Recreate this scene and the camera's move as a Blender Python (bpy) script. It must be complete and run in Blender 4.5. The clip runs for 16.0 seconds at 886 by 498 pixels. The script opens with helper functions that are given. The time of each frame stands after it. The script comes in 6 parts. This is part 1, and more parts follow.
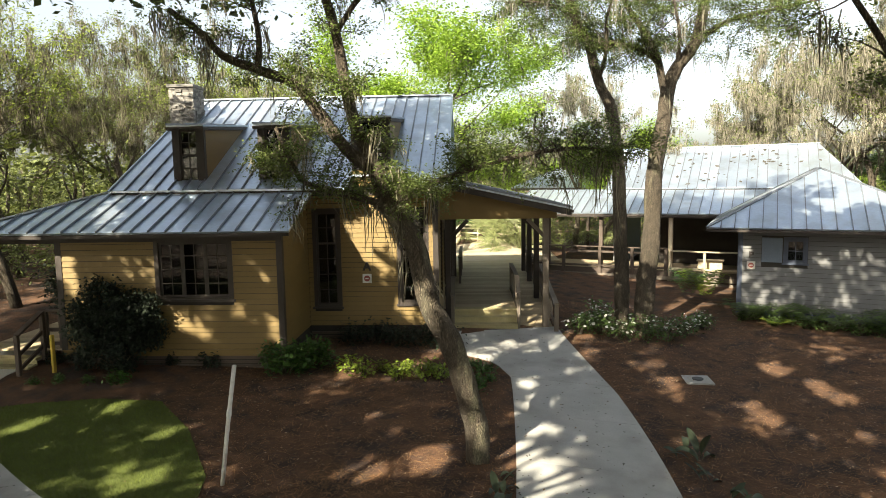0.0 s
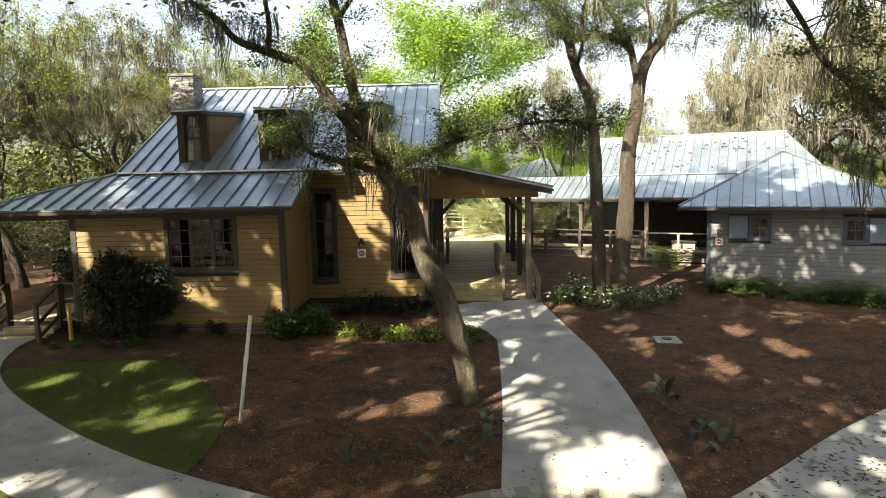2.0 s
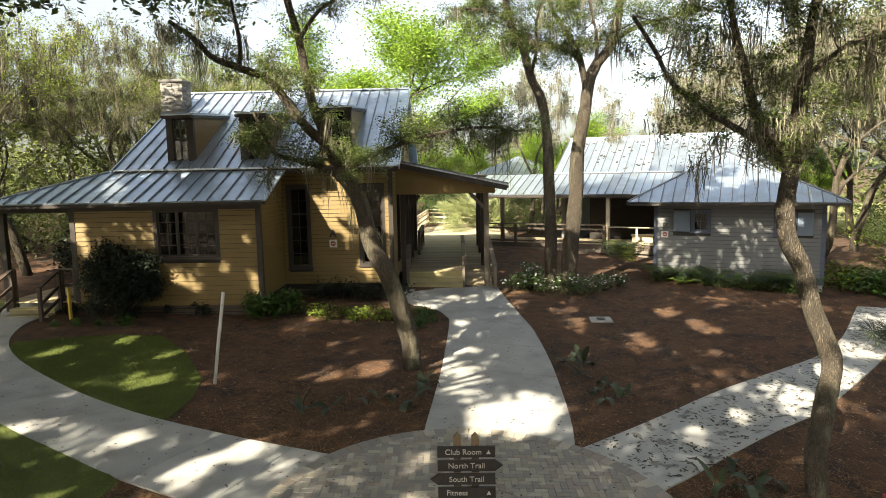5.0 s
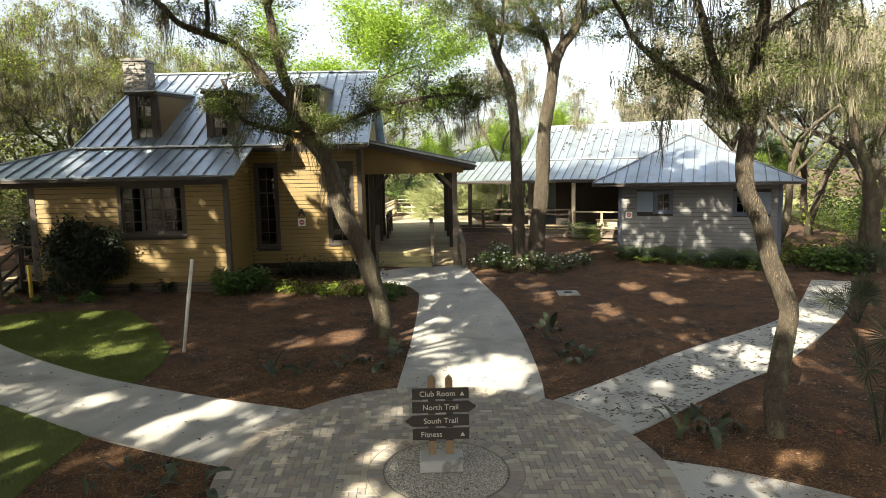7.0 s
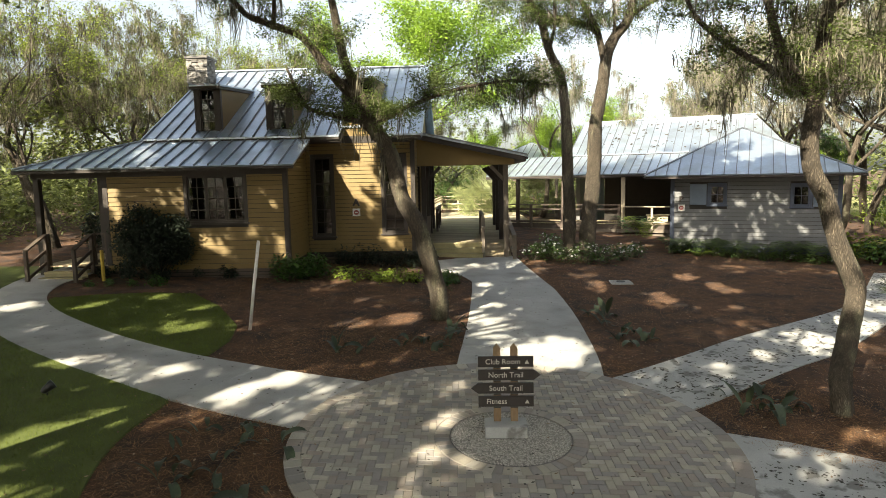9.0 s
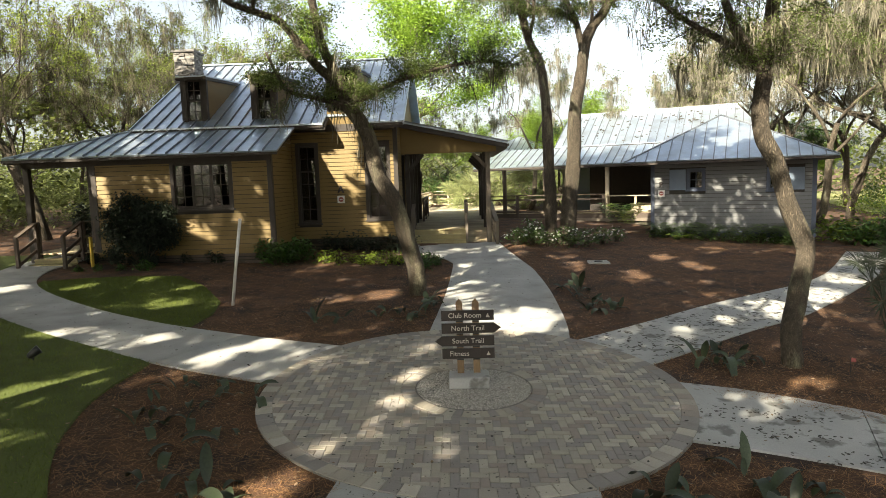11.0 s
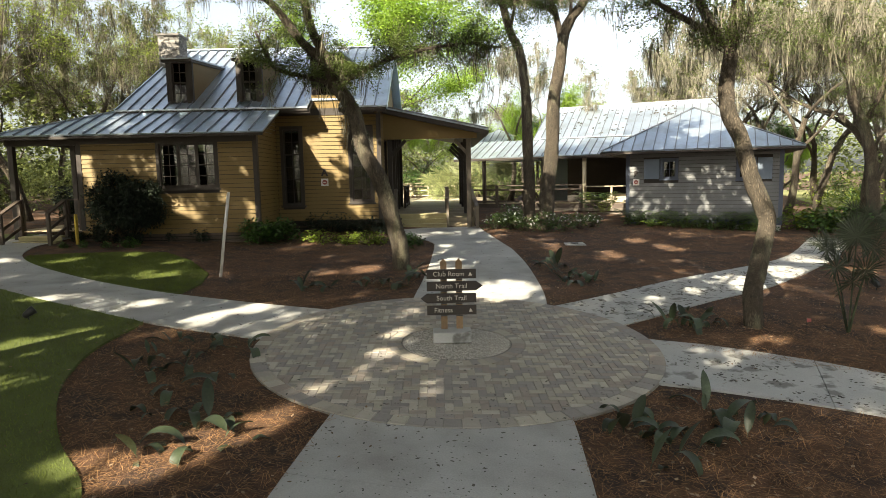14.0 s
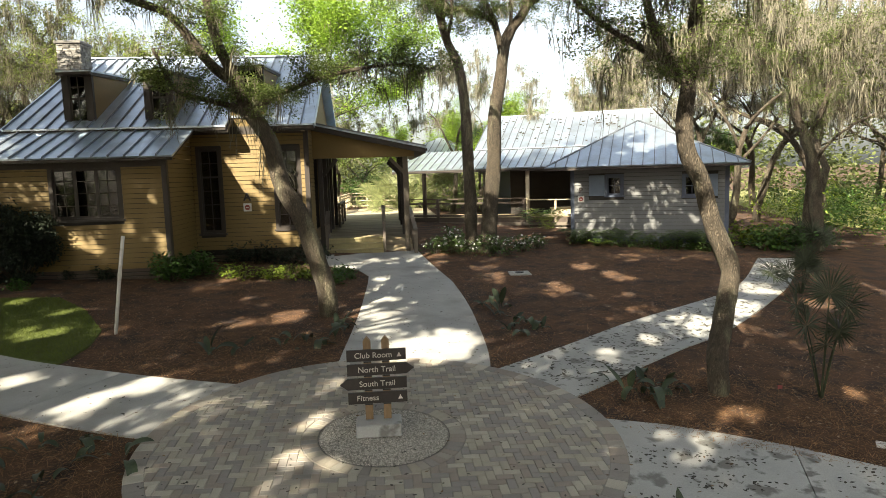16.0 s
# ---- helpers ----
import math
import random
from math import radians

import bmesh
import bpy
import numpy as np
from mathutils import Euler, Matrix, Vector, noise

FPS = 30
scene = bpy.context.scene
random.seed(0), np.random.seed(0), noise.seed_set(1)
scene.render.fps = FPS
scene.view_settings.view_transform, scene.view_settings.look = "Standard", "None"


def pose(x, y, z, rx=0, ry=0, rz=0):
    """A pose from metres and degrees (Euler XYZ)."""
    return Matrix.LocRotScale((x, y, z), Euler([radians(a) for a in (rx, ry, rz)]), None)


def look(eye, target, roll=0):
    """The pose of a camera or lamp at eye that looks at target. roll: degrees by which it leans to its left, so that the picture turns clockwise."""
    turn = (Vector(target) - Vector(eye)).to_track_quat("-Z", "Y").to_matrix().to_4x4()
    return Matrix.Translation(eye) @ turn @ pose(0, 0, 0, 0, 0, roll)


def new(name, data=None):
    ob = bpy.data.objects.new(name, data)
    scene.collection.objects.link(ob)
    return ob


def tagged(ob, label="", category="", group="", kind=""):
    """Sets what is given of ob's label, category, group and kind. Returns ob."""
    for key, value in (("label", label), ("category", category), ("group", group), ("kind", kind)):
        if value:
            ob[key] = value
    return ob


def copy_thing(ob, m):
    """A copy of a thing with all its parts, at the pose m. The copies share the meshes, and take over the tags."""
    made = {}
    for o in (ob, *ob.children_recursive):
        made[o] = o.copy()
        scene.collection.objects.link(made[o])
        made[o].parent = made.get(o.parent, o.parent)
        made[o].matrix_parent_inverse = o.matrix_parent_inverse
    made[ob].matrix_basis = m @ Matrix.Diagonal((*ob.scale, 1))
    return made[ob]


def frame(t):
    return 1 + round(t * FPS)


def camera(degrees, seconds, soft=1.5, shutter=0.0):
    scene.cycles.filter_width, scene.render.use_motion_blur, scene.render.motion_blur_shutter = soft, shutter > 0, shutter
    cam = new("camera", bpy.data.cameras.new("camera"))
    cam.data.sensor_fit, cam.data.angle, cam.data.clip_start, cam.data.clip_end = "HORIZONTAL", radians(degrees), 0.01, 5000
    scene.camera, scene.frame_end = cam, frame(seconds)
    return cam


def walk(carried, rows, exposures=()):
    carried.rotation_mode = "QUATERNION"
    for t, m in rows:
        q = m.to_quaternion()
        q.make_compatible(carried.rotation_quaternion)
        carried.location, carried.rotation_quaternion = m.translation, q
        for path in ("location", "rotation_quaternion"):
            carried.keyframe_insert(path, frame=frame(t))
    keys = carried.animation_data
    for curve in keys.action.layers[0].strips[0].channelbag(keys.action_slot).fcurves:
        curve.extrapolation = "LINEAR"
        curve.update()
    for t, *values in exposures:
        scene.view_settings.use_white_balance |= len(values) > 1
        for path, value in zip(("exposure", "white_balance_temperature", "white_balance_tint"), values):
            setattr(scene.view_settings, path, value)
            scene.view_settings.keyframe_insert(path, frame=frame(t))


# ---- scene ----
cam = camera(68.7, 16.0, soft=0.8)
PATH = [
    (0, (0.805, -4.873, 5.256), (-0.086, -3.095, 5.038), -0.90),
    (0.5, (0.851, -5.231, 5.208), (-0.003, -3.437, 4.982), -1.09),
    (1, (0.884, -5.720, 5.076), (0.013, -3.934, 4.850), -0.83),
    (1.5, (1.064, -6.055, 4.870), (0.211, -4.260, 4.649), -0.91),
    (2, (1.275, -6.202, 4.737), (0.428, -4.404, 4.513), -1.21),
    (2.5, (1.526, -6.355, 4.646), (0.657, -4.568, 4.421), -1.27),
    (3, (1.861, -6.506, 4.647), (0.976, -4.728, 4.419), -1.49),
    (3.5, (2.234, -6.761, 4.667), (1.344, -4.984, 4.447), -1.51),
    (4, (2.681, -7.052, 4.785), (1.808, -5.266, 4.565), -1.45),
    (6.3, (3.412, -8.019, 4.266), (2.614, -6.202, 4.023), -0.95),
    (6.5, (3.373, -7.958, 4.143), (2.590, -6.133, 3.908), -1.05),
    (7, (3.241, -7.882, 4.013), (2.493, -6.042, 3.779), -1.13),
    (7.5, (3.173, -7.931, 3.875), (2.463, -6.075, 3.646), -1.11),
    (8, (3.160, -8.113, 3.853), (2.307, -6.319, 3.625), -1.08),
    (8.5, (3.144, -8.328, 3.805), (2.233, -6.561, 3.584), -1.09),
    (9, (3.040, -8.324, 3.623), (2.176, -6.535, 3.400), -1.20),
    (9.2, (3.105, -8.361, 3.503), (2.227, -6.577, 3.287), -1.61),
    (11.3, (3.900, -8.728, 2.934), (3.054, -6.928, 2.723), -2.04),
    (11.5, (4.078, -8.838, 2.848), (3.249, -7.029, 2.650), -1.86),
    (12, (4.589, -9.254, 2.705), (3.783, -7.433, 2.516), -1.67),
    (12.5, (4.621, -9.647, 2.610), (3.787, -7.839, 2.420), -1.53),
    (13, (4.435, -9.681, 2.488), (3.626, -7.864, 2.286), -1.32),
    (13.5, (4.135, -9.526, 2.408), (3.328, -7.708, 2.200), -1.27),
    (14, (3.855, -9.221, 2.531), (3.059, -7.400, 2.312), -1.18),
    (14.5, (3.623, -8.800, 2.780), (2.899, -6.949, 2.553), -1.38),
    (15, (3.608, -8.353, 3.056), (2.907, -6.494, 2.824), -1.42),
    (15.5, (3.547, -7.952, 3.308), (2.856, -6.090, 3.073), -1.42),
    (16, (3.474, -7.536, 3.359), (2.836, -5.655, 3.128), -1.67),
]
walk(cam, [(t, look(eye, target, roll)) for t, eye, target, roll in PATH], [(0, 1.86, 6800, 6), (16, 1.86, 6800, 6)])

# ---- light ----
SUN_EL, SUN_AZ = radians(35), radians(189)        # azimuth of the sun, counted from +y towards +x
to_sun = Vector((math.sin(SUN_AZ) * math.cos(SUN_EL), math.cos(SUN_AZ) * math.cos(SUN_EL), math.sin(SUN_EL)))
world = bpy.data.worlds.new("world")
scene.world = world
world.use_nodes = True
wn = world.node_tree.nodes
sky = wn.new("ShaderNodeTexSky")
sky.sky_type, sky.sun_disc, sky.sun_elevation, sky.sun_rotation = "NISHITA", False, SUN_EL, SUN_AZ
sky.dust_density, sky.ozone_density = 3.5, 1.0
wn["Background"].inputs[1].default_value = 0.092
haze = wn.new("ShaderNodeHueSaturation")
haze.inputs["Saturation"].default_value = 0.5
world.node_tree.links.new(sky.outputs[0], haze.inputs["Color"])
world.node_tree.links.new(haze.outputs[0], wn["Background"].inputs[0])
sun = new("sun", bpy.data.lights.new("sun", "SUN"))
sun.data.energy, sun.data.angle, sun.data.color = 5.0, radians(0.5), (1.0, 0.9, 0.74)
sun.matrix_world = look(to_sun * 60, (0, 0, 0))


# ---- materials ----
def mat(name, base, rough=0.7, scale=8.0, vary=0.25, bump=0.2, metal=0.0, fine=40.0, stain=None, rand=0.0, stretch=(1, 1, 1), stain_scale=1.2, stain_at=(0.5, 0.65), coat=0.0, trans=0.0):
    """A procedural surface: colour varied at two scales, stains, per-piece variation and fine relief."""
    m = bpy.data.materials.new(name)
    m.use_nodes = True
    nt = m.node_tree
    n, l = nt.nodes, nt.links
    b = n["Principled BSDF"]
    b.inputs["Roughness"].default_value, b.inputs["Metallic"].default_value = rough, metal
    tc = n.new("ShaderNodeTexCoord")
    mp = n.new("ShaderNodeMapping")
    mp.inputs["Scale"].default_value = stretch
    l.new(tc.outputs["Object"], mp.inputs[0])
    big, small = n.new("ShaderNodeTexNoise"), n.new("ShaderNodeTexNoise")
    big.inputs["Scale"].default_value, small.inputs["Scale"].default_value = scale, fine
    big.inputs["Detail"].default_value, small.inputs["Detail"].default_value = 5, 4
    l.new(mp.outputs[0], big.inputs[0]), l.new(mp.outputs[0], small.inputs[0])
    add = n.new("ShaderNodeMath")
    add.operation = "ADD"
    l.new(big.outputs[0], add.inputs[0]), l.new(small.outputs[0], add.inputs[1])
    rg = n.new("ShaderNodeMapRange")
    rg.inputs[1].default_value, rg.inputs[2].default_value = 0.6, 1.4
    rg.inputs[3].default_value, rg.inputs[4].default_value = 1 - vary, 1 + vary
    l.new(add.outputs[0], rg.inputs[0])
    val = rg.outputs[0]
    if rand:
        oi = n.new("ShaderNodeObjectInfo")
        gi = n.new("ShaderNodeNewGeometry")
        sm = n.new("ShaderNodeMath")
        sm.operation = "ADD"
        l.new(oi.outputs["Random"], sm.inputs[0]), l.new(gi.outputs["Random Per Island"], sm.inputs[1])
        fr = n.new("ShaderNodeMath")
        fr.operation = "FRACT"
        l.new(sm.outputs[0], fr.inputs[0])
        r2 = n.new("ShaderNodeMapRange")
        r2.inputs[3].default_value, r2.inputs[4].default_value = 1 - rand, 1 + rand
        l.new(fr.outputs[0], r2.inputs[0])
        mu = n.new("ShaderNodeMath")
        mu.operation = "MULTIPLY"
        l.new(val, mu.inputs[0]), l.new(r2.outputs[0], mu.inputs[1])
        val = mu.outputs[0]
    col = n.new("ShaderNodeMix")
    col.data_type = "RGBA"
    col.inputs[0].default_value = 0
    col.inputs[6].default_value = (*base, 1)
    last = col.outputs[2]
    if stain:
        st = n.new("ShaderNodeTexNoise")
        st.inputs["Scale"].default_value, st.inputs["Detail"].default_value = stain_scale, 8
        l.new(mp.outputs[0], st.inputs[0])
        sr = n.new("ShaderNodeMapRange")
        sr.inputs[1].default_value, sr.inputs[2].default_value = stain_at
        l.new(st.outputs[0], sr.inputs[0])
        col.inputs[7].default_value = (*stain, 1)
        l.new(sr.outputs[0], col.inputs[0])
    vm = n.new("ShaderNodeVectorMath")
    vm.operation = "SCALE"
    l.new(last, vm.inputs[0]), l.new(val, vm.inputs["Scale"])
    l.new(vm.outputs[0], b.inputs["Base Color"])
    if bump:
        bp = n.new("ShaderNodeBump")
        bp.inputs["Strength"].default_value, bp.inputs["Distance"].default_value = bump, 0.02
        l.new(small.outputs[0], bp.inputs["Height"])
        l.new(bp.outputs[0], b.inputs["Normal"])
    if coat:
        b.inputs["Coat Weight"].default_value = coat
    if trans:
        ts = n.new("ShaderNodeBsdfTranslucent")
        l.new(vm.outputs[0], ts.inputs[0])
        mx = n.new("ShaderNodeMixShader")
        mx.inputs[0].default_value = trans
        l.new(b.outputs[0], mx.inputs[1]), l.new(ts.outputs[0], mx.inputs[2])
        l.new(mx.outputs[0], n["Material Output"].inputs[0])
    return m


M_MULCH = mat("pine_straw", (0.094, 0.046, 0.022), 0.95, 3.0, 0.65, 1.0, fine=38, stain=(0.042, 0.024, 0.017), stain_scale=1.6, stain_at=(0.46, 0.62))
M_STRAW = mat("pine_needles", (0.24, 0.13, 0.057), 0.9, 5, 0.3, 0, rand=0.7)
M_CONC = mat("concrete", (0.42, 0.42, 0.405), 0.85, 1.6, 0.16, 0.25, fine=60, stain=(0.31, 0.3, 0.285), stain_scale=1.1, stain_at=(0.45, 0.7))
M_GRASS = mat("grass", (0.115, 0.145, 0.022), 0.8, 2, 0.3, 0.2, fine=50, rand=0.4, trans=0.3)
M_TURF = mat("turf_soil", (0.085, 0.108, 0.02), 0.95, 3, 0.35, 0.6, fine=60)
# grass in a lighter yellow tone, sunshine on the clearing included in the colour
M_MEADOW = mat("sunlit_grass", (0.27, 0.27, 0.1), 0.9, 0.6, 0.35, 0.4, fine=20)
M_SAND = mat("joint_sand", (0.24, 0.22, 0.19), 0.95, 6, 0.2, 0.3)
M_PEBBLE = mat("pebble", (0.42, 0.395, 0.35), 0.8, 10, 0.15, 0.2, rand=0.5)
M_GRAVELBED = mat("gravel_bed", (0.24, 0.22, 0.2), 0.9, 20, 0.3, 0.8, fine=90)
M_YELLOW = mat("yellow_siding", (0.185, 0.123, 0.037), 0.6, 1.5, 0.12, 0.08, fine=30, stretch=(0.3, 0.3, 3))
M_GREY = mat("grey_siding", (0.13, 0.133, 0.136), 0.6, 1.5, 0.1, 0.08, fine=30, stretch=(0.3, 0.3, 3))
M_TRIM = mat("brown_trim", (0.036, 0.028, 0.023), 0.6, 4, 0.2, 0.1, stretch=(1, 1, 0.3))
M_BLUE = mat("slate_trim", (0.065, 0.08, 0.118), 0.6, 4, 0.15, 0.1)
M_SHUTTER = mat("slate_shutter", (0.15, 0.19, 0.25), 0.55, 4, 0.12, 0.1)
M_ROOF = mat("galvanised_roof", (0.54, 0.62, 0.71), 0.36, 0.7, 0.14, 0.04, metal=0.8, fine=12, rand=0.12, stain=(0.46, 0.52, 0.58), stain_scale=1.5)
M_SEAM = mat("dark_roof_seam", (0.2, 0.22, 0.25), 0.5, 2, 0.2, 0, metal=0.5)
# near-black that stands in for shade in rooms, gaps and recesses
M_SHADE_DARK = mat("shade_dark", (0.03, 0.026, 0.022), 0.9, 3, 0.2, 0)
M_WOOD = mat("treated_timber", (0.38, 0.33, 0.18), 0.75, 3, 0.22, 0.25, fine=40, stretch=(1, 1, 0.3), rand=0.15)
M_DECK = mat("deck_board", (0.37, 0.3, 0.195), 0.75, 2, 0.2, 0.2, rand=0.2)
M_RAIL = mat("dark_rail", (0.075, 0.055, 0.042), 0.65, 4, 0.2, 0.1)
M_STONE = mat("chimney_stone", (0.215, 0.205, 0.19), 0.9, 4, 0.2, 0.5, rand=0.35)
M_LEAF = mat("oak_leaf", (0.145, 0.17, 0.055), 0.6, 1.2, 0.3, 0, rand=0.55, trans=0.45)
# duller copy of the oak leaf, the shade of the crowns in its colour
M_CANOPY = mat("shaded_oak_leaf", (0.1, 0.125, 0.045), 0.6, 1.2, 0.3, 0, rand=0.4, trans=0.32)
# leaf darkened in colour for the shade inside the wood
M_WLEAF = mat("shaded_woodland_leaf", (0.13, 0.155, 0.04), 0.55, 0.8, 0.4, 0, rand=0.6, trans=0.45)
# oak leaf copy for the near trees, toned as if lit by sun
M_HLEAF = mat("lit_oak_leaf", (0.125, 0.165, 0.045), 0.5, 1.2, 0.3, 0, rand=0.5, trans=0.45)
M_FERN = mat("fern_leaf", (0.075, 0.125, 0.03), 0.5, 1.5, 0.3, 0, rand=0.5, trans=0.25)
M_LIME = mat("fresh_leaf", (0.24, 0.36, 0.045), 0.55, 1.2, 0.25, 0, rand=0.4, trans=0.45)
M_MOSS = mat("spanish_moss", (0.23, 0.212, 0.16), 0.95, 1, 0.3, 0, rand=0.6, trans=0.25)


M_CONC_STAINED = mat("stained_concrete", (0.43, 0.43, 0.415), 0.85, 1.6, 0.16, 0.25, fine=60, stain=(0.2, 0.195, 0.18), stain_scale=3.2, stain_at=(0.56, 0.64))
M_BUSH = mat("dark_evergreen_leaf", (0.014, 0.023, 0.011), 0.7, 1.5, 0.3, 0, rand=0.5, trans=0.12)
M_SHRUB = mat("green_shrub_leaf", (0.06, 0.125, 0.024), 0.45, 1.5, 0.3, 0, rand=0.45, trans=0.3)
# on ferns, scrub and undergrowth this brighter tone stands in for sunlight
M_YSHRUB = mat("yellow_green_leaf", (0.2, 0.27, 0.035), 0.5, 1.5, 0.25, 0, rand=0.4, trans=0.4)
M_FLOWER = mat("white_petal", (0.7, 0.68, 0.66), 0.6, 2, 0.1, 0, rand=0.15, trans=0.3)
M_STRAP = mat("strap_leaf", (0.04, 0.055, 0.028), 0.5, 3, 0.4, 0.1, rand=0.5, trans=0.08)
M_PALM = mat("palm_leaf", (0.05, 0.062, 0.034), 0.5, 3, 0.25, 0, rand=0.35, trans=0.3)
M_CPALM = mat("cabbage_palm_leaf", (0.17, 0.19, 0.075), 0.5, 3, 0.25, 0, rand=0.4, trans=0.3)
M_MOSSD = mat("olive_moss", (0.19, 0.175, 0.125), 0.95, 1, 0.3, 0, rand=0.6, trans=0.2)
# darker copy of the moss; woodland shade is put into the tone
M_MOSSW = mat("shaded_woodland_moss", (0.145, 0.132, 0.092), 0.95, 1, 0.3, 0, rand=0.7, trans=0.25)
M_WHITE = mat("white_plastic", (0.68, 0.67, 0.64), 0.5, 3, 0.1, 0.05, stain=(0.5, 0.47, 0.4), stain_scale=5)
M_BLACK = mat("black_metal", (0.018, 0.018, 0.018), 0.45, 4, 0.2, 0.05)
M_LETTER = mat("sign_letter", (0.62, 0.58, 0.5), 0.6, 4, 0.1, 0)
M_INK = mat("dark_letter", (0.02, 0.014, 0.012), 0.6, 4, 0.1, 0)
M_REDDISC = mat("red_disc", (0.28, 0.07, 0.06), 0.5, 4, 0.1, 0)
M_LITTER = mat("fallen_leaf", (0.13, 0.085, 0.045), 0.85, 4, 0.3, 0, rand=0.7)
# weathered timber made paler, with the sunlight on it put into the colour
M_PALE_WOOD = mat("sunlit_weathered_timber", (0.42, 0.36, 0.26), 0.8, 3, 0.2, 0.2, stretch=(1, 1, 0.3))
M_SIGNPOST = mat("stained_sign_post", (0.25, 0.165, 0.09), 0.75, 4, 0.25, 0.2, stretch=(1, 1, 0.3))
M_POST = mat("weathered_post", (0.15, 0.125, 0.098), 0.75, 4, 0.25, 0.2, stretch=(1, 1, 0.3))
M_STAKE = mat("yellow_stake", (0.5, 0.36, 0.05), 0.6, 4, 0.15, 0.05)


def glass_mat():
    m = bpy.data.materials.new("clear_window_glass")
    m.use_nodes = True
    n, l = m.node_tree.nodes, m.node_tree.links
    n.remove(n["Principled BSDF"])
    tr, gl, fr, mx = n.new("ShaderNodeBsdfTransparent"), n.new("ShaderNodeBsdfGlossy"), n.new("ShaderNodeFresnel"), n.new("ShaderNodeMixShader")
    tr.inputs[0].default_value = (0.4, 0.43, 0.42, 1)
    gl.inputs["Roughness"].default_value = 0.02
    fr.inputs[0].default_value = 1.5
    l.new(fr.outputs[0], mx.inputs[0]), l.new(tr.outputs[0], mx.inputs[1]), l.new(gl.outputs[0], mx.inputs[2])
    l.new(mx.outputs[0], n["Material Output"].inputs[0])
    return m


M_GLASS = glass_mat()


def paver_mat():
    m = mat("mixed_paver", (0.3, 0.26, 0.23), 0.85, 3, 0.14, 0.3, fine=70)
    n, l = m.node_tree.nodes, m.node_tree.links
    oi, gi, ad, fr, rp = n.new("ShaderNodeObjectInfo"), n.new("ShaderNodeNewGeometry"), n.new("ShaderNodeMath"), n.new("ShaderNodeMath"), n.new("ShaderNodeValToRGB")
    ad.operation, fr.operation = "ADD", "FRACT"
    l.new(oi.outputs["Random"], ad.inputs[0]), l.new(gi.outputs["Random Per Island"], ad.inputs[1]), l.new(ad.outputs[0], fr.inputs[0]), l.new(fr.outputs[0], rp.inputs[0])
    rp.color_ramp.interpolation = "CONSTANT"
    cols = ((0.36, 0.325, 0.28), (0.275, 0.255, 0.235), (0.4, 0.36, 0.295), (0.315, 0.27, 0.23), (0.46, 0.425, 0.36), (0.3, 0.277, 0.255))
    while len(rp.color_ramp.elements) < len(cols):
        rp.color_ramp.elements.new(0.5)
    for i, c in enumerate(cols):
        rp.color_ramp.elements[i].position, rp.color_ramp.elements[i].color = i / len(cols), (*c, 1)
    vm = next(x for x in n if x.bl_idname == "ShaderNodeVectorMath")
    l.new(rp.outputs[0], vm.inputs[0])
    return m


M_PAVER = paver_mat()


def bark_mat():
    """Deeply furrowed live-oak bark with pale lichen patches."""
    m = mat("oak_bark", (0.12, 0.096, 0.068), 0.95, 2.0, 0.5, 0, fine=16, stretch=(1, 1, 0.3), stain=(0.22, 0.2, 0.13), stain_scale=2.6, stain_at=(0.54, 0.66))
    n, l = m.node_tree.nodes, m.node_tree.links
    tc, mp = n.new("ShaderNodeTexCoord"), n.new("ShaderNodeMapping")
    mp.inputs["Scale"].default_value = (1, 1, 0.2)
    l.new(tc.outputs["Object"], mp.inputs[0])
    wv = n.new("ShaderNodeTexNoise")
    wv.inputs["Scale"].default_value = 6
    l.new(mp.outputs[0], wv.inputs[0])
    ad = n.new("ShaderNodeVectorMath")
    ad.operation = "MULTIPLY_ADD"
    ad.inputs[1].default_value = (0.12, 0.12, 0.12)
    l.new(wv.outputs["Color"], ad.inputs[0]), l.new(mp.outputs[0], ad.inputs[2])
    vo = n.new("ShaderNodeTexVoronoi")
    vo.feature, vo.inputs["Scale"].default_value = "DISTANCE_TO_EDGE", 52
    l.new(ad.outputs[0], vo.inputs[0])
    rg = n.new("ShaderNodeMapRange")
    rg.inputs[1].default_value, rg.inputs[2].default_value, rg.inputs[3].default_value, rg.inputs[4].default_value = 0.0, 0.3, 0.5, 1.12
    l.new(vo.outputs["Distance"], rg.inputs[0])
    b = n["Principled BSDF"]
    src = b.inputs["Base Color"].links[0].from_socket
    vm = n.new("ShaderNodeVectorMath")
    vm.operation = "SCALE"
    l.new(src, vm.inputs[0]), l.new(rg.outputs[0], vm.inputs["Scale"])
    l.new(vm.outputs[0], b.inputs["Base Color"])
    bp = n.new("ShaderNodeBump")
    bp.inputs["Strength"].default_value, bp.inputs["Distance"].default_value = 1.0, 0.04
    l.new(rg.outputs[0], bp.inputs["Height"]), l.new(bp.outputs[0], b.inputs["Normal"])
    return m


M_BARK = bark_mat()
# yellow-green oak leaf brightened in colour for sunlit crowns
M_YLEAF = mat("sunlit_yellow_oak_leaf", (0.2, 0.25, 0.045), 0.55, 1.2, 0.3, 0, rand=0.45, trans=0.45)
M_FLECK = mat("pale_fallen_leaf", (0.27, 0.19, 0.12), 0.85, 4, 0.3, 0, rand=0.5)
M_DLEAF = mat("dark_wet_leaf", (0.07, 0.062, 0.05), 0.8, 4, 0.3, 0, rand=0.5)


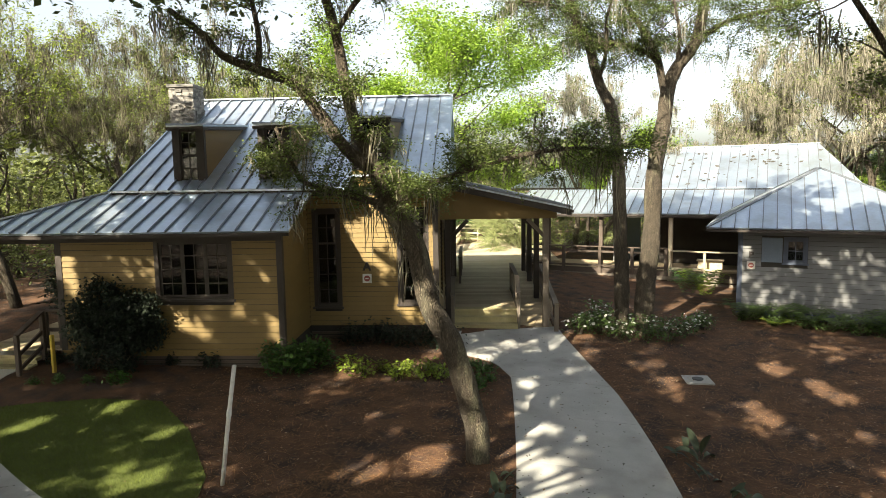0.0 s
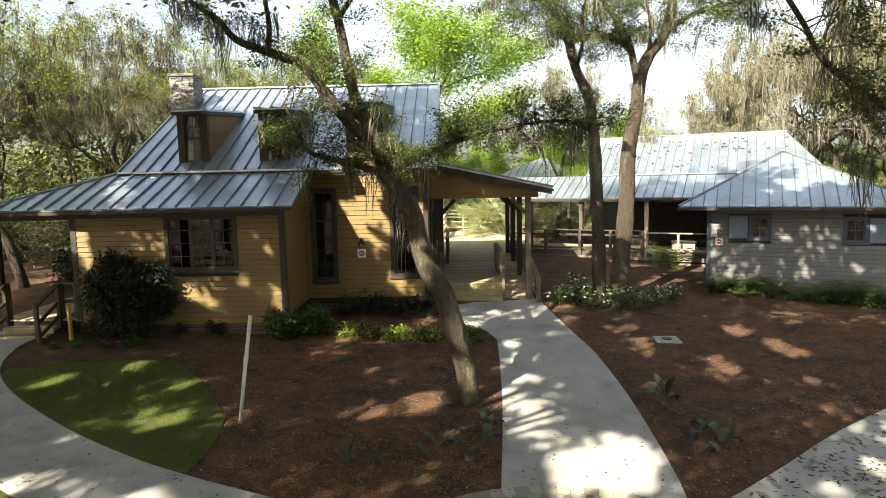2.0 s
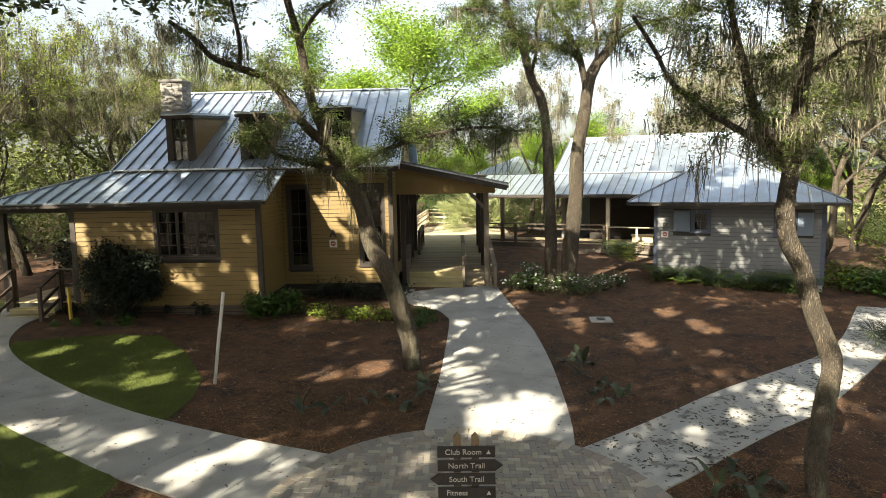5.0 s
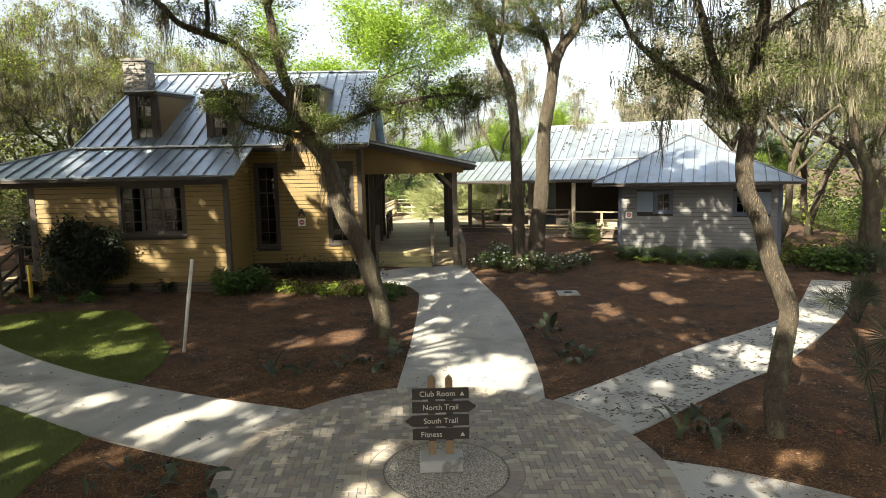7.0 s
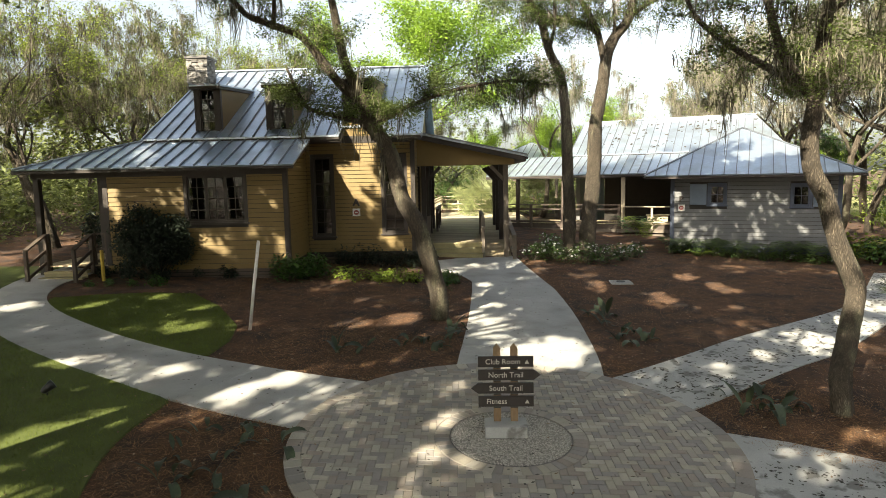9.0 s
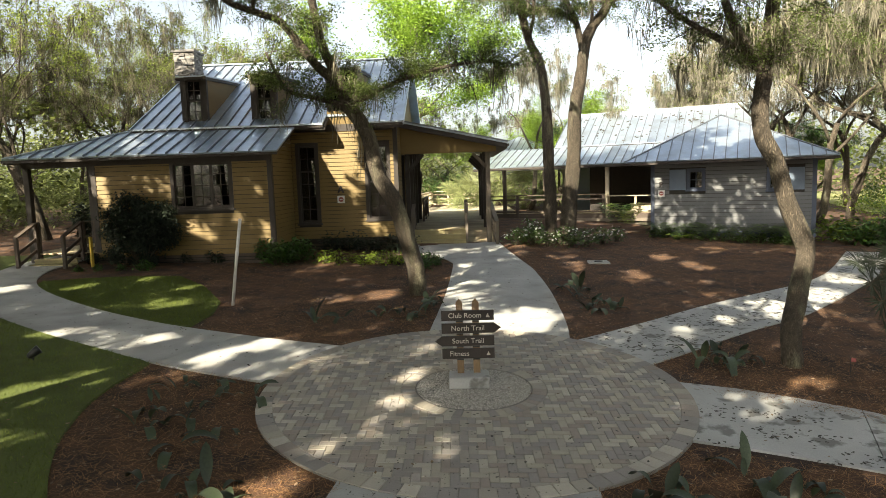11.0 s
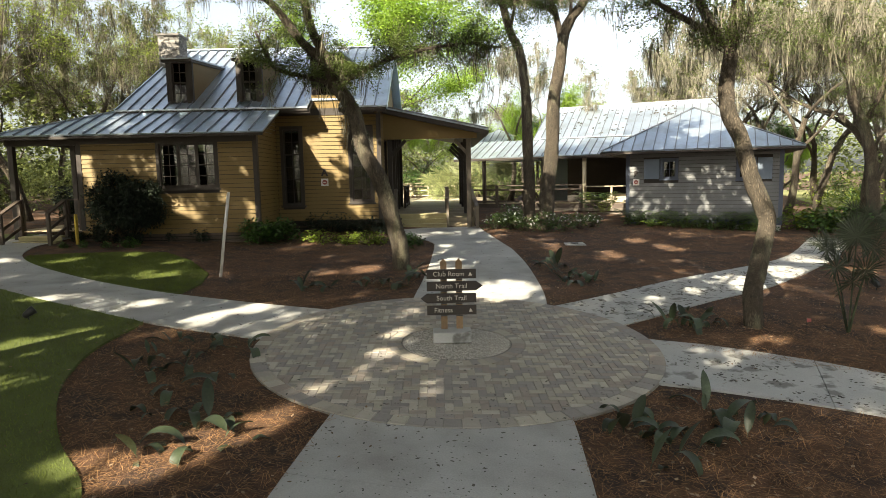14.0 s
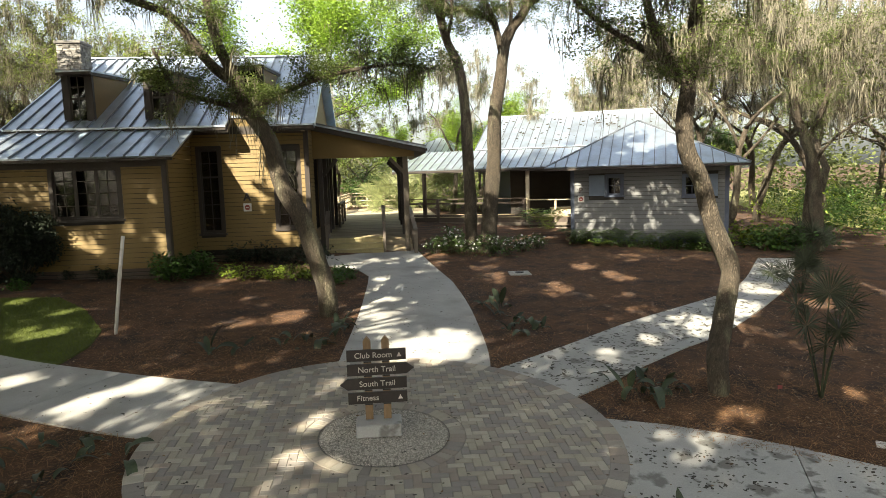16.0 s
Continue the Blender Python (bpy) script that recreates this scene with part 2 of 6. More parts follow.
# ---- helpers of this scene ----
def gz(x, y):
    """Height of the gently sloping ground."""
    return -0.0437 * max(-26, min(16, x)) + 0.0329 * max(-14, min(16, y)) - 0.0989


def finish(bm, name, material, smooth=False):
    me = bpy.data.meshes.new(name)
    bm.to_mesh(me)
    bm.free()
    for mm in (material if isinstance(material, (list, tuple)) else (material,)):
        me.materials.append(mm)
    if smooth:
        for p in me.polygons:
            p.use_smooth = True
    return me


def part(name, bm, material, parent=None, label="", smooth=False):
    ob = new(name, finish(bm, name, material, smooth))
    if parent:
        ob.parent = parent
    if label:
        ob["label"] = label
    return ob


def base_at(name, x, y, z, label, category, group="", kind="", rz=0.0):
    e = new(name)
    e.matrix_world = pose(x, y, z, 0, 0, rz)
    return tagged(e, label, category, group, kind)


def box(bm, x0, y0, z0, x1, y1, z1, bev=0.0):
    vs = [bm.verts.new((x, y, z)) for z in (z0, z1) for x, y in ((x0, y0), (x1, y0), (x1, y1), (x0, y1))]
    fs = [bm.faces.new([vs[i] for i in f]) for f in ((3, 2, 1, 0), (4, 5, 6, 7), (0, 1, 5, 4), (1, 2, 6, 5), (2, 3, 7, 6), (3, 0, 4, 7))]
    if bev:
        bmesh.ops.bevel(bm, geom=list({e for f in fs for e in f.edges}), offset=bev, segments=1, affect="EDGES")
    return bm


def boxed(*a, bev=0.0):
    return box(bmesh.new(), *a, bev=bev)


def beam(bm, a, b, w, h, bev=0.0):
    """A square-cut bar from a to b."""
    a, b = Vector(a), Vector(b)
    d = b - a
    up = Vector((0, 0, 1)) if abs(d.normalized().z) < 0.95 else Vector((0, 1, 0))
    s = d.cross(up).normalized() * w / 2
    u = s.cross(d).normalized() * h / 2
    vs = [bm.verts.new(p + i * s + j * u) for p in (a, b) for i, j in ((-1, -1), (1, -1), (1, 1), (-1, 1))]
    fs = [bm.faces.new([vs[i] for i in f]) for f in ((3, 2, 1, 0), (4, 5, 6, 7), (0, 1, 5, 4), (1, 2, 6, 5), (2, 3, 7, 6), (3, 0, 4, 7))]
    bmesh.ops.recalc_face_normals(bm, faces=fs)
    if bev:
        bmesh.ops.bevel(bm, geom=list({e for f in fs for e in f.edges}), offset=bev, segments=1, affect="EDGES")
    return bm


def slab(pts, thick, down=True):
    """A solid from a planar outline, thickened downwards."""
    bm = bmesh.new()
    top = [bm.verts.new(p) for p in pts]
    bot = [bm.verts.new((p[0], p[1], p[2] - thick)) for p in pts]
    bm.faces.new(top)
    bm.faces.new(bot[::-1])
    for i in range(len(pts)):
        j = (i + 1) % len(pts)
        bm.faces.new((top[i], bot[i], bot[j], top[j]))
    bmesh.ops.recalc_face_normals(bm, faces=bm.faces)
    return bm


def lathe_tube(bm, pts, radii, sides=10, wob=0.0, seed=0):
    """A tapered tube through points, with an uneven skin."""
    rings, n = [], len(pts)
    prev = None
    for i, (p, r) in enumerate(zip(pts, radii)):
        p = Vector(p)
        d = (Vector(pts[min(i + 1, n - 1)]) - Vector(pts[max(i - 1, 0)])).normalized()
        s = (prev - d * prev.dot(d)) if prev else d.orthogonal()
        s.normalize()
        prev = s
        t = d.cross(s)
        ring = []
        for k in range(sides):
            a = 2 * math.pi * k / sides
            q = s * math.cos(a) + t * math.sin(a)
            rr = r * (1 + wob * noise.noise(Vector((p.x * 2 + seed, p.y * 2 + 3 * math.cos(a), p.z * 1.5 + 3 * math.sin(a)))) + (0.35 * wob * noise.noise(Vector((q.x * 3 + seed, q.y * 3 + q.z, p.z * 5))) if wob else 0))
            ring.append(bm.verts.new(p + q * rr))
        rings.append(ring)
    for a, b in zip(rings, rings[1:]):
        for k in range(sides):
            bm.faces.new((a[k], a[(k + 1) % sides], b[(k + 1) % sides], b[k]))
    bm.faces.new(rings[0][::-1])
    bm.faces.new(rings[-1])


def smooth_line(pts, steps=4):
    """Catmull-Rom points through pts."""
    P = [Vector(p) for p in pts]
    P = [2 * P[0] - P[1]] + P + [2 * P[-1] - P[-2]]
    out = []
    for i in range(1, len(P) - 2):
        for k in range(steps):
            t = k / steps
            out.append(0.5 * (2 * P[i] + (P[i + 1] - P[i - 1]) * t + (2 * P[i - 1] - 5 * P[i] + 4 * P[i + 1] - P[i + 2]) * t * t + (3 * P[i] - P[i - 1] - 3 * P[i + 1] + P[i + 2]) * t ** 3))
    return out + [P[-2]]


# ---- ground ----
def ground_sheet():
    bm = bmesh.new()
    ax = [-900, -300, -120, -70, -50, -40] + [-32 + 0.8 * i for i in range(68)] + [26, 32, 45, 70, 120, 300, 900]
    ay = [-900, -300, -120, -60, -35, -24] + [-16 + 0.8 * i for i in range(68)] + [42, 50, 65, 90, 150, 300, 900]
    g = [[bm.verts.new((x, y, gz(x, y) + (0.025 * noise.noise(Vector((x * 0.5, y * 0.5, 0))) + 0.014 if max(abs(x), abs(y)) < 40 else 0))) for x in ax] for y in ay]
    for j in range(len(ay) - 1):
        for i in range(len(ax) - 1):
            bm.faces.new((g[j][i], g[j][i + 1], g[j + 1][i + 1], g[j + 1][i]))
    ob = part("ground", bm, M_MULCH, smooth=True)
    tagged(ob, "reddish-brown pine straw mulch over gently sloping ground", "ground", kind="structure")


ground_sheet()


def flat_patch(name, outline, lift, thick, material, label, category, kind="structure"):
    bm = bmesh.new()
    top = [bm.verts.new((x, y, gz(x, y) + lift)) for x, y in outline]
    bot = [bm.verts.new((x, y, gz(x, y) + lift - thick)) for x, y in outline]
    bm.faces.new(top)
    for i in range(len(outline)):
        j = (i + 1) % len(outline)
        bm.faces.new((top[i], bot[i], bot[j], top[j]))
    bmesh.ops.triangulate(bm, faces=[f for f in bm.faces if len(f.verts) > 4])
    bmesh.ops.recalc_face_normals(bm, faces=bm.faces)
    return tagged(part(name, bm, material), label, category, kind=kind)


def line2(pts, steps=5):
    return [(p.x, p.y) for p in smooth_line([(x, y, 0) for x, y in pts], steps)]


def resample(pts, n):
    """n + 1 points evenly spaced along a polyline."""
    d = [0.0]
    for a, b in zip(pts, pts[1:]):
        d.append(d[-1] + math.dist(a, b))
    out = []
    for k in range(n + 1):
        s = d[-1] * k / n
        i = min(len(d) - 2, max(q for q in range(len(d)) if d[q] <= s + 1e-9))
        f = (s - d[i]) / (d[i + 1] - d[i])
        out.append((pts[i][0] + (pts[i + 1][0] - pts[i][0]) * f, pts[i][1] + (pts[i + 1][1] - pts[i][1]) * f))
    return out


def slab_path(name, left, right, count, material, label, lift=0.036, joint=0.012):
    """A concrete walk cast in slabs, with open joints between them."""
    A, B = resample(left, count * 4), resample(right, count * 4)
    root = tagged(new(name), label, "path", kind="structure")
    for s in range(count):
        a, b = A[4 * s:4 * s + 5], B[4 * s:4 * s + 5]
        u = Vector((a[1][0] - a[0][0], a[1][1] - a[0][1])).normalized() * joint / 2
        a = [(a[0][0] + u.x, a[0][1] + u.y)] + a[1:4] + [(a[4][0] - u.x, a[4][1] - u.y)]
        b = [(b[0][0] + u.x, b[0][1] + u.y)] + b[1:4] + [(b[4][0] - u.x, b[4][1] - u.y)]
        bm = bmesh.new()
        rows = [[bm.verts.new((p[0], p[1], gz(*p) + lift - d)) for p in q] for q in (a, b) for d in (0, 0.12)]
        at, ab, bt, bb = rows
        for k in range(4):
            for r0, r1 in ((at, bt), (bt, bb), (ab, at)):
                bm.faces.new((r0[k], r0[k + 1], r1[k + 1], r1[k]))
        bm.faces.new((at[0], bt[0], bb[0], ab[0]))
        bm.faces.new((at[4], ab[4], bb[4], bt[4]))
        bmesh.ops.recalc_face_normals(bm, faces=bm.faces)
        part("slab", bm, material, root)
    return root


PC, PR = (0.03, -0.02), 3.12
NW_L = line2([(-1.6, 1.6), (-2.04, 2.77), (-2.49, 4.07), (-3.17, 5.93), (-4.13, 8.36), (-4.62, 9.5)])
NW_R = line2([(0.9, 2.2), (0.52, 3.63), (-0.18, 5.46), (-1.0, 7.38), (-1.95, 9.33), (-2.3, 9.95)])
slab_path("path_north", NW_L, NW_R, 4, M_CONC, "pale broom-finished concrete walk strewn with fallen leaves")
NL2 = line2([(-4.64, 9.53), (-5.28, 10.2), (-5.89, 10.46), (-6.5, 10.6), (-7.2, 11.4), (-7.7, 12.25)])
flat_patch("path_landing", NL2 + [(-6.05, 13.4), (-5.0, 14.3)] + line2([(-4.9, 14.3), (-4.08, 12.86), (-3.0, 11.08), (-2.31, 9.97)]), 0.03, 0.15, M_CONC, "pale concrete landing at the foot of the steps and ramp", "path")
WP_U = line2([(-2.2, 1.0), (-3.2, 0.92), (-4.4, 0.8), (-6.3, 0.72), (-7.8, 0.77), (-9.8, 1.05), (-12.3, 1.68), (-14.0, 2.48), (-15.1, 3.55), (-15.6, 4.6), (-16.0, 5.6)])
WP_L = line2([(-2.0, -1.0), (-2.9, -1.1), (-3.88, -1.14), (-5.6, -1.12), (-7.14, -0.95), (-9.0, -0.72), (-11.5, -0.2), (-13.6, 0.7), (-15.6, 2.0), (-17.1, 3.9), (-17.6, 5.6)])
slab_path("path_west", WP_U, WP_L, 11, M_CONC, "pale concrete walk curving past the lawn to the porch steps", 0.037)
EP_U = line2([(0.6, 2.6), (1.11, 3.51), (1.85, 4.89), (2.84, 6.85), (4.05, 8.84), (5.05, 10.58), (5.75, 12.6), (6.63, 16.82)])
EP_L = line2([(1.9, 1.6), (2.41, 2.46), (2.97, 3.52), (3.93, 5.31), (4.73, 6.65), (5.62, 8.82), (6.74, 11.9), (7.45, 14.95), (7.82, 17.1)])
slab_path("path_east", EP_U, EP_L, 7, M_CONC_STAINED, "pale concrete walk dappled with dark leaf stains", 0.038)
slab_path("path_southeast", [(2.0, 1.35), (2.79, 1.5), (3.73, 1.58), (4.96, 1.44), (6.56, 1.0), (9, 0.2), (14, -1.6)], [(2.0, -0.6), (3.04, -0.48), (3.9, -0.46), (4.92, -0.46), (6.31, -0.6), (9, -1.4), (14, -3.4)], 4, M_CONC_STAINED, "pale concrete walk blotched with dark leaf stains", 0.039)
slab_path("path_south", [(-0.6, -1.6), (-0.26, -3.17), (0.04, -4.26), (0.35, -5.3), (1.2, -8.5), (2.6, -13)], [(1.9, -1.0), (2.35, -2.17), (2.66, -3.05), (2.97, -3.98), (4.1, -7.5), (5.6, -13)], 4, M_CONC, "pale exposed-aggregate concrete walk", 0.04)
LAWN1 = [(-6.5, 0.8), (-6.85, 1.75), (-7.45, 2.6), (-9.1, 3.75), (-10.75, 4.5), (-12.0, 4.0), (-13.0, 3.2), (-13.7, 2.45)] + [p for p in WP_U[::-1] if -13.5 < p[0] < -6.6]
flat_patch("lawn", LAWN1, 0.045, 0.1, M_TURF, "small kidney-shaped lawn of mown grass between path and beds", "lawn")
LAWN2 = line2([(-5.34, -1.2), (-4.87, -2.5), (-4.19, -3.47), (-3.41, -4.21), (-2.39, -4.91), (-1.31, -5.5), (-0.6, -6.5), (-0.4, -9)]) + [(-0.4, -14), (-24, -14), (-24, 2)] + [p for p in WP_L[::-1] if p[0] < -5.4]
flat_patch("lawn_south", LAWN2, 0.043, 0.1, M_TURF, "mown lawn beside the curving concrete walk", "lawn")
# the bright sunlit ground behind the trees is a patch of paler colour
flat_patch("meadow", line2([(11.5, 34), (18, 30), (34, 33), (60, 50), (70, 90), (14, 90), (9.5, 60), (11.5, 34)])[:-1], 0.04, 0.1, M_MEADOW, "grass of the clearing behind the trees, coloured pale as in full sun", "meadow")
plaza = flat_patch("plaza", [(PC[0] + PR * math.cos(a * math.pi / 32), PC[1] + PR * math.sin(a * math.pi / 32)) for a in range(64)], 0.043, 0.2, M_SAND, "round plaza of mixed tan and grey concrete pavers", "plaza")


# ---- houses ----
def siding(wall, x0, x1, z0, z1, y, holes=(), step=0.14, axis="x", material=None, face=-1):
    """Lap siding, board by board, cut round openings. axis x: the wall faces face*y at that y; axis y: it faces face*x."""
    z = z0
    while z < z1 - 0.01:
        zt = min(z + step, z1)
        cuts = sorted((max(x0, h[0]), min(x1, h[2])) for h in holes if h[1] < zt - 0.01 and h[3] > z + 0.01)
        runs, a = [], x0
        for c0, c1 in cuts:
            if c0 > a + 0.01:
                runs.append((a, c0))
            a = max(a, c1)
        if a < x1 - 0.01:
            runs.append((a, x1))
        for a, b in runs:
            bm = bmesh.new()
            # the gap under each board shows the dark core as a shade line
            v = [bm.verts.new((u, y + face * o, q) if axis == "x" else (y + face * o, u, q)) for u in (a, b) for o, q in ((0.002, z + 0.013), (0.032, z + 0.013), (0.01, zt), (0.002, zt))]
            for f in ((0, 1, 2, 3), (7, 6, 5, 4), (1, 5, 6, 2), (0, 4, 5, 1), (3, 2, 6, 7)):
                bm.faces.new([v[i] for i in f])
            bmesh.ops.recalc_face_normals(bm, faces=bm.faces)
            part("clapboard", bm, material, wall)
        z = zt


def core(parent, name, x0, x1, z0, z1, y0, y1, holes=(), material=None, axis="x"):
    """The wall behind the siding, with openings through it."""
    bm = bmesh.new()
    xs = sorted({x0, x1, *[h[0] for h in holes], *[h[2] for h in holes]})
    zs = sorted({z0, z1, *[h[1] for h in holes], *[h[3] for h in holes]})
    for a, b in zip(xs, xs[1:]):
        for c, d in zip(zs, zs[1:]):
            if not any(h[0] < (a + b) / 2 < h[2] and h[1] < (c + d) / 2 < h[3] for h in holes):
                box(bm, a, y0, c, b, y1, d) if axis == "x" else box(bm, y0, a, c, y1, b, d)
    bmesh.ops.remove_doubles(bm, verts=bm.verts, dist=0.0005)
    return part(name, bm, material, parent)


def window(parent, x0, z0, x1, z1, y, cols=1, rows=1, sashes=1, trim=0.11, material=None, face=-1, split=None):
    """A framed window in the x-z plane, facing -y: casing, sashes, bars and panes."""
    win = part("window", boxed(x0 - trim, y - 0.03, z0 - trim, x0, y + 0.1, z1 + trim), material, parent)
    part("casing", boxed(x1, y - 0.03, z0 - trim, x1 + trim, y + 0.1, z1 + trim), material, win)
    part("casing", boxed(x0, y - 0.03, z1, x1, y + 0.1, z1 + trim), material, win)
    part("sill", boxed(x0 - trim - 0.04, y - 0.07, z0 - trim, x1 + trim + 0.04, y - 0.032, z0 - trim + 0.06), material, win)
    part("casing", boxed(x0, y - 0.03, z0 - trim, x1, y + 0.1, z0), material, win)
    w = (x1 - x0) / sashes
    for s in range(sashes):
        a, b = x0 + s * w, x0 + (s + 1) * w
        bm = bmesh.new()
        for r in ((a, z0, a + 0.05, z1), (b - 0.05, z0, b, z1), (a + 0.05, z0, b - 0.05, z0 + 0.06), (a + 0.05, z1 - 0.06, b - 0.05, z1)):
            box(bm, r[0], y + 0.03, r[1], r[2], y + 0.075, r[3])
        for c in range(1, cols):
            x = a + (b - a) * c / cols
            box(bm, x - 0.012, y + 0.038, z0 + 0.06, x + 0.012, y + 0.068, z1 - 0.06)
        for c in range(1, rows):
            z = z0 + (z1 - z0) * c / rows
            h = 0.03 if split and c in split else 0.012
            box(bm, a + 0.05, y + 0.036, z - h, b - 0.05, y + 0.07, z + h)
        part("sash", bm, material, win)
        pane = part("pane", boxed(a + 0.04, y + 0.05, z0 + 0.04, b - 0.04, y + 0.056, z1 - 0.04), M_GLASS, win)
    return win


def roof_panels(parent, name, corners, width=0.42, rib=0.05, thick=0.05):
    """Standing-seam metal over a planar quad or triangle: eave a-b, then top c, d (b to c rises, d to a falls)."""
    a, b, c, d = [Vector(p) for p in corners]
    eave = (b - a)
    L = eave.length
    e = eave.normalized()
    n = (b - a).cross(d - a)
    if n.length < 1e-6:
        n = (b - a).cross(c - a)
    n.normalize()
    if n.z < 0:
        n = -n
    up = n.cross(e).normalized()
    if up.z < 0:
        up = -up
    poly = [((p - a).dot(e), (p - a).dot(up)) for p in (a, b, c, d)]

    def span(u):
        """Lowest and highest v of the outline at u."""
        hit = []
        for (u0, v0), (u1, v1) in zip(poly, poly[1:] + poly[:1]):
            if abs(u1 - u0) < 1e-6:
                if abs(u - u0) < 1e-4:
                    hit += [v0, v1]
            elif min(u0, u1) - 1e-6 <= u <= max(u0, u1) + 1e-6:
                hit.append(v0 + (v1 - v0) * (u - u0) / (u1 - u0))
        return (min(hit), max(hit)) if hit else (0, 0)
    us0, us1 = min(p[0] for p in poly), max(p[0] for p in poly)
    k = max(1, round((us1 - us0) / width))
    w = (us1 - us0) / k
    for i in range(k):
        u0, u1 = us0 + i * w, us0 + (i + 1) * w
        lo0, hi0 = span(u0 + 1e-4)
        lo1, hi1 = span(u1 - 1e-4)
        breaks = sorted({u0, u1, *[p[0] for p in poly if u0 + 1e-3 < p[0] < u1 - 1e-3]})
        bm = bmesh.new()
        up_, lo_ = [], []
        for u in breaks:
            lo, hi = (lo0, hi0) if u == u0 else (lo1, hi1) if u == u1 else span(u)
            lo_.append((u, lo))
            up_.append((u, hi))
        ring = lo_ + up_[::-1]
        pts = [a + e * u + up * v for u, v in ring]
        keep = []
        for p in pts:
            if not keep or (p - keep[-1]).length > 1e-3:
                keep.append(p)
        if (keep[0] - keep[-1]).length < 1e-3:
            keep.pop()
        if len(keep) < 3:
            bm.free()
            continue
        top = [bm.verts.new(p + n * thick) for p in keep]
        bot = [bm.verts.new(p) for p in keep]
        bm.faces.new(top)
        bm.faces.new(bot[::-1])
        for q in range(len(keep)):
            r = (q + 1) % len(keep)
            bm.faces.new((top[q], bot[q], bot[r], top[r]))
        if hi0 - lo0 > 0.05:
            had = set(bm.faces)
            beam(bm, a + e * u0 + up * lo0 + n * (thick + rib / 2 - 0.002), a + e * u0 + up * hi0 + n * (thick + rib / 2 - 0.002), 0.03, rib)
            for f in bm.faces:
                if f not in had:
                    f.material_index = 1
        bmesh.ops.recalc_face_normals(bm, faces=bm.faces)
        part("roof_panel", bm, (M_ROOF, M_SEAM), parent)
    for s, t in ((a, b),):
        beam_bm = beam(bmesh.new(), s - up * 0.02 - Vector((0, 0, 0.05)), t - up * 0.02 - Vector((0, 0, 0.03)), 0.04, 0.08)
        part("fascia", beam_bm, M_TRIM, parent)


# clubhouse, in its own frame: origin at the front room's right corner
house_a = base_at("clubhouse", -9.84, 7.48, 0.0, "two-storey yellow clapboard clubhouse with metal roof, dormers and chimney", "house", rz=24)
XL, YR, XR, YB = -5.65, 2.56, 3.7, 13.0
ZB, ZE, ZM, ZR, YRI, ZK, YK = 1.08, 4.0, 4.95, 8.1, 8.0, 4.95, 1.9
W_FRONT = (-3.07, 2.4, -1.32, 3.78)


def grown(ws, d=0.1):
    return [(w[0] - d, w[1] - d, w[2] + d, w[3] + d) for w in ws]


cw = core(house_a, "front_wall", XL, 0, 0.5, ZE, 0, 0.18, [W_FRONT], M_SHADE_DARK)
siding(cw, XL, 0, ZB, ZE, 0, grown([W_FRONT]), material=M_YELLOW)
window(house_a, *W_FRONT, 0, cols=2, rows=4, sashes=3, material=M_TRIM)
cw = core(house_a, "side_wall", 0.18, YR, 0.5, 3.95, -0.18, 0, (), M_SHADE_DARK, axis="y")
siding(cw, 0.0, YR, ZB, 3.88, 0, axis="y", material=M_YELLOW, face=1)
for k in range(6):
    siding(cw, max(0.0, (4.02 + 0.14 * k - 3.84) / 0.363 - 0.55), YR, 3.88 + 0.14 * k, 4.02 + 0.14 * k, 0, axis="y", material=M_YELLOW, face=1)
W1, W2 = (0.27, 1.68, 0.86, 4.34), (2.68, 1.75, 3.36, 4.3)
cw = core(house_a, "recessed_wall", 0, XR, 0.5, ZM + 0.2, YR, YR + 0.18, [W1, W2], M_SHADE_DARK)
siding(cw, 0.03, XR, ZB, ZM + 0.2, YR, grown([W1, W2]), material=M_YELLOW)
for w in (W1, W2):
    window(house_a, *w, YR, cols=2, rows=6, sashes=1, material=M_TRIM, split=(4,))
SIDE_W = [(4.2, 1.5, 5.6, 4.0), (6.6, 1.2, 8.0, 3.4), (9.2, 1.5, 10.8, 4.0)]
cw = core(house_a, "porch_wall", YR + 0.18, YB, 0.5, 4.9, XR - 0.18, XR, SIDE_W, M_SHADE_DARK, axis="y")
siding(cw, YR, YB, ZB, 4.9, XR, grown(SIDE_W, 0), axis="y", material=M_YELLOW, face=1)
cw = core(house_a, "end_wall", 0, YB, 0.5, ZE, XL, XL + 0.18, (), M_SHADE_DARK, axis="y")
siding(cw, 0, YB, ZB, ZE, XL, axis="y", material=M_YELLOW, face=-1)
REAR_W = [(-4.2, 1.9, -3.3, 3.4), (-0.9, 1.7, 0.4, 3.9), (2.0, 1.7, 3.0, 3.9)]
core(house_a, "rear_wall", XL, XR, 0.5, ZM, YB, YB + 0.18, REAR_W, M_YELLOW)
for w in REAR_W:
    window(house_a, *w, YB + 0.19, cols=3, rows=5, sashes=1, material=M_TRIM)
part("interior_floor", boxed(XL + 0.18, YR + 0.18, 1.0, XR - 0.18, YB, 1.1), M_WOOD, house_a)
part("interior_floor", boxed(XL + 0.18, 0.18, 1.0, -0.18, YR + 0.18, 1.1), M_WOOD, house_a)
part("ceiling", boxed(XL + 0.18, 0.18, 3.92, -0.2, YR, 3.97), M_SHADE_DARK, house_a)
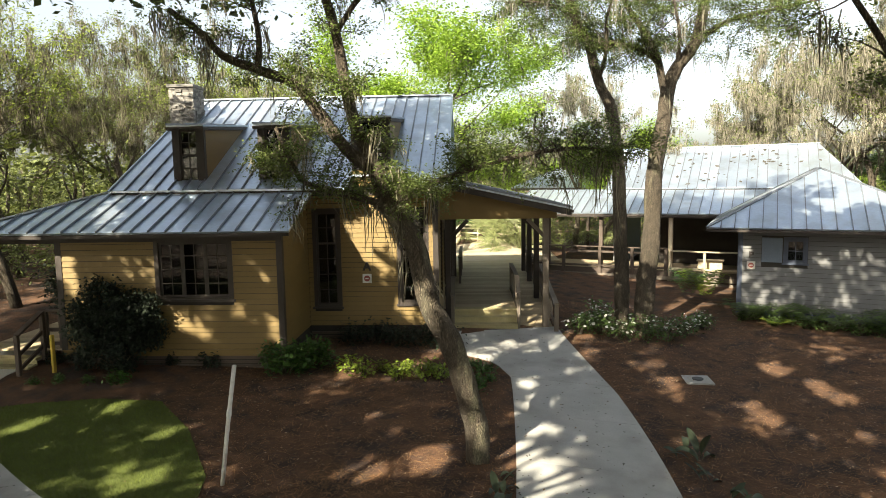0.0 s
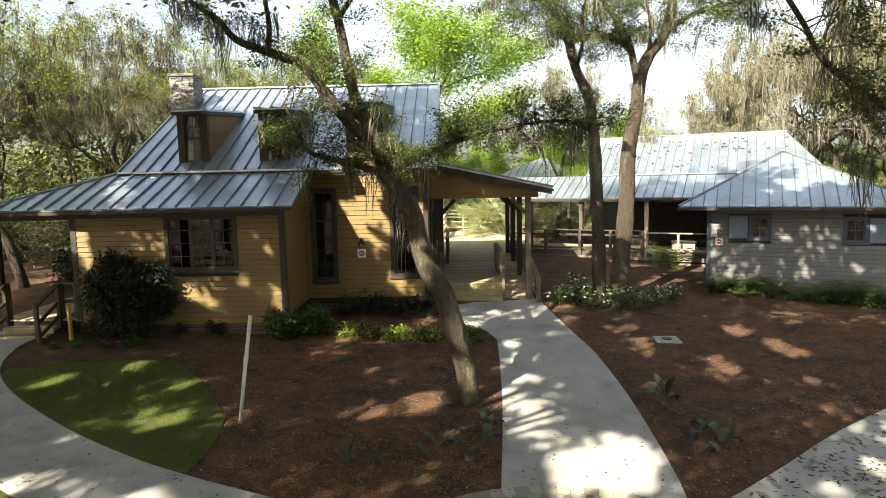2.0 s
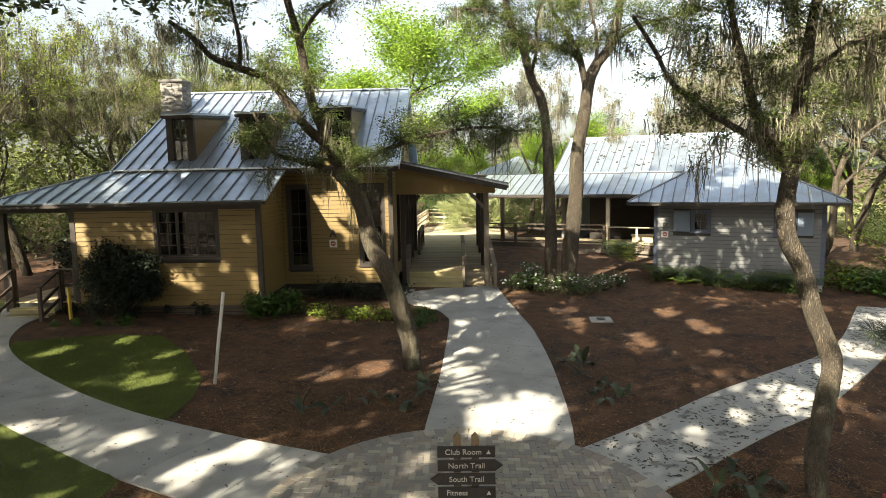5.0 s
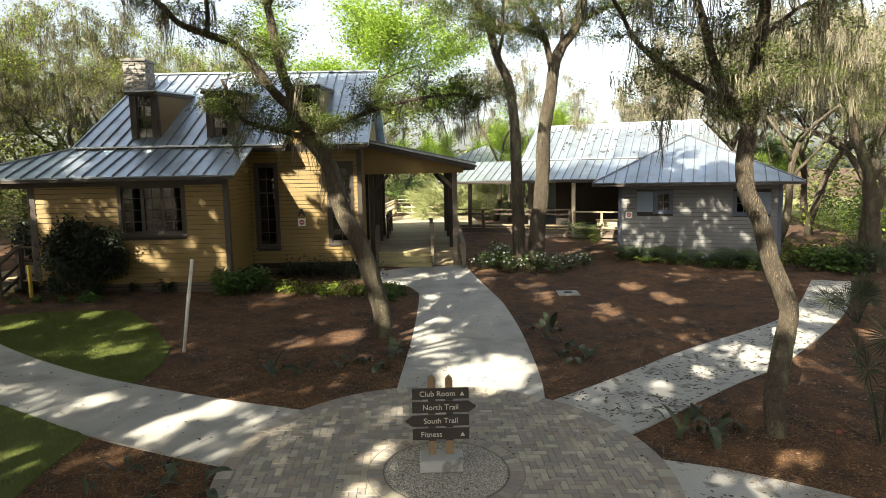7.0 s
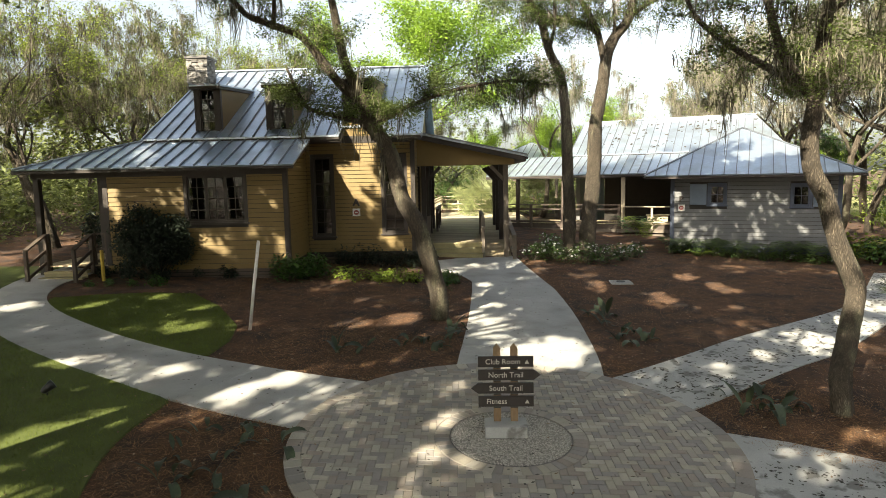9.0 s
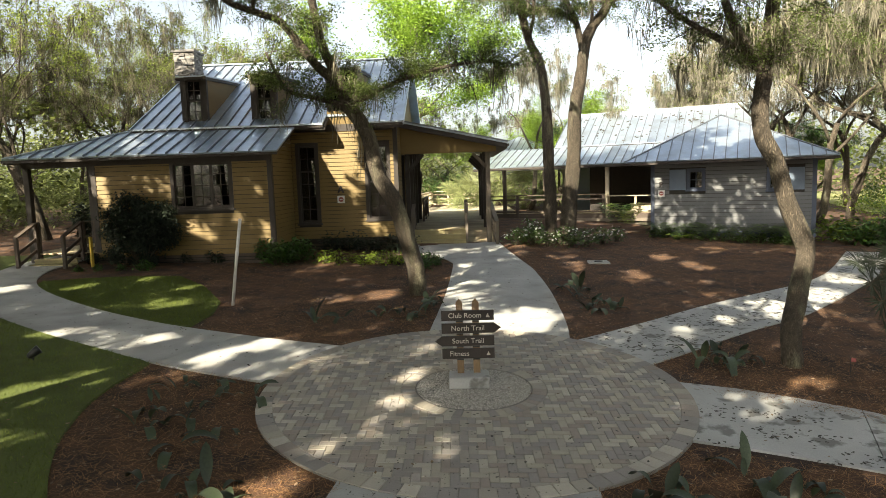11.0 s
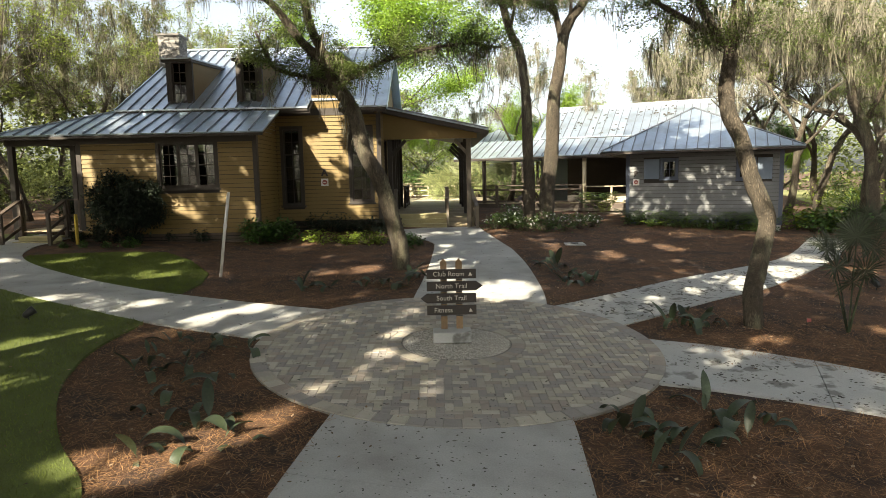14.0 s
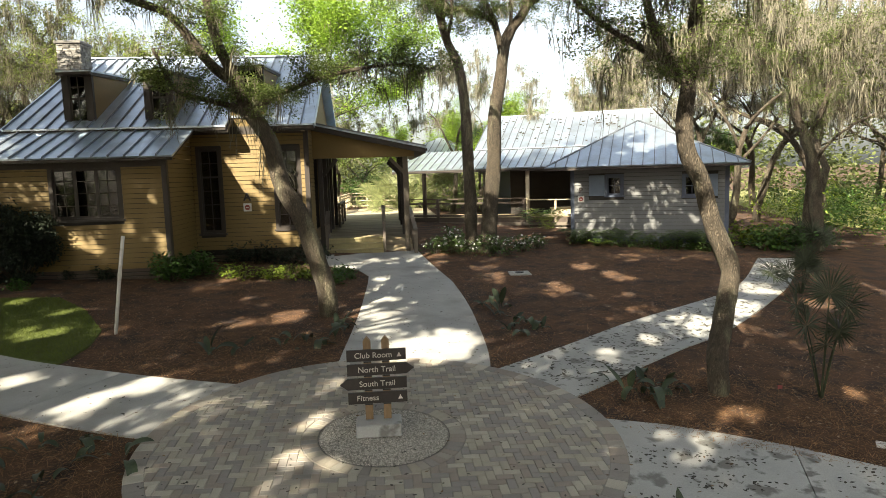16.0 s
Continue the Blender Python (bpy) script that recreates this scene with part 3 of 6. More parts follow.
for gx in (XR - 0.1, XL + 0.6):
    bm = bmesh.new()
    v = [bm.verts.new((x, y, z)) for x in (gx - 0.06, gx + 0.06) for y, z in ((YR - 0.2, ZM - 0.1), (13.3, ZM - 0.1), (YRI, ZR - 0.1))]
    for f in ((0, 1, 2), (5, 4, 3), (0, 3, 4, 1), (1, 4, 5, 2), (2, 5, 3, 0)):
        bm.faces.new([v[k] for k in f])
    part("gable_wall", bm, M_YELLOW, house_a)
for cx, cy, zt in ((0, 0, ZE), (XR, YR, ZM)):
    part("corner_board", boxed(cx - 0.11, cy - 0.04, ZB, cx + 0.04, cy + 0.11, zt), M_TRIM, house_a)
part("corner_board", boxed(XL - 0.04, -0.04, ZB, XL + 0.11, 0.11, ZE), M_TRIM, house_a)
part("frieze_board", boxed(XL, -0.045, ZE - 0.2, 0.0, -0.032, ZE), M_TRIM, house_a)
part("frieze_board", boxed(0.1, YR - 0.045, ZM - 0.14, XR - 0.1, YR - 0.032, ZM + 0.1), M_TRIM, house_a)
part("skirt_board", boxed(XL - 0.02, -0.045, ZB - 0.16, 0.045, -0.005, ZB), M_YELLOW, house_a)
for k in range(4):
    part("foundation_slat", boxed(XL, -0.03, 0.5 + 0.11 * k, 0, -0.005, 0.58 + 0.11 * k), M_RAIL, house_a)
    part("foundation_slat", boxed(0.05, YR - 0.03, 0.5 + 0.11 * k, XR, YR - 0.005, 0.58 + 0.11 * k), M_RAIL, house_a)
# roofs
EV, XE = -0.55, XL - 2.45
roof_front = part("lower_roof", slab([(XE, EV, 4.02), (0.35, EV, 4.02), (0.35, YK, ZK - 0.04), (XL + 0.35, YK, ZK - 0.04)], 0.07), M_TRIM, house_a)
roof_panels(roof_front, "lower_roof", [(XE, EV, 4.03), (0.38, EV, 4.03), (0.38, YK, ZK), (XL + 0.35, YK, ZK)])
WD0, WD1 = 1.34, 2.44                              # the third dormer rises straight from the recessed wall
ROOF_S = (ZR - ZK) / (YRI - YK)
roof_main = part("upper_roof", slab([(XL + 0.5, YK - 0.12, ZK), (WD0 + 0.06, YK - 0.12, ZK), (WD0 + 0.06, YRI, ZR), (XL + 0.5, YRI, ZR)], 0.12), M_TRIM, house_a)
part("upper_roof", slab([(WD1 - 0.06, YK - 0.12, ZK), (XR + 0.3, YK - 0.12, ZK), (XR + 0.3, YRI, ZR), (WD1 - 0.06, YRI, ZR)], 0.12), M_TRIM, house_a)
part("upper_roof", slab([(WD0 + 0.062, 4.5, ZK + ROOF_S * (4.5 - YK)), (WD1 - 0.062, 4.5, ZK + ROOF_S * (4.5 - YK)), (WD1 - 0.062, YRI, ZR), (WD0 + 0.062, YRI, ZR)], 0.12), M_TRIM, house_a)
for xa, xb, ya in ((XL + 0.48, WD0, YK - 0.15), (WD0 + 0.004, WD1 - 0.004, 5.2), (WD1, XR + 0.33, YK - 0.15)):
    za = ZK + 0.03 + ROOF_S * max(0.0, ya - YK)
    roof_panels(roof_main, "upper_roof", [(xa, ya, za), (xb, ya, za), (xb, YRI, ZR + 0.03), (xa, YRI, ZR + 0.03)])
part("rear_roof", slab([(XR + 0.33, 14.1, ZK), (XL + 0.5, 14.1, ZK), (XL + 0.5, YRI, ZR), (XR + 0.33, YRI, ZR)], 0.12), M_ROOF, house_a)
side_roof = part("side_roof", slab([(XE, EV, 4.02), (XL + 0.35, YK, ZK), (XL + 0.35, 13, ZK), (XE, 13, 4.02)], 0.1), M_TRIM, house_a)
roof_panels(side_roof, "side_roof", [(XE, 13, 4.04), (XE, EV, 4.04), (XL + 0.35, YK, ZK + 0.01), (XL + 0.35, 13, ZK + 0.01)])
part("ridge_cap", beam(bmesh.new(), (XL + 0.45, YRI, ZR + 0.1), (XR + 0.36, YRI, ZR + 0.1), 0.3, 0.05), M_ROOF, house_a)
part("hip_cap", beam(bmesh.new(), (XE, EV, 4.1), (XL + 0.35, YK, ZK + 0.07), 0.14, 0.04), M_ROOF, house_a)
for xa, xb in ((XL + 0.48, WD0), (WD1, XR + 0.33)):
    part("flashing", beam(bmesh.new(), (xa, YK - 0.16, ZK + 0.06), (xb, YK - 0.16, ZK + 0.06), 0.1, 0.05), M_ROOF, house_a)
for x in (XL + 0.46, XR + 0.34):
    part("rake_trim", beam(bmesh.new(), (x, YK - 0.2, ZK + 0.02), (x, YRI, ZR + 0.06), 0.05, 0.16), M_ROOF, house_a)


def dormer(parent, x, w=0.9, yf=YK + 0.35, rise=1.62):
    """A shed dormer on the upper roof: front wall with a window, cheeks and a metal roof."""
    s = (ZR - ZK) / (YRI - YK)
    zb = ZK + s * (yf - YK)
    zt = zb + rise
    yb = YK + (zt + 0.3 - ZK) / s
    d = part("dormer", boxed(x - w / 2, yf, zb - 0.2, x + w / 2, yf + 0.14, zb + 0.14), M_TRIM, parent)
    part("jamb", boxed(x - w / 2, yf, zb + 0.14, x - w / 2 + 0.2, yf + 0.14, zt), M_TRIM, d)
    part("jamb", boxed(x + w / 2 - 0.2, yf, zb + 0.14, x + w / 2, yf + 0.14, zt), M_TRIM, d)
    part("sill", boxed(x - w / 2 - 0.1, yf - 0.1, zb + 0.02, x + w / 2 + 0.1, yf - 0.002, zb + 0.09), M_ROOF, d)
    x0, x1, z0, z1 = x - w / 2 + 0.2, x + w / 2 - 0.2, zb + 0.14, zt - 0.05
    bm = bmesh.new()
    for r in ((x0, z0, x0 + 0.05, z1), (x1 - 0.05, z0, x1, z1), (x0, z0, x1, z0 + 0.06), (x0, z1 - 0.06, x1, z1), (x0, (z0 + z1) / 2 - 0.03, x1, (z0 + z1) / 2 + 0.03), ((x0 + x1) / 2 - 0.014, z0, (x0 + x1) / 2 + 0.014, z1), (x0, z0 * 0.75 + z1 * 0.25 - 0.012, x1, z0 * 0.75 + z1 * 0.25 + 0.012), (x0, z0 * 0.25 + z1 * 0.75 - 0.012, x1, z0 * 0.25 + z1 * 0.75 + 0.012)):
        box(bm, r[0], yf + 0.05, r[1], r[2], yf + 0.09, r[3])
    part("sash", bm, M_TRIM, d)
    part("pane", boxed(x0, yf + 0.068, z0, x1, yf + 0.074, z1), M_GLASS, d)
    # dark sheet close behind the pane, in place of an unlit room
    part("shade_backing", boxed(x0 - 0.15, yf + 0.142, z0 - 0.02, x1 + 0.15, yf + 0.16, z1 + 0.02), M_SHADE_DARK, d)
    for sx in (-1, 1):
        bm = bmesh.new()
        x0 = x + sx * (w / 2 - 0.04)
        v = [bm.verts.new((xx, y, z)) for xx in (x0 - 0.04, x0 + 0.04) for y, z in ((yf + 0.14, zb - 0.1), (yb, zt + 0.25), (yf + 0.14, zt))]
        for f in ((0, 1, 2), (5, 4, 3), (0, 3, 4, 1), (1, 4, 5, 2), (2, 5, 3, 0)):
            bm.faces.new([v[k] for k in f])
        bmesh.ops.recalc_face_normals(bm, faces=bm.faces)
        part("cheek", bm, M_YELLOW, d)
    part("dormer_soffit", slab([(x - w / 2 - 0.06, yf - 0.14, zt), (x + w / 2 + 0.06, yf - 0.14, zt), (x + w / 2 + 0.06, yb + 0.25, zt + 0.31), (x - w / 2 - 0.06, yb + 0.25, zt + 0.31)], 0.09), M_TRIM, d)
    roof_panels(d, "dormer_roof", [(x - w / 2 - 0.07, yf - 0.16, zt + 0.01), (x + w / 2 + 0.07, yf - 0.16, zt + 0.01), (x + w / 2 + 0.07, yb + 0.25, zt + 0.32), (x - w / 2 - 0.07, yb + 0.25, zt + 0.32)])


for dx in (-3.15, -0.74):
    dormer(house_a, dx)
dormer(house_a, (WD0 + WD1) / 2, WD1 - WD0, YR + 0.02, 1.62)
for k in range(4):
    part("clapboard", boxed(WD0, YR - 0.03, 4.95 + 0.14 * k, WD1, YR - 0.004, 5.082 + 0.14 * k), M_YELLOW, cw)


def chimney(parent, x0, y0, x1, y1, z0, z1):
    """Field-stone chimney: a core, courses of single stones and a cap."""
    c = part("chimney", boxed(x0 + 0.05, y0 + 0.05, z0, x1 - 0.05, y1 - 0.05, z1 - 0.05), M_SAND, parent)
    rng = random.Random(8)
    z = z0
    while z < z1 - 0.04:
        h = rng.uniform(0.05, 0.1)
        for side in range(4):
            L = (x1 - x0) if side % 2 == 0 else (y1 - y0)
            a = rng.uniform(-0.1, 0)
            while a < L - 0.02:
                b = min(a + rng.uniform(0.1, 0.28), L)
                s0, s1, o = max(a, 0) + 0.006, b - 0.006, rng.uniform(-0.02, 0.025)
                zz = min(z + h, z1) - 0.008
                if s1 > s0 + 0.02:
                    if side == 0:
                        bx = (x0 + s0, y0 - o, z, x0 + s1, y0 + 0.06, zz)
                    elif side == 2:
                        bx = (x0 + s0, y1 - 0.06, z, x0 + s1, y1 + o, zz)
                    elif side == 1:
                        bx = (x1 - 0.06, y0 + s0, z, x1 + o, y0 + s1, zz)
                    else:
                        bx = (x0 - o, y0 + s0, z, x0 + 0.06, y0 + s1, zz)
                    part("stone", boxed(*bx), M_STONE, c)
                a = b
        z += h
    part("chimney_cap", boxed(x0 - 0.06, y0 - 0.06, z1 - 0.05, x1 + 0.06, y1 + 0.06, z1 + 0.05, bev=0.015), M_STONE, c)


chimney(house_a, -5.3, 5.9, -4.5, 6.8, 6.5, 8.42)

# covered porch between the buildings, in the clubhouse frame
PX, PV, ZD = 7.15, 4.0, 1.14
porch = base_at("covered_porch", -9.84, 7.48, 0.0, "open timber porch with deck, posts and single-pitch roof", "porch", rz=24)
part("porch_roof", slab([(XR + 0.02, PV - 0.25, 5.14), (PX + 0.5, PV - 0.25, 4.26), (PX + 0.5, 14, 4.26), (XR + 0.02, 14, 5.14)], 0.17), M_TRIM, porch)
roof_panels(porch, "porch_metal", [(PX + 0.52, PV - 0.27, 4.27), (PX + 0.52, 14, 4.27), (XR + 0.02, 14, 5.15), (XR + 0.02, PV - 0.27, 5.15)])
gb = part("gable_beam", boxed(XR + 0.02, PV, 4.0, PX + 0.1, PV + 0.14, 4.08), M_YELLOW, porch)
z = 4.08
while z < 4.95:
    xe = XR + (5.0 - z) / 0.88 * 3.95 if z > 4.15 else PX + 0.1
    part("clapboard", boxed(XR + 0.02, PV - 0.012, z, min(PX + 0.1, xe), PV + 0.1, min(z + 0.14, 4.96)), M_YELLOW, gb)
    z += 0.14
for py in (PV + 0.02, 6.9, 9.7, 12.6):
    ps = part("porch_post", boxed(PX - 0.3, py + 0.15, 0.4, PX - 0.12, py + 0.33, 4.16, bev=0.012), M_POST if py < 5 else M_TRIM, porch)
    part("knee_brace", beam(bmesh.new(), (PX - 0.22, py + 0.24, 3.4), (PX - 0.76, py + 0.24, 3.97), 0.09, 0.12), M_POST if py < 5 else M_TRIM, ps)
for py in (PV + 0.1, 5.9, 7.0, 8.6, 11.2):
    part("porch_post", boxed(XR + 0.16, py, 0.4, XR + 0.32, py + 0.16, 4.9, bev=0.012), M_TRIM, porch)
part("knee_brace", beam(bmesh.new(), (XR + 0.32, PV + 0.1, 3.4), (XR + 0.85, PV + 0.1, 3.97), 0.09, 0.12), M_TRIM, porch)
for k in range(40):
    y0 = 4.75 + k * 0.29
    x1 = 6.06 if y0 < 8.2 else PX
    part("deck_board", boxed(XR + 0.04, y0, ZD - 0.04, x1, y0 + 0.28, ZD), M_DECK, porch)
for k, (y0, zt) in enumerate(((3.85, 0.78), (4.17, 0.95), (4.47, ZD))):
    part("tread", boxed(4.1, y0, zt - 0.045, 6.06, y0 + 0.34, zt), M_WOOD, porch)
    part("riser", boxed(4.1, y0 + 0.03, zt - 0.19, 6.06, y0 + 0.055, zt - 0.047), M_WOOD, porch)
RB = (4.1, 0.6)
for k in range(15):
    y0 = RB[0] + k * 0.28
    za, zb = (RB[1] + (ZD - RB[1]) * (y - RB[0]) / 4.2 for y in (y0, y0 + 0.27))
    bm = bmesh.new()
    v = [bm.verts.new(p) for p in ((6.14, y0, za), (PX, y0, za), (PX, y0 + 0.27, zb), (6.14, y0 + 0.27, zb), (6.14, y0, za - 0.05), (PX, y0, za - 0.05), (PX, y0 + 0.27, zb - 0.05), (6.14, y0 + 0.27, zb - 0.05))]
    for f in ((0, 1, 2, 3), (7, 6, 5, 4), (0, 4, 5, 1), (1, 5, 6, 2), (2, 6, 7, 3), (3, 7, 4, 0)):
        bm.faces.new([v[i] for i in f])
    part("ramp_board", bm, M_DECK, porch)


def railing(name, frame_m, pts, height, material, label, post_gap=1.6, mid=(0.5,), cap=0.14, post=0.1, group="railings"):
    """A timber rail along points: posts, cap rail and lower bars."""
    r = tagged(new(name), label, "railing", group)
    r.matrix_world = frame_m
    P = [Vector(p) for p in pts]
    for a, b in zip(P, P[1:]):
        n = max(1, round((b - a).length / post_gap))
        for i in range(n + 1):
            q = a.lerp(b, i / n)
            if i < n or b == P[-1]:
                part("post", boxed(q.x - post / 2, q.y - post / 2, q.z - 0.25, q.x + post / 2, q.y + post / 2, q.z + height + 0.02, bev=0.008), material, r)
        up = Vector((0, 0, 1))
        part("cap_rail", beam(bmesh.new(), a + up * (height + 0.02), b + up * (height + 0.02), cap, 0.045), material, r)
        for m in mid:
            part("bar", beam(bmesh.new(), a + up * height * m, b + up * height * m, 0.045, 0.09), material, r)
    return r


AM = pose(-9.84, 7.48, 0, 0, 0, 24)
railing("ramp_railing", AM, [(PX + 0.06, 3.75, 0.56), (PX + 0.06, 8.3, ZD)], 0.85, M_POST, "brown timber ramp railing with sloping cap", mid=(0.15, 0.78), post=0.13, cap=0.15)
railing("stair_railing", AM, [(6.1, 4.1, 0.75), (6.1, 4.9, ZD), (6.1, 8.0, ZD)], 0.95, M_POST, "brown timber railing between steps and ramp", mid=(0.15,))
railing("stair_railing", AM, [(4.08, 4.0, 0.7), (4.08, 4.9, ZD)], 0.95, M_POST, "short brown timber stair railing with round handrail", mid=(0.15,))
railing("deck_railing", AM, [(PX - 0.08, 9.2, ZD), (PX - 0.08, 14.0, ZD)], 1.0, M_RAIL, "dark timber deck railing", mid=(0.12, 0.8))
railing("deck_railing", AM, [(4.2, 9.5, ZD), (4.2, 13.5, ZD)], 1.0, M_RAIL, "dark timber deck railing", mid=(0.12, 0.8))
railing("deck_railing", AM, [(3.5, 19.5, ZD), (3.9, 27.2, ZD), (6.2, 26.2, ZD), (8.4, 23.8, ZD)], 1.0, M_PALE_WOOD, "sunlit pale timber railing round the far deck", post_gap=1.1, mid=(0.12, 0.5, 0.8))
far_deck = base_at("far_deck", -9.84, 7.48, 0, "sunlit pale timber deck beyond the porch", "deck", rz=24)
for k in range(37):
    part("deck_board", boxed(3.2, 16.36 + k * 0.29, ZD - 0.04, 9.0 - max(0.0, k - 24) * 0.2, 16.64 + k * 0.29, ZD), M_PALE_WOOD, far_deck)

# end porch and steps of the clubhouse
end_porch = base_at("end_porch", -9.84, 7.48, 0, "shaded timber side porch with steps down to the path", "porch", rz=24)
for k in range(16):
    part("deck_board", boxed(XE + 0.2, 0.0 + k * 0.29, 1.06, XL - 0.02, 0.28 + k * 0.29, 1.1), M_DECK, end_porch)
for px, py in ((XE + 0.35, -0.05), (XE + 0.35, 3.5), (XE + 0.35, 7.0)):
    part("porch_post", boxed(px - 0.09, py, 0.5, px + 0.09, py + 0.18, 4.0, bev=0.012), M_TRIM, end_porch)
part("porch_beam", boxed(XE + 0.2, -0.05, 3.78, XL, 0.12, 3.96), M_TRIM, end_porch)
for k, zt in enumerate((0.94, 0.8)):
    part("tread", boxed(-7.55, -0.32 - 0.3 * k, zt - 0.05, -6.2, 0.0 - 0.3 * k, zt), M_WOOD, end_porch)
    part("riser", boxed(-7.55, -0.3 - 0.3 * k, zt - 0.19, -6.2, -0.27 - 0.3 * k, zt - 0.052), M_WOOD, end_porch)
for sx in (-7.6, -6.15):
    railing("porch_stair_railing", AM, [(sx, -1.0, 0.72), (sx, -0.05, 1.1)], 0.95, M_RAIL, "dark timber stair railing of the side porch", mid=(0.12, 0.5))
railing("porch_railing", AM, [(-6.15, 0.1, 1.1), (-5.75, 0.1, 1.1)], 0.95, M_RAIL, "short dark porch railing beside the wall", mid=(0.12, 0.5))
railing("porch_railing", AM, [(-7.6, 0.1, 1.1), (XE + 0.35, 0.1, 1.1)], 0.95, M_RAIL, "dark porch railing beside the corner post", mid=(0.12, 0.5))
part("porch_door", boxed(XL - 0.06, 0.6, 1.1, XL - 0.03, 1.5, 3.15), M_TRIM, end_porch)

# annex
house_b = base_at("annex", 0.0, 19.2, 0.0, "grey clapboard annex with standing-seam hip roof and slate-blue trim", "house")
BW, BB, BE = 5.85, 0.42, 3.4
WB = [(0.78, 2.32, 1.95, 3.05), (4.3, 2.25, 5.4, 3.0)]
cw = core(house_b, "front_wall", 0, BW, 0.0, BE, 0, 0.18, WB, M_SHADE_DARK)
siding(cw, 0, BW, BB + 0.2, BE, 0, grown(WB), step=0.15, material=M_GREY)
for w, side in zip(WB, (1, 0)):
    xm = (w[0] + w[2]) / 2 + (0.06 if side else 0.0)
    glazed, solid = ((xm, w[2]), (w[0] - 0.09, xm - 0.12)) if side else ((w[0], xm), (xm + 0.12, w[2] + 0.09))
    window(house_b, glazed[0], w[1], glazed[1], w[3], 0, cols=2, rows=2, sashes=1, material=M_BLUE, trim=0.09)
    core(house_b, "infill", w[0] - 0.1, w[2] + 0.1, w[1] - 0.1, w[3] + 0.1, 0.02, 0.16, [(glazed[0] - 0.02, w[1] - 0.02, glazed[1] + 0.02, w[3] + 0.02)], M_SHADE_DARK)
    sh = part("shutter", boxed(solid[0], -0.05, w[1] - 0.03, solid[1], 0.018, w[3] + 0.06, bev=0.006), M_SHUTTER, house_b, "slate-blue board shutter beside the window")
    for q in range(7):
        za = w[1] + 0.02 + q * (w[3] - w[1] - 0.0) / 7
        part("slat", boxed(solid[0] + 0.05, -0.058, za, solid[1] - 0.05, -0.0505, za + 0.07), M_SHUTTER, sh)
SB = [(3.4, 2.2, 4.4, 3.05)]
cw = core(house_b, "side_wall", 0.18, 6.4, 0, BE, 0, 0.18, SB, M_SHADE_DARK, axis="y")
siding(cw, 0, 6.4, BB + 0.2, BE, 0, grown(SB, 0), step=0.15, axis="y", material=M_GREY, face=-1)
cw = core(house_b, "side_wall", 0.18, 6.4, 0, BE, BW - 0.18, BW, (), M_SHADE_DARK, axis="y")
siding(cw, 0, 6.4, BB + 0.2, BE, BW, step=0.15, axis="y", material=M_GREY, face=1)
core(house_b, "rear_wall", 0.18, BW - 0.18, 0, BE, 6.22, 6.4, (), M_SHADE_DARK)
part("interior_floor", boxed(0.18, 0.18, 0.4, BW - 0.18, 6.22, 0.5), M_WOOD, house_b)
part("skirt_board", boxed(-0.045, -0.05, BB, BW + 0.045, -0.005, BB + 0.22), M_BLUE, house_b)
# dark sheet that stands in for the shade below the floor
part("foundation", boxed(0.1, -0.002, 0.0, BW - 0.1, 0.0, BB), M_SHADE_DARK, house_b)
for k in range(5):
    part("pier", boxed(0.1 + k * 1.35, -0.06, 0.1, 0.45 + k * 1.35, -0.004, BB), M_CONC, house_b)
for cx in (-0.04, BW - 0.11):
    part("corner_board", boxed(cx, -0.04, BB + 0.2, cx + 0.15, 0.1, BE), M_BLUE, house_b)
hip = part("hip_roof", slab([(-0.95, -0.7, 3.42), (BW + 0.65, -0.7, 3.42), (BW + 0.65, 7.0, 3.42), (-0.95, 7.0, 3.42)], 0.07), M_TRIM, house_b)
AP, AP2 = (2.45, 3.2, 5.35), (2.45, 5.2, 5.35)
roof_panels(hip, "hip", [(-0.97, -0.72, 3.43), (BW + 0.67, -0.72, 3.43), AP, AP])
roof_panels(hip, "hip", [(-0.97, 7.0, 3.43), (-0.97, -0.72, 3.43), AP, AP2])
roof_panels(hip, "hip", [(BW + 0.67, -0.72, 3.43), (BW + 0.67, 7.0, 3.43), AP2, AP])
for q in ((-0.97, -0.72, 3.49), (BW + 0.67, -0.72, 3.49)):
    part("hip_cap", beam(bmesh.new(), q, (AP[0], AP[1], AP[2] + 0.06), 0.1, 0.04), M_SEAM, hip)
# main wing behind, with its covered walk
wing = base_at("annex_wing", 0.0, 19.2, 0.0, "long metal-roofed wing behind the annex with a covered walk", "house")
wr = part("lower_roof", slab([(-10.2, 5.5, 3.5), (4.5, 5.5, 3.5), (4.5, 8.2, 4.5), (-10.2, 8.2, 4.5)], 0.12), M_TRIM, wing)
roof_panels(wr, "wing_low", [(-10.2, 5.5, 3.52), (4.5, 5.5, 3.52), (4.5, 8.2, 4.52), (-10.2, 8.2, 4.52)])
part("rear_slope", slab([(-10.2, 8.2, 4.52), (-6.3, 8.2, 4.52), (-6.3, 10.9, 3.5), (-10.2, 10.9, 3.5)], 0.1), M_ROOF, wing)
wr2 = part("upper_roof", slab([(-6.3, 8.15, 4.55), (4.5, 8.15, 4.55), (2.9, 11.8, 6.55), (-6.3, 11.8, 6.55)], 0.12), M_TRIM, wing)
roof_panels(wr2, "wing_up", [(-6.3, 8.12, 4.57), (4.5, 8.12, 4.57), (2.9, 11.8, 6.57), (-6.3, 11.8, 6.57)])
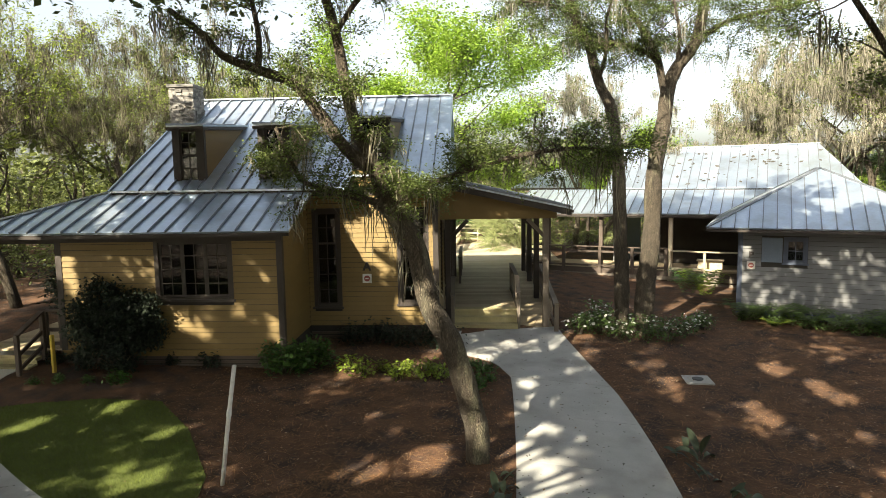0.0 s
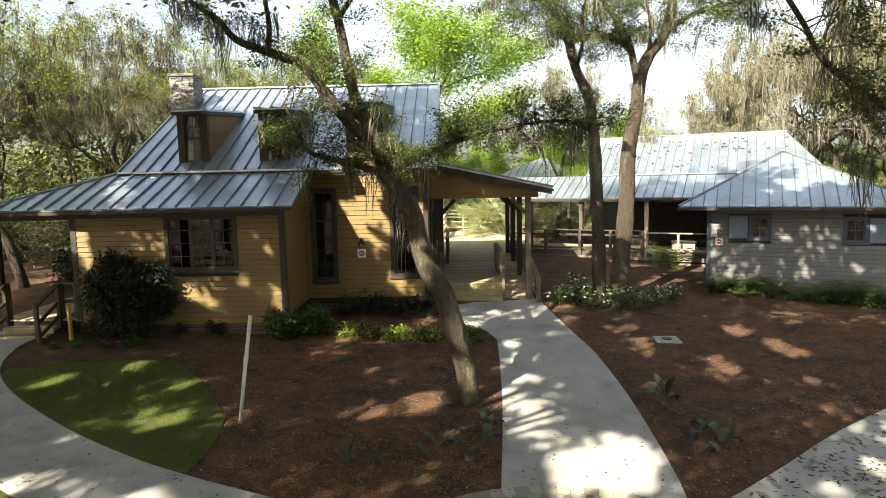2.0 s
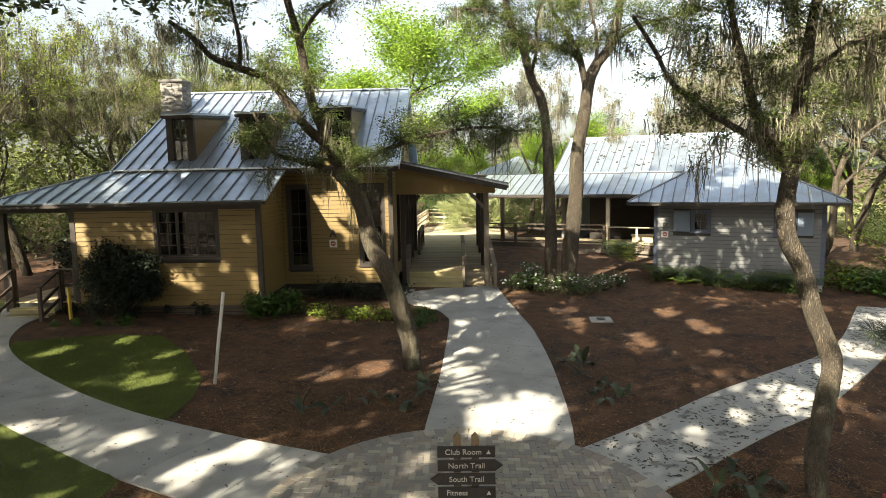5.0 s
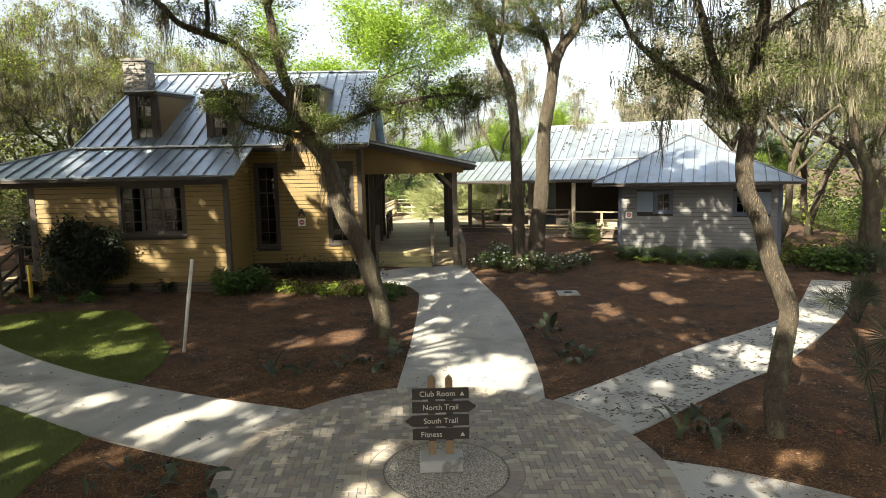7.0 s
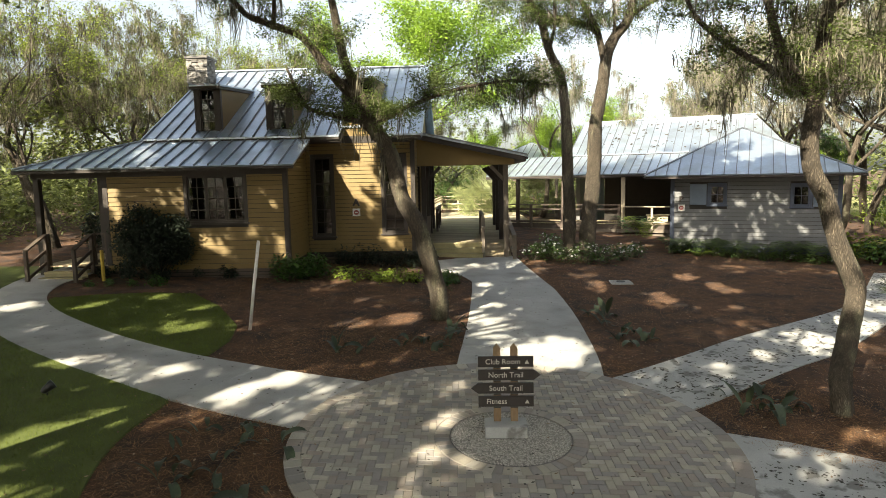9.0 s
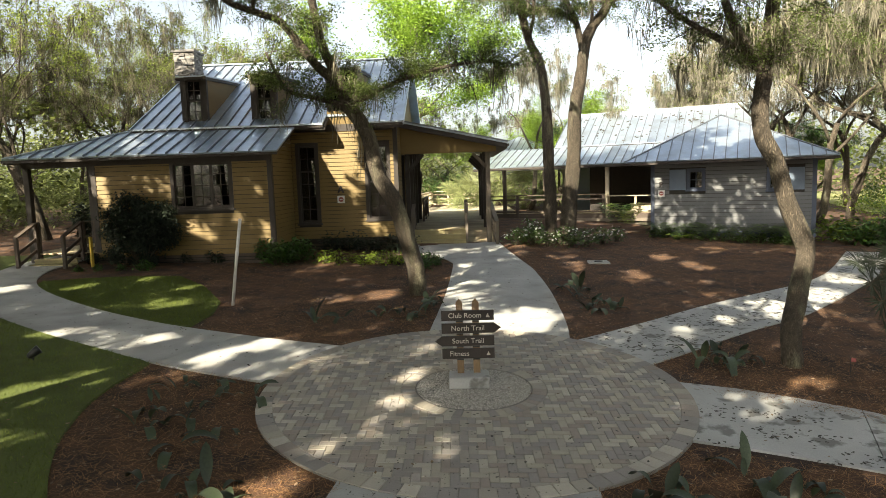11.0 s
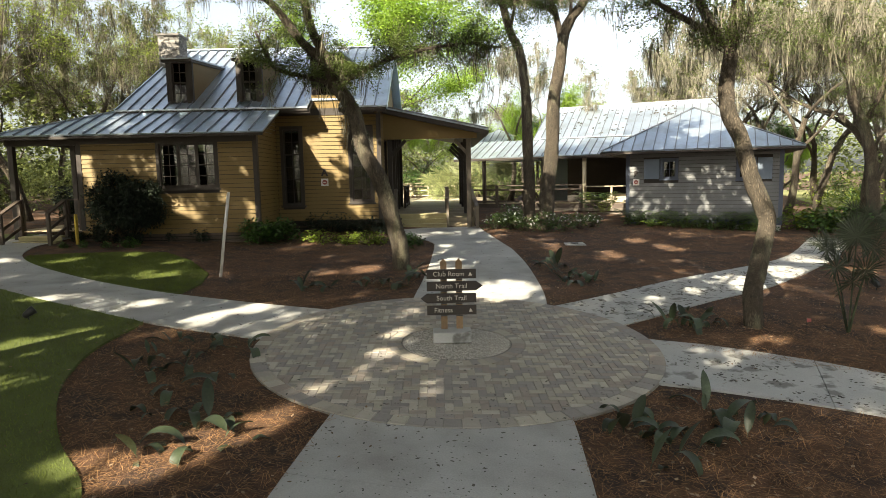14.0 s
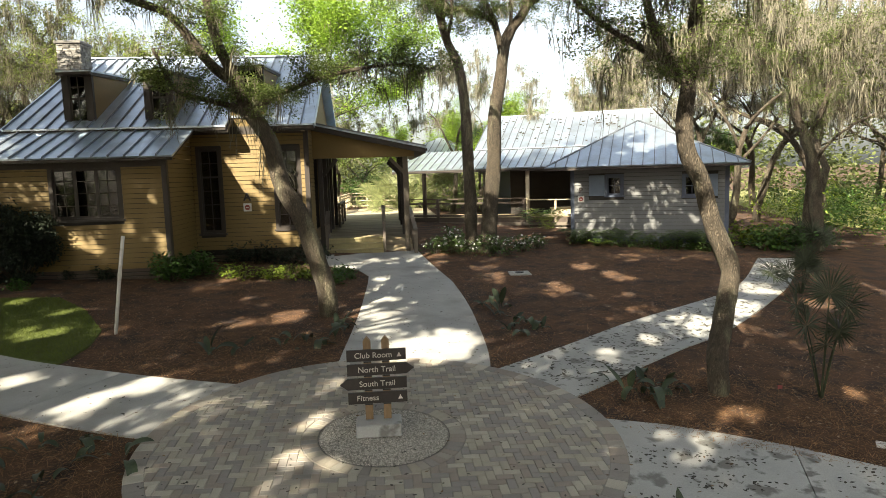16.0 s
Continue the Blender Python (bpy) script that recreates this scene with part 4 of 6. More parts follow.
part("rear_slope", slab([(-6.3, 11.8, 6.57), (2.9, 11.8, 6.57), (4.5, 15.5, 4.5), (-6.3, 15.5, 4.5)], 0.12), M_ROOF, wing)
part("ridge_cap", beam(bmesh.new(), (-6.35, 11.8, 6.63), (2.95, 11.8, 6.63), 0.25, 0.04), M_ROOF, wing)
# near-black wall: the deep shade under the walk roof is its colour
core(wing, "porch_wall", -4.4, 4.4, 0.3, 4.4, 8.3, 8.5, (), M_SHADE_DARK)
core(wing, "end_wall", 8.5, 15, 0.3, 4.5, -6.0, -5.8, (), M_GREY, axis="y")
# the right-hand post is pale because its sunlight is in the colour
for px in (-9.5, -8.5, -6.0, -2.95):
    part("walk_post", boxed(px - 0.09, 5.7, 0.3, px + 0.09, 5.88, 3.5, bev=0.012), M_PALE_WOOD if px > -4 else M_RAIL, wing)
for k in range(12):
    part("walk_deck", boxed(-12.2 + k * 1.03, 5.65, 0.98, -11.18 + k * 1.03, 8.2, 1.05), M_DECK, wing)
part("deck_edge", boxed(-9.4, 5.6, 0.62, 0.0, 5.646, 1.04), M_RAIL, wing)
BM = pose(0, 19.2, 0)
railing("walk_railing", BM, [(-9.4, 5.58, 1.05), (-6.0, 5.58, 1.05), (-3.1, 5.58, 1.05)], 0.95, M_RAIL, "dark timber railing along the covered walk", mid=(0.1, 0.78), cap=0.17, post=0.14)
# this stretch of rail is coloured pale for the sun that falls on it
railing("walk_railing", BM, [(-2.95, 5.62, 1.05), (-0.1, 5.62, 1.05)], 0.85, M_PALE_WOOD, "weathered timber railing of the annex porch, coloured pale as in sunlight", mid=(0.12,), cap=0.2)
for k in range(3):
    part("skirt_slat", boxed(-9.4, 5.52, 0.16 + 0.24 * k, 0.0, 5.56, 0.33 + 0.24 * k), M_POST, wing)
bench = base_at("porch_bench", -1.35, 25.6, 1.05, "pale timber bench on the annex porch", "bench")
part("seat", boxed(-0.55, -0.2, 0.4, 0.55, 0.22, 0.45), M_PALE_WOOD, bench)
# pale panel: the sunlit look of this board is painted in
part("front_panel", boxed(-0.5, -0.16, 0.06, 0.5, -0.12, 0.4), M_PALE_WOOD, bench)
for q in (-0.45, 0.37):
    part("leg", boxed(q, -0.1, 0.0, q + 0.08, 0.18, 0.4), M_PALE_WOOD, bench)
# small roof far behind
pav = base_at("garden_pavilion", -10.6, 34, 0, "small metal-roofed pavilion behind the covered walk", "pavilion")
pr = part("pavilion_roof", slab([(-2.4, -2, 4.55), (2.4, -2, 4.55), (2.4, 2, 4.55), (-2.4, 2, 4.55)], 0.12), M_TRIM, pav)
for q in ([(-2.4, -2, 4.57), (2.4, -2, 4.57)], [(2.4, -2, 4.57), (2.4, 2, 4.57)], [(-2.4, 2, 4.57), (-2.4, -2, 4.57)]):
    roof_panels(pr, "pav", [*q, (0, 0, 5.7), (0, 0, 5.7)])
for px in (-2.2, 2.2):
    for py in (-1.8, 1.8):
        part("pavilion_post", boxed(px - 0.08, py - 0.08, 0.5, px + 0.08, py + 0.08, 4.5), M_RAIL, pav)


# ---- signs ----
def text_part(words, size, parent, m, material, depth=0.004, bold=0.0):
    c = bpy.data.curves.new("lettering", "FONT")
    c.body, c.size, c.extrude, c.align_x, c.align_y = words, size, depth, "CENTER", "CENTER"
    c.offset = bold
    tmp = new("lettering_curve", c)
    bpy.context.view_layer.update()
    me = bpy.data.meshes.new_from_object(tmp.evaluated_get(bpy.context.evaluated_depsgraph_get()))
    bpy.data.objects.remove(tmp)
    me.materials.clear()
    me.materials.append(material)
    ob = new("lettering", me)
    ob.parent, ob.matrix_basis = parent, m
    return ob


def prism(outline, y0, y1):
    """A flat board in the x-z plane."""
    bm = bmesh.new()
    f = [bm.verts.new((x, y0, z)) for x, z in outline]
    b = [bm.verts.new((x, y1, z)) for x, z in outline]
    bm.faces.new(f)
    bm.faces.new(b[::-1])
    for i in range(len(f)):
        j = (i + 1) % len(f)
        bm.faces.new((f[i], b[i], b[j], f[j]))
    bmesh.ops.recalc_face_normals(bm, faces=bm.faces)
    return bm


sign = base_at("signpost", -0.06, 0.03, gz(-0.06, 0.03) + 0.06, "timber signpost with four dark brown direction boards on concrete footing", "sign", rz=24)
part("footing", boxed(-0.3, -0.19, 0, 0.3, 0.19, 0.17, bev=0.015), M_CONC_STAINED, sign)
for sx in (-0.12, 0.12):
    part("post", prism([(sx - 0.05, 0.2), (sx + 0.05, 0.2), (sx + 0.05, 1.25), (sx, 1.31), (sx - 0.05, 1.25)], -0.045, 0.045), M_SIGNPOST, sign)
for i, (words, kind) in enumerate((("Club Room", 0), ("North Trail", 1), ("South Trail", -1), ("Fitness", 0))):
    z, h, w = 1.075 - 0.19 * i, 0.074, 0.385
    pts = [(-w, z - h), (w, z - h), (w, z + h), (-w, z + h)]
    if kind == 1:
        pts = [(-w, z - h), (w, z - h), (w + 0.1, z), (w, z + h), (-w, z + h)]
    if kind == -1:
        pts = [(-w, z - h), (w, z - h), (w, z + h), (-w, z + h), (-w - 0.1, z)]
    bd = part("board", prism(pts, -0.088, -0.05), M_TRIM, sign)
    text_part(words, 0.105, bd, pose(-0.04 if kind == 0 and i == 0 else -0.13 if i == 3 else 0.0, -0.091, z, 90), M_LETTER)
    if kind == 0:
        part("arrow", prism([(0.265, z - 0.028), (0.325, z - 0.028), (0.295, z + 0.03)], -0.095, -0.089), M_LETTER, bd)
    for sx in (-0.12, 0.12):
        part("spacer", boxed(sx - 0.05, -0.07, z - 0.098, sx + 0.05, -0.046, z - 0.084), M_BLACK, bd)
for letter, m, par in (("A", pose(1.7, YR - 0.046, 2.78, 90), house_a), ("B", pose(0.38, -0.046, 2.5, 90), house_b)):
    text_part(letter, 0.32, par, m, M_INK, 0.01, 0.014)
    o = m.translation
    pl = part("plaque", boxed(o.x - 0.13, o.y - 0.012, o.z - 0.46, o.x + 0.13, o.y + 0.004, o.z - 0.2, bev=0.004), M_WHITE, par, "small square white notice plate with a dark red disc")
    bm = bmesh.new()
    bmesh.ops.create_cone(bm, cap_ends=True, segments=20, radius1=0.085, radius2=0.085, depth=0.01, matrix=Matrix.Translation((o.x, o.y - 0.016, o.z - 0.33)) @ pose(0, 0, 0, 90))
    part("disc", bm, M_REDDISC, pl)
    part("bar", boxed(o.x - 0.05, o.y - 0.026, o.z - 0.345, o.x + 0.05, o.y - 0.0215, o.z - 0.315), M_WHITE, pl)

# ---- trees ----
def leaf(bm, p, d, u, s, wide=0.28):
    a, b, e, f = bm.verts.new(p), bm.verts.new(p + d * s * 0.5 + u * s * wide), bm.verts.new(p + d * s), bm.verts.new(p + d * s * 0.5 - u * s * wide)
    bm.faces.new((a, b, e))
    bm.faces.new((a, e, f))


def leaves(bm, centres, n, spread, size, rng, droop=0.0, wide=0.28):
    """Small folded leaves scattered round centres."""
    for _ in range(n):
        p = Vector(rng.choice(centres)) + Vector((rng.gauss(0, spread), rng.gauss(0, spread), rng.gauss(0, spread * 0.6)))
        d = Vector((rng.uniform(-1, 1), rng.uniform(-1, 1), rng.uniform(-0.7, 0.5) - droop)).normalized()
        u = d.cross(Vector((rng.uniform(-0.8, 0.8), rng.uniform(-0.8, 0.8), 1))).normalized()
        leaf(bm, p, d, u, size * rng.uniform(0.6, 1.3), wide)


def moss(bm, points, tufts, rng, length=0.9, strands=9, width=0.012):
    """Hanging tufts of moss: wavy strands, longest in the middle, that run together to a ragged point."""
    for _ in range(tufts):
        c = Vector(rng.choice(points)) + Vector((rng.gauss(0, 0.1), rng.gauss(0, 0.1), 0))
        L0 = length * rng.choice((0.3, 0.45, 0.6, 0.8, 1.15)) * rng.uniform(0.7, 1.2)
        w0 = 0.05 + 0.07 * rng.random() * min(1.5, L0 + 0.3)
        sway = Vector((rng.gauss(0, 0.1), rng.gauss(0, 0.1), 0))
        for _ in range(strands):
            o = Vector((rng.gauss(0, w0), rng.gauss(0, w0), 0))
            L = L0 * max(0.15, 1.1 - 3.5 * o.length) * rng.uniform(0.5, 1.1)
            x = c + o + Vector((0, 0, rng.uniform(-0.06, 0.05)))
            a = rng.uniform(0, math.pi)
            s = Vector((math.cos(a), math.sin(a), 0)) * width * rng.uniform(0.5, 1.5)
            prev = (bm.verts.new(x - s), bm.verts.new(x + s))
            for i in range(1, 4):
                x = x + Vector((rng.gauss(0, 0.035), rng.gauss(0, 0.035), -L / 3)) + (sway - o * 0.5) * (L / 3)
                ss = s * (1.0, 1.15, 0.8, 0.15)[i]
                cur = (bm.verts.new(x - ss), bm.verts.new(x + ss))
                bm.faces.new((prev[0], prev[1], cur[1], cur[0]))
                prev = cur


def grow(rng, height, lean=(0, 0), forks=3, r0=0.22, depth=3, crook=0.22, spread=0.8, first=0.38):
    """Crooked live-oak limbs: a list of (points, radii), and the points that carry leaves."""
    out, tips = [], []

    def limb(p, d, L, r, lvl):
        pts, rad, k = [Vector(p)], [r], 5
        for i in range(k):
            d = (d + Vector((rng.gauss(0, crook), rng.gauss(0, crook), rng.gauss(0, crook * 0.6) + 0.05))).normalized()
            pts.append(pts[-1] + d * L / k)
            rad.append(r * (1 - 0.45 * (i + 1) / k))
        out.append((pts, rad))
        if lvl == 0:
            tips.extend(pts[2:])
            return
        for f in range(forks if lvl < depth else 2 + rng.randrange(2)):
            a = rng.uniform(0, 2 * math.pi)
            nd = (d * 0.7 + Vector((math.cos(a), math.sin(a), rng.uniform(-0.1, 0.7))) * spread).normalized()
            limb((pts[-1], pts[-2], pts[-3])[min(f, 2)], nd, L * rng.uniform(0.6, 0.85), rad[-1] * 0.75, lvl - 1)
        if lvl < depth:
            tips.extend(pts[-2:])
    limb(Vector((0, 0, -0.3)), Vector((lean[0], lean[1], 1)).normalized(), height * first, r0, depth)
    return out, tips


def tree(name, base, limbs, tips, label, leaf_n, leaf_size, spread, seed, leaf_mat, moss_n=0, moss_len=0.9, moss_points=None, group="", moss_mat=None, twig_from=None, width=0.012, strands=9):
    rng = random.Random(seed)
    t = base_at(name, *base, label, "tree", group)
    for nm, some in (("trunk", limbs[:twig_from]), ("twig_mass", limbs[twig_from:] if twig_from else [])):
        if some:
            bm = bmesh.new()
            for pts, rad in some:
                lathe_tube(bm, pts, rad, 18 if rad[0] > 0.12 else 9 if rad[0] > 0.06 else 4, 0.24, seed)
            tagged(part(nm, bm, M_BARK, t, smooth=True), kind="stuff" if nm == "twig_mass" else "")
    if leaf_n:
        bm = bmesh.new()
        leaves(bm, tips, leaf_n, spread, leaf_size, rng)
        tagged(part("crown", bm, leaf_mat, t), kind="stuff")
    if moss_n:
        bm = bmesh.new()
        moss(bm, moss_points or tips, moss_n, rng, moss_len, strands, width=width)
        tagged(part("moss", bm, moss_mat or M_MOSS, t, "grey hanging Spanish moss"), kind="stuff")
    return t


def taper(pts, r0, r1, steps=7):
    p = smooth_line(pts, steps)
    return p, [r0 + (r1 - r0) * i / (len(p) - 1) for i in range(len(p))]


def twigs(rng, limb_pts, n, L, r, start=0.33, rise=0.2):
    out, tips = [], []
    for _ in range(n):
        p = Vector(limb_pts[rng.randrange(int(len(limb_pts) * start), len(limb_pts))])
        d = Vector((rng.gauss(0, 1), rng.gauss(0, 1), rng.gauss(rise, 0.6))).normalized()
        pts = [p]
        for k in range(4):
            d = (d + Vector((rng.gauss(0, 0.3), rng.gauss(0, 0.3), rng.gauss(0, 0.25)))).normalized()
            pts.append(pts[-1] + d * L / 4 * rng.uniform(0.7, 1.2))
        out.append((pts, [r, r * 0.8, r * 0.6, r * 0.45, r * 0.3]))
        tips += pts[2:]
    return out, tips


def hero(name, limbs, per_limb, twig_len, twig_r, label, leaf_n, leaf_size, spread, seed, leaf_mat, moss_n, moss_len, moss_mat, starts=None, width=0.0065):
    """A tree from given limbs: twigs, leaves and moss grow along them. per_limb: twigs on each."""
    rng = random.Random(seed)
    o = Vector(limbs[0][0][0])
    o.z = gz(o.x, o.y)
    L = [([Vector(p) - o for p in pts], rad) for pts, rad in limbs]
    tw, tp, mp = [], [], []
    for i, (l, n) in enumerate(zip(L, per_limb)):
        if n:
            a, b = twigs(rng, l[0], n, twig_len, twig_r, (starts or {}).get(i, 0.3))
            tw += a
            tp += b
            mp += b + l[0][len(l[0]) // 2:]
    t = tree(name, tuple(o), L + tw, tp, label, leaf_n, leaf_size, spread, seed, leaf_mat, moss_n, moss_len, mp, "", moss_mat, len(L), width, 14)
    return t


# leaning oak before the clubhouse
HEROES = []
HEROES.append(hero("live_oak", [
    taper([(-3.66, 5.34, 0.0), (-3.66, 5.3, 0.3), (-3.62, 5.19, 0.81), (-3.69, 4.9, 1.65), (-3.77, 4.58, 2.46), (-4.11, 4.45, 3.11), (-4.28, 4.47, 3.67), (-4.42, 4.47, 4.17), (-4.73, 4.42, 4.66), (-4.99, 4.36, 4.92)], 0.22, 0.15),
    taper([(-4.85, 4.4, 4.81), (-5.11, 4.39, 5.48), (-5.41, 4.35, 6.11), (-5.62, 4.38, 6.85), (-5.81, 4.41, 7.73), (-6.21, 4.49, 9.05), (-6.11, 4.68, 10.54)], 0.13, 0.06),
    taper([(-5.11, 4.38, 5.42), (-5.58, 4.24, 5.8), (-6.01, 4.14, 6.37), (-6.43, 4.04, 6.87), (-7.02, 3.84, 7.13), (-7.6, 3.64, 7.39), (-7.97, 3.55, 7.78), (-8.54, 3.37, 8.21)], 0.12, 0.05),
    taper([(-4.74, 4.43, 4.77), (-5.44, 4.18, 4.99), (-6.14, 3.92, 5.2), (-6.38, 3.86, 5.51), (-6.69, 3.83, 6.14)], 0.065, 0.03),
    taper([(-4.74, 4.44, 4.81), (-4.4, 4.61, 5.04), (-3.94, 4.83, 5.27), (-3.22, 5.14, 5.51), (-2.57, 5.42, 5.65), (-1.9, 5.7, 5.7), (-1.2, 6.0, 5.6)], 0.065, 0.02),
    taper([(-5.81, 4.41, 7.7), (-5.3, 4.5, 8.3), (-4.6, 4.6, 8.6), (-3.6, 4.8, 8.9)], 0.05, 0.02),
    taper([(-7.02, 3.84, 7.13), (-6.95, 3.8, 7.7), (-7.05, 3.7, 8.6)], 0.06, 0.03)],
    (16, 24, 30, 24, 70, 14, 8), 0.75, 0.014, "leaning live oak with crooked limbs and hanging moss", 46000, 0.055, 0.12, 1, M_HLEAF, 105, 1.0, M_MOSSD, {0: 0.93, 1: 0.0, 2: 0.0, 3: 0.2, 4: 0.1}))
# oak by the east path
HEROES.append(hero("live_oak", [
    taper([(4.36, 3.1, -0.4), (4.34, 3.14, -0.05), (4.32, 3.28, 0.35), (4.43, 3.6, 0.91), (4.56, 3.96, 1.56), (4.46, 3.97, 1.94), (4.27, 3.96, 2.41), (4.07, 3.99, 3.17), (3.87, 3.95, 3.6), (3.82, 4.02, 4.11), (3.89, 4.14, 4.77)], 0.165, 0.13),
    taper([(3.89, 4.14, 4.7), (3.96, 4.28, 5.52), (4.02, 4.4, 6.17), (4.1, 4.5, 6.92), (4.3, 4.8, 8.2)], 0.13, 0.06),
    taper([(3.85, 4.13, 4.77), (3.53, 4.04, 5.06), (3.08, 3.9, 5.35), (2.63, 3.75, 5.64), (2.09, 3.6, 6.12), (1.86, 3.57, 6.59), (1.5, 3.5, 7.2)], 0.07, 0.03),
    taper([(3.7, 4.08, 4.9), (3.34, 4.04, 5.62), (3.14, 4.07, 6.38), (2.99, 4.09, 6.95), (2.8, 4.1, 8.0)], 0.09, 0.04),
    taper([(4.0, 4.4, 6.1), (4.6, 4.6, 6.6), (5.3, 4.7, 6.9), (6.2, 4.9, 7.0)], 0.05, 0.02)],
    (0, 30, 26, 26, 18), 0.9, 0.014, "crooked live oak with a pale bend and heavy grey moss", 22000, 0.055, 0.11, 2, M_HLEAF, 130, 1.15, M_MOSSD, {1: 0.0, 2: 0.2, 3: 0.0}))
# two tall oaks before the annex
hero("live_oak", [
    taper([(-3.02, 14.9, 0.2), (-3.06, 15.0, 1.0), (-3.14, 15.27, 2.32), (-3.23, 15.41, 3.71), (-3.35, 15.59, 5.43), (-3.59, 15.72, 7.16), (-4.02, 15.64, 8.2), (-4.31, 15.65, 9.24), (-4.73, 15.55, 10.11), (-5.0, 15.5, 11.6)], 0.24, 0.11),
    taper([(-4.0, 15.64, 8.2), (-3.75, 15.5, 9.0), (-3.7, 15.4, 10.0), (-3.3, 15.2, 11.0)], 0.07, 0.03),
    taper([(-4.73, 15.55, 10.1), (-5.6, 15.2, 10.6), (-6.8, 14.9, 10.7)], 0.06, 0.03)],
    (10, 14, 20), 1.5, 0.02, "tall slender live oak with dark bark before the annex", 30000, 0.07, 0.17, 11, M_HLEAF, 60, 1.0, M_MOSS, {0: 0.85})
hero("live_oak", [
    taper([(-2.45, 14.9, 0.2), (-2.42, 15.0, 1.0), (-2.39, 15.31, 2.36), (-2.3, 15.54, 3.71), (-2.3, 15.77, 5.42), (-2.12, 16.04, 6.78), (-2.01, 16.23, 7.79), (-1.81, 16.42, 8.47), (-1.31, 16.79, 9.32), (-1.13, 17.03, 10.51), (-0.9, 17.2, 12.0)], 0.31, 0.13),
    taper([(-2.08, 16.18, 7.63), (-2.36, 16.18, 8.65), (-3.07, 15.9, 9.17), (-4.0, 15.46, 9.32), (-4.8, 15.2, 9.8)], 0.1, 0.04),
    taper([(-2.08, 16.18, 7.63), (-2.37, 16.2, 8.82), (-2.79, 16.11, 9.67), (-3.29, 15.98, 10.53), (-3.5, 15.9, 11.8)], 0.13, 0.06),
    taper([(-1.3, 16.8, 9.3), (-0.4, 16.9, 9.8), (0.8, 17.0, 10.0), (2.2, 17.2, 10.2)], 0.09, 0.03),
    taper([(-1.81, 16.42, 8.5), (-1.7, 16.0, 9.4), (-1.9, 15.6, 10.6)], 0.07, 0.03)],
    (8, 22, 20, 30, 18), 1.5, 0.02, "tall forked live oak with a sunlit trunk before the annex", 44000, 0.07, 0.17, 12, M_HLEAF, 110, 1.0, M_MOSS, {0: 0.85})

# oak at the edge of the wood beside the annex
hero("live_oak", [
    taper([(9.12, 20.1, -0.1), (9.08, 20.1, 0.5), (9.0, 20.1, 1.5), (8.88, 20.1, 2.95), (8.62, 20.1, 4.08), (8.16, 20.1, 5.17)], 0.25, 0.17),
    taper([(8.2, 20.1, 5.1), (8.0, 20.0, 6.4), (7.7, 20.0, 8.0), (7.8, 20.2, 9.6), (7.3, 20.3, 11.0)], 0.16, 0.06),
    taper([(8.6, 20.1, 4.2), (9.2, 20.3, 5.6), (9.5, 20.5, 7.2), (10.3, 20.6, 8.8)], 0.11, 0.04),
    taper([(8.0, 20.0, 6.4), (6.9, 19.8, 7.3), (5.9, 19.6, 7.6), (5.0, 19.7, 8.3)], 0.08, 0.03)],
    (0, 30, 30, 30), 1.1, 0.018, "crooked moss-hung live oak at the edge of the wood", 18000, 0.07, 0.18, 13, M_HLEAF, 210, 1.3, M_MOSSW, {1: 0.0, 2: 0.1, 3: 0.1}, 0.009)

# woods: a few kinds of tree, repeated
KINDS = []
for key, lm, mm, sd, hh, ln, ls, mn, lab in (
        ("dark", M_WLEAF, M_MOSSW, 31, 15, 9500, 0.11, 520, "crooked woodland live oak hung with grey-green moss"),
        ("dark", M_WLEAF, M_MOSSW, 32, 16, 9500, 0.11, 520, "tall woodland live oak hung with grey-green moss"),
        ("lime", M_LIME, M_MOSS, 33, 12, 48000, 0.11, 30, "woodland tree in bright fresh spring leaf"),
        ("pale", M_LEAF, M_MOSS, 34, 14, 5000, 0.13, 900, "sunlit woodland oak thickly hung with pale moss"),
        ("pale", M_LEAF, M_MOSS, 38, 15, 5000, 0.13, 900, "bare-limbed woodland oak thickly hung with pale moss"),
        ("mixed", M_SHRUB, M_MOSS, 36, 12, 12000, 0.15, 150, "leafy woodland oak with some hanging moss"),
        ("yellow", M_YLEAF, M_MOSSW, 39, 15, 12000, 0.125, 300, "woodland oak with sunlit yellow-green leaves and moss")):
    rg = random.Random(sd)
    lb, tp = grow(rg, hh, (rg.uniform(-0.25, 0.25), rg.uniform(-0.25, 0.25)), 3, 0.2, 4 if key != "lime" else 3, 0.24, first=0.36)
    KINDS.append([key, tree("woodland_oak", (0, 0, 0), lb, tp, lab, ln, ls, 0.24 if key != "lime" else 0.38, sd, lm, mn, 1.25, None, "woodland trees", mm, 1, 0.008, 10), False])


def plant_tree(k, x, y, turn, size=1.0):
    m = pose(x, y, gz(x, y), 0, 0, turn) @ Matrix.Diagonal((size, size, size, 1))
    if KINDS[k][2]:
        c = copy_thing(KINDS[k][1], m)
        c.scale = (size,) * 3
    else:
        KINDS[k][1].matrix_world = m
        KINDS[k][2] = True


rg = random.Random(77)
SPOTS = []


def fill(n, x0, x1, y0, y1, gap, ks, size, ok=lambda x, y: True):
    for _ in range(n):
        for _ in range(40):
            x, y = rg.uniform(x0, x1), rg.uniform(y0, y1)
            if ok(x, y) and all((x - a) ** 2 + (y - b) ** 2 > gap * gap for a, b in SPOTS):
                SPOTS.append((x, y))
                plant_tree(rg.choice(ks), x, y, rg.uniform(0, 360), rg.uniform(*size))
                break


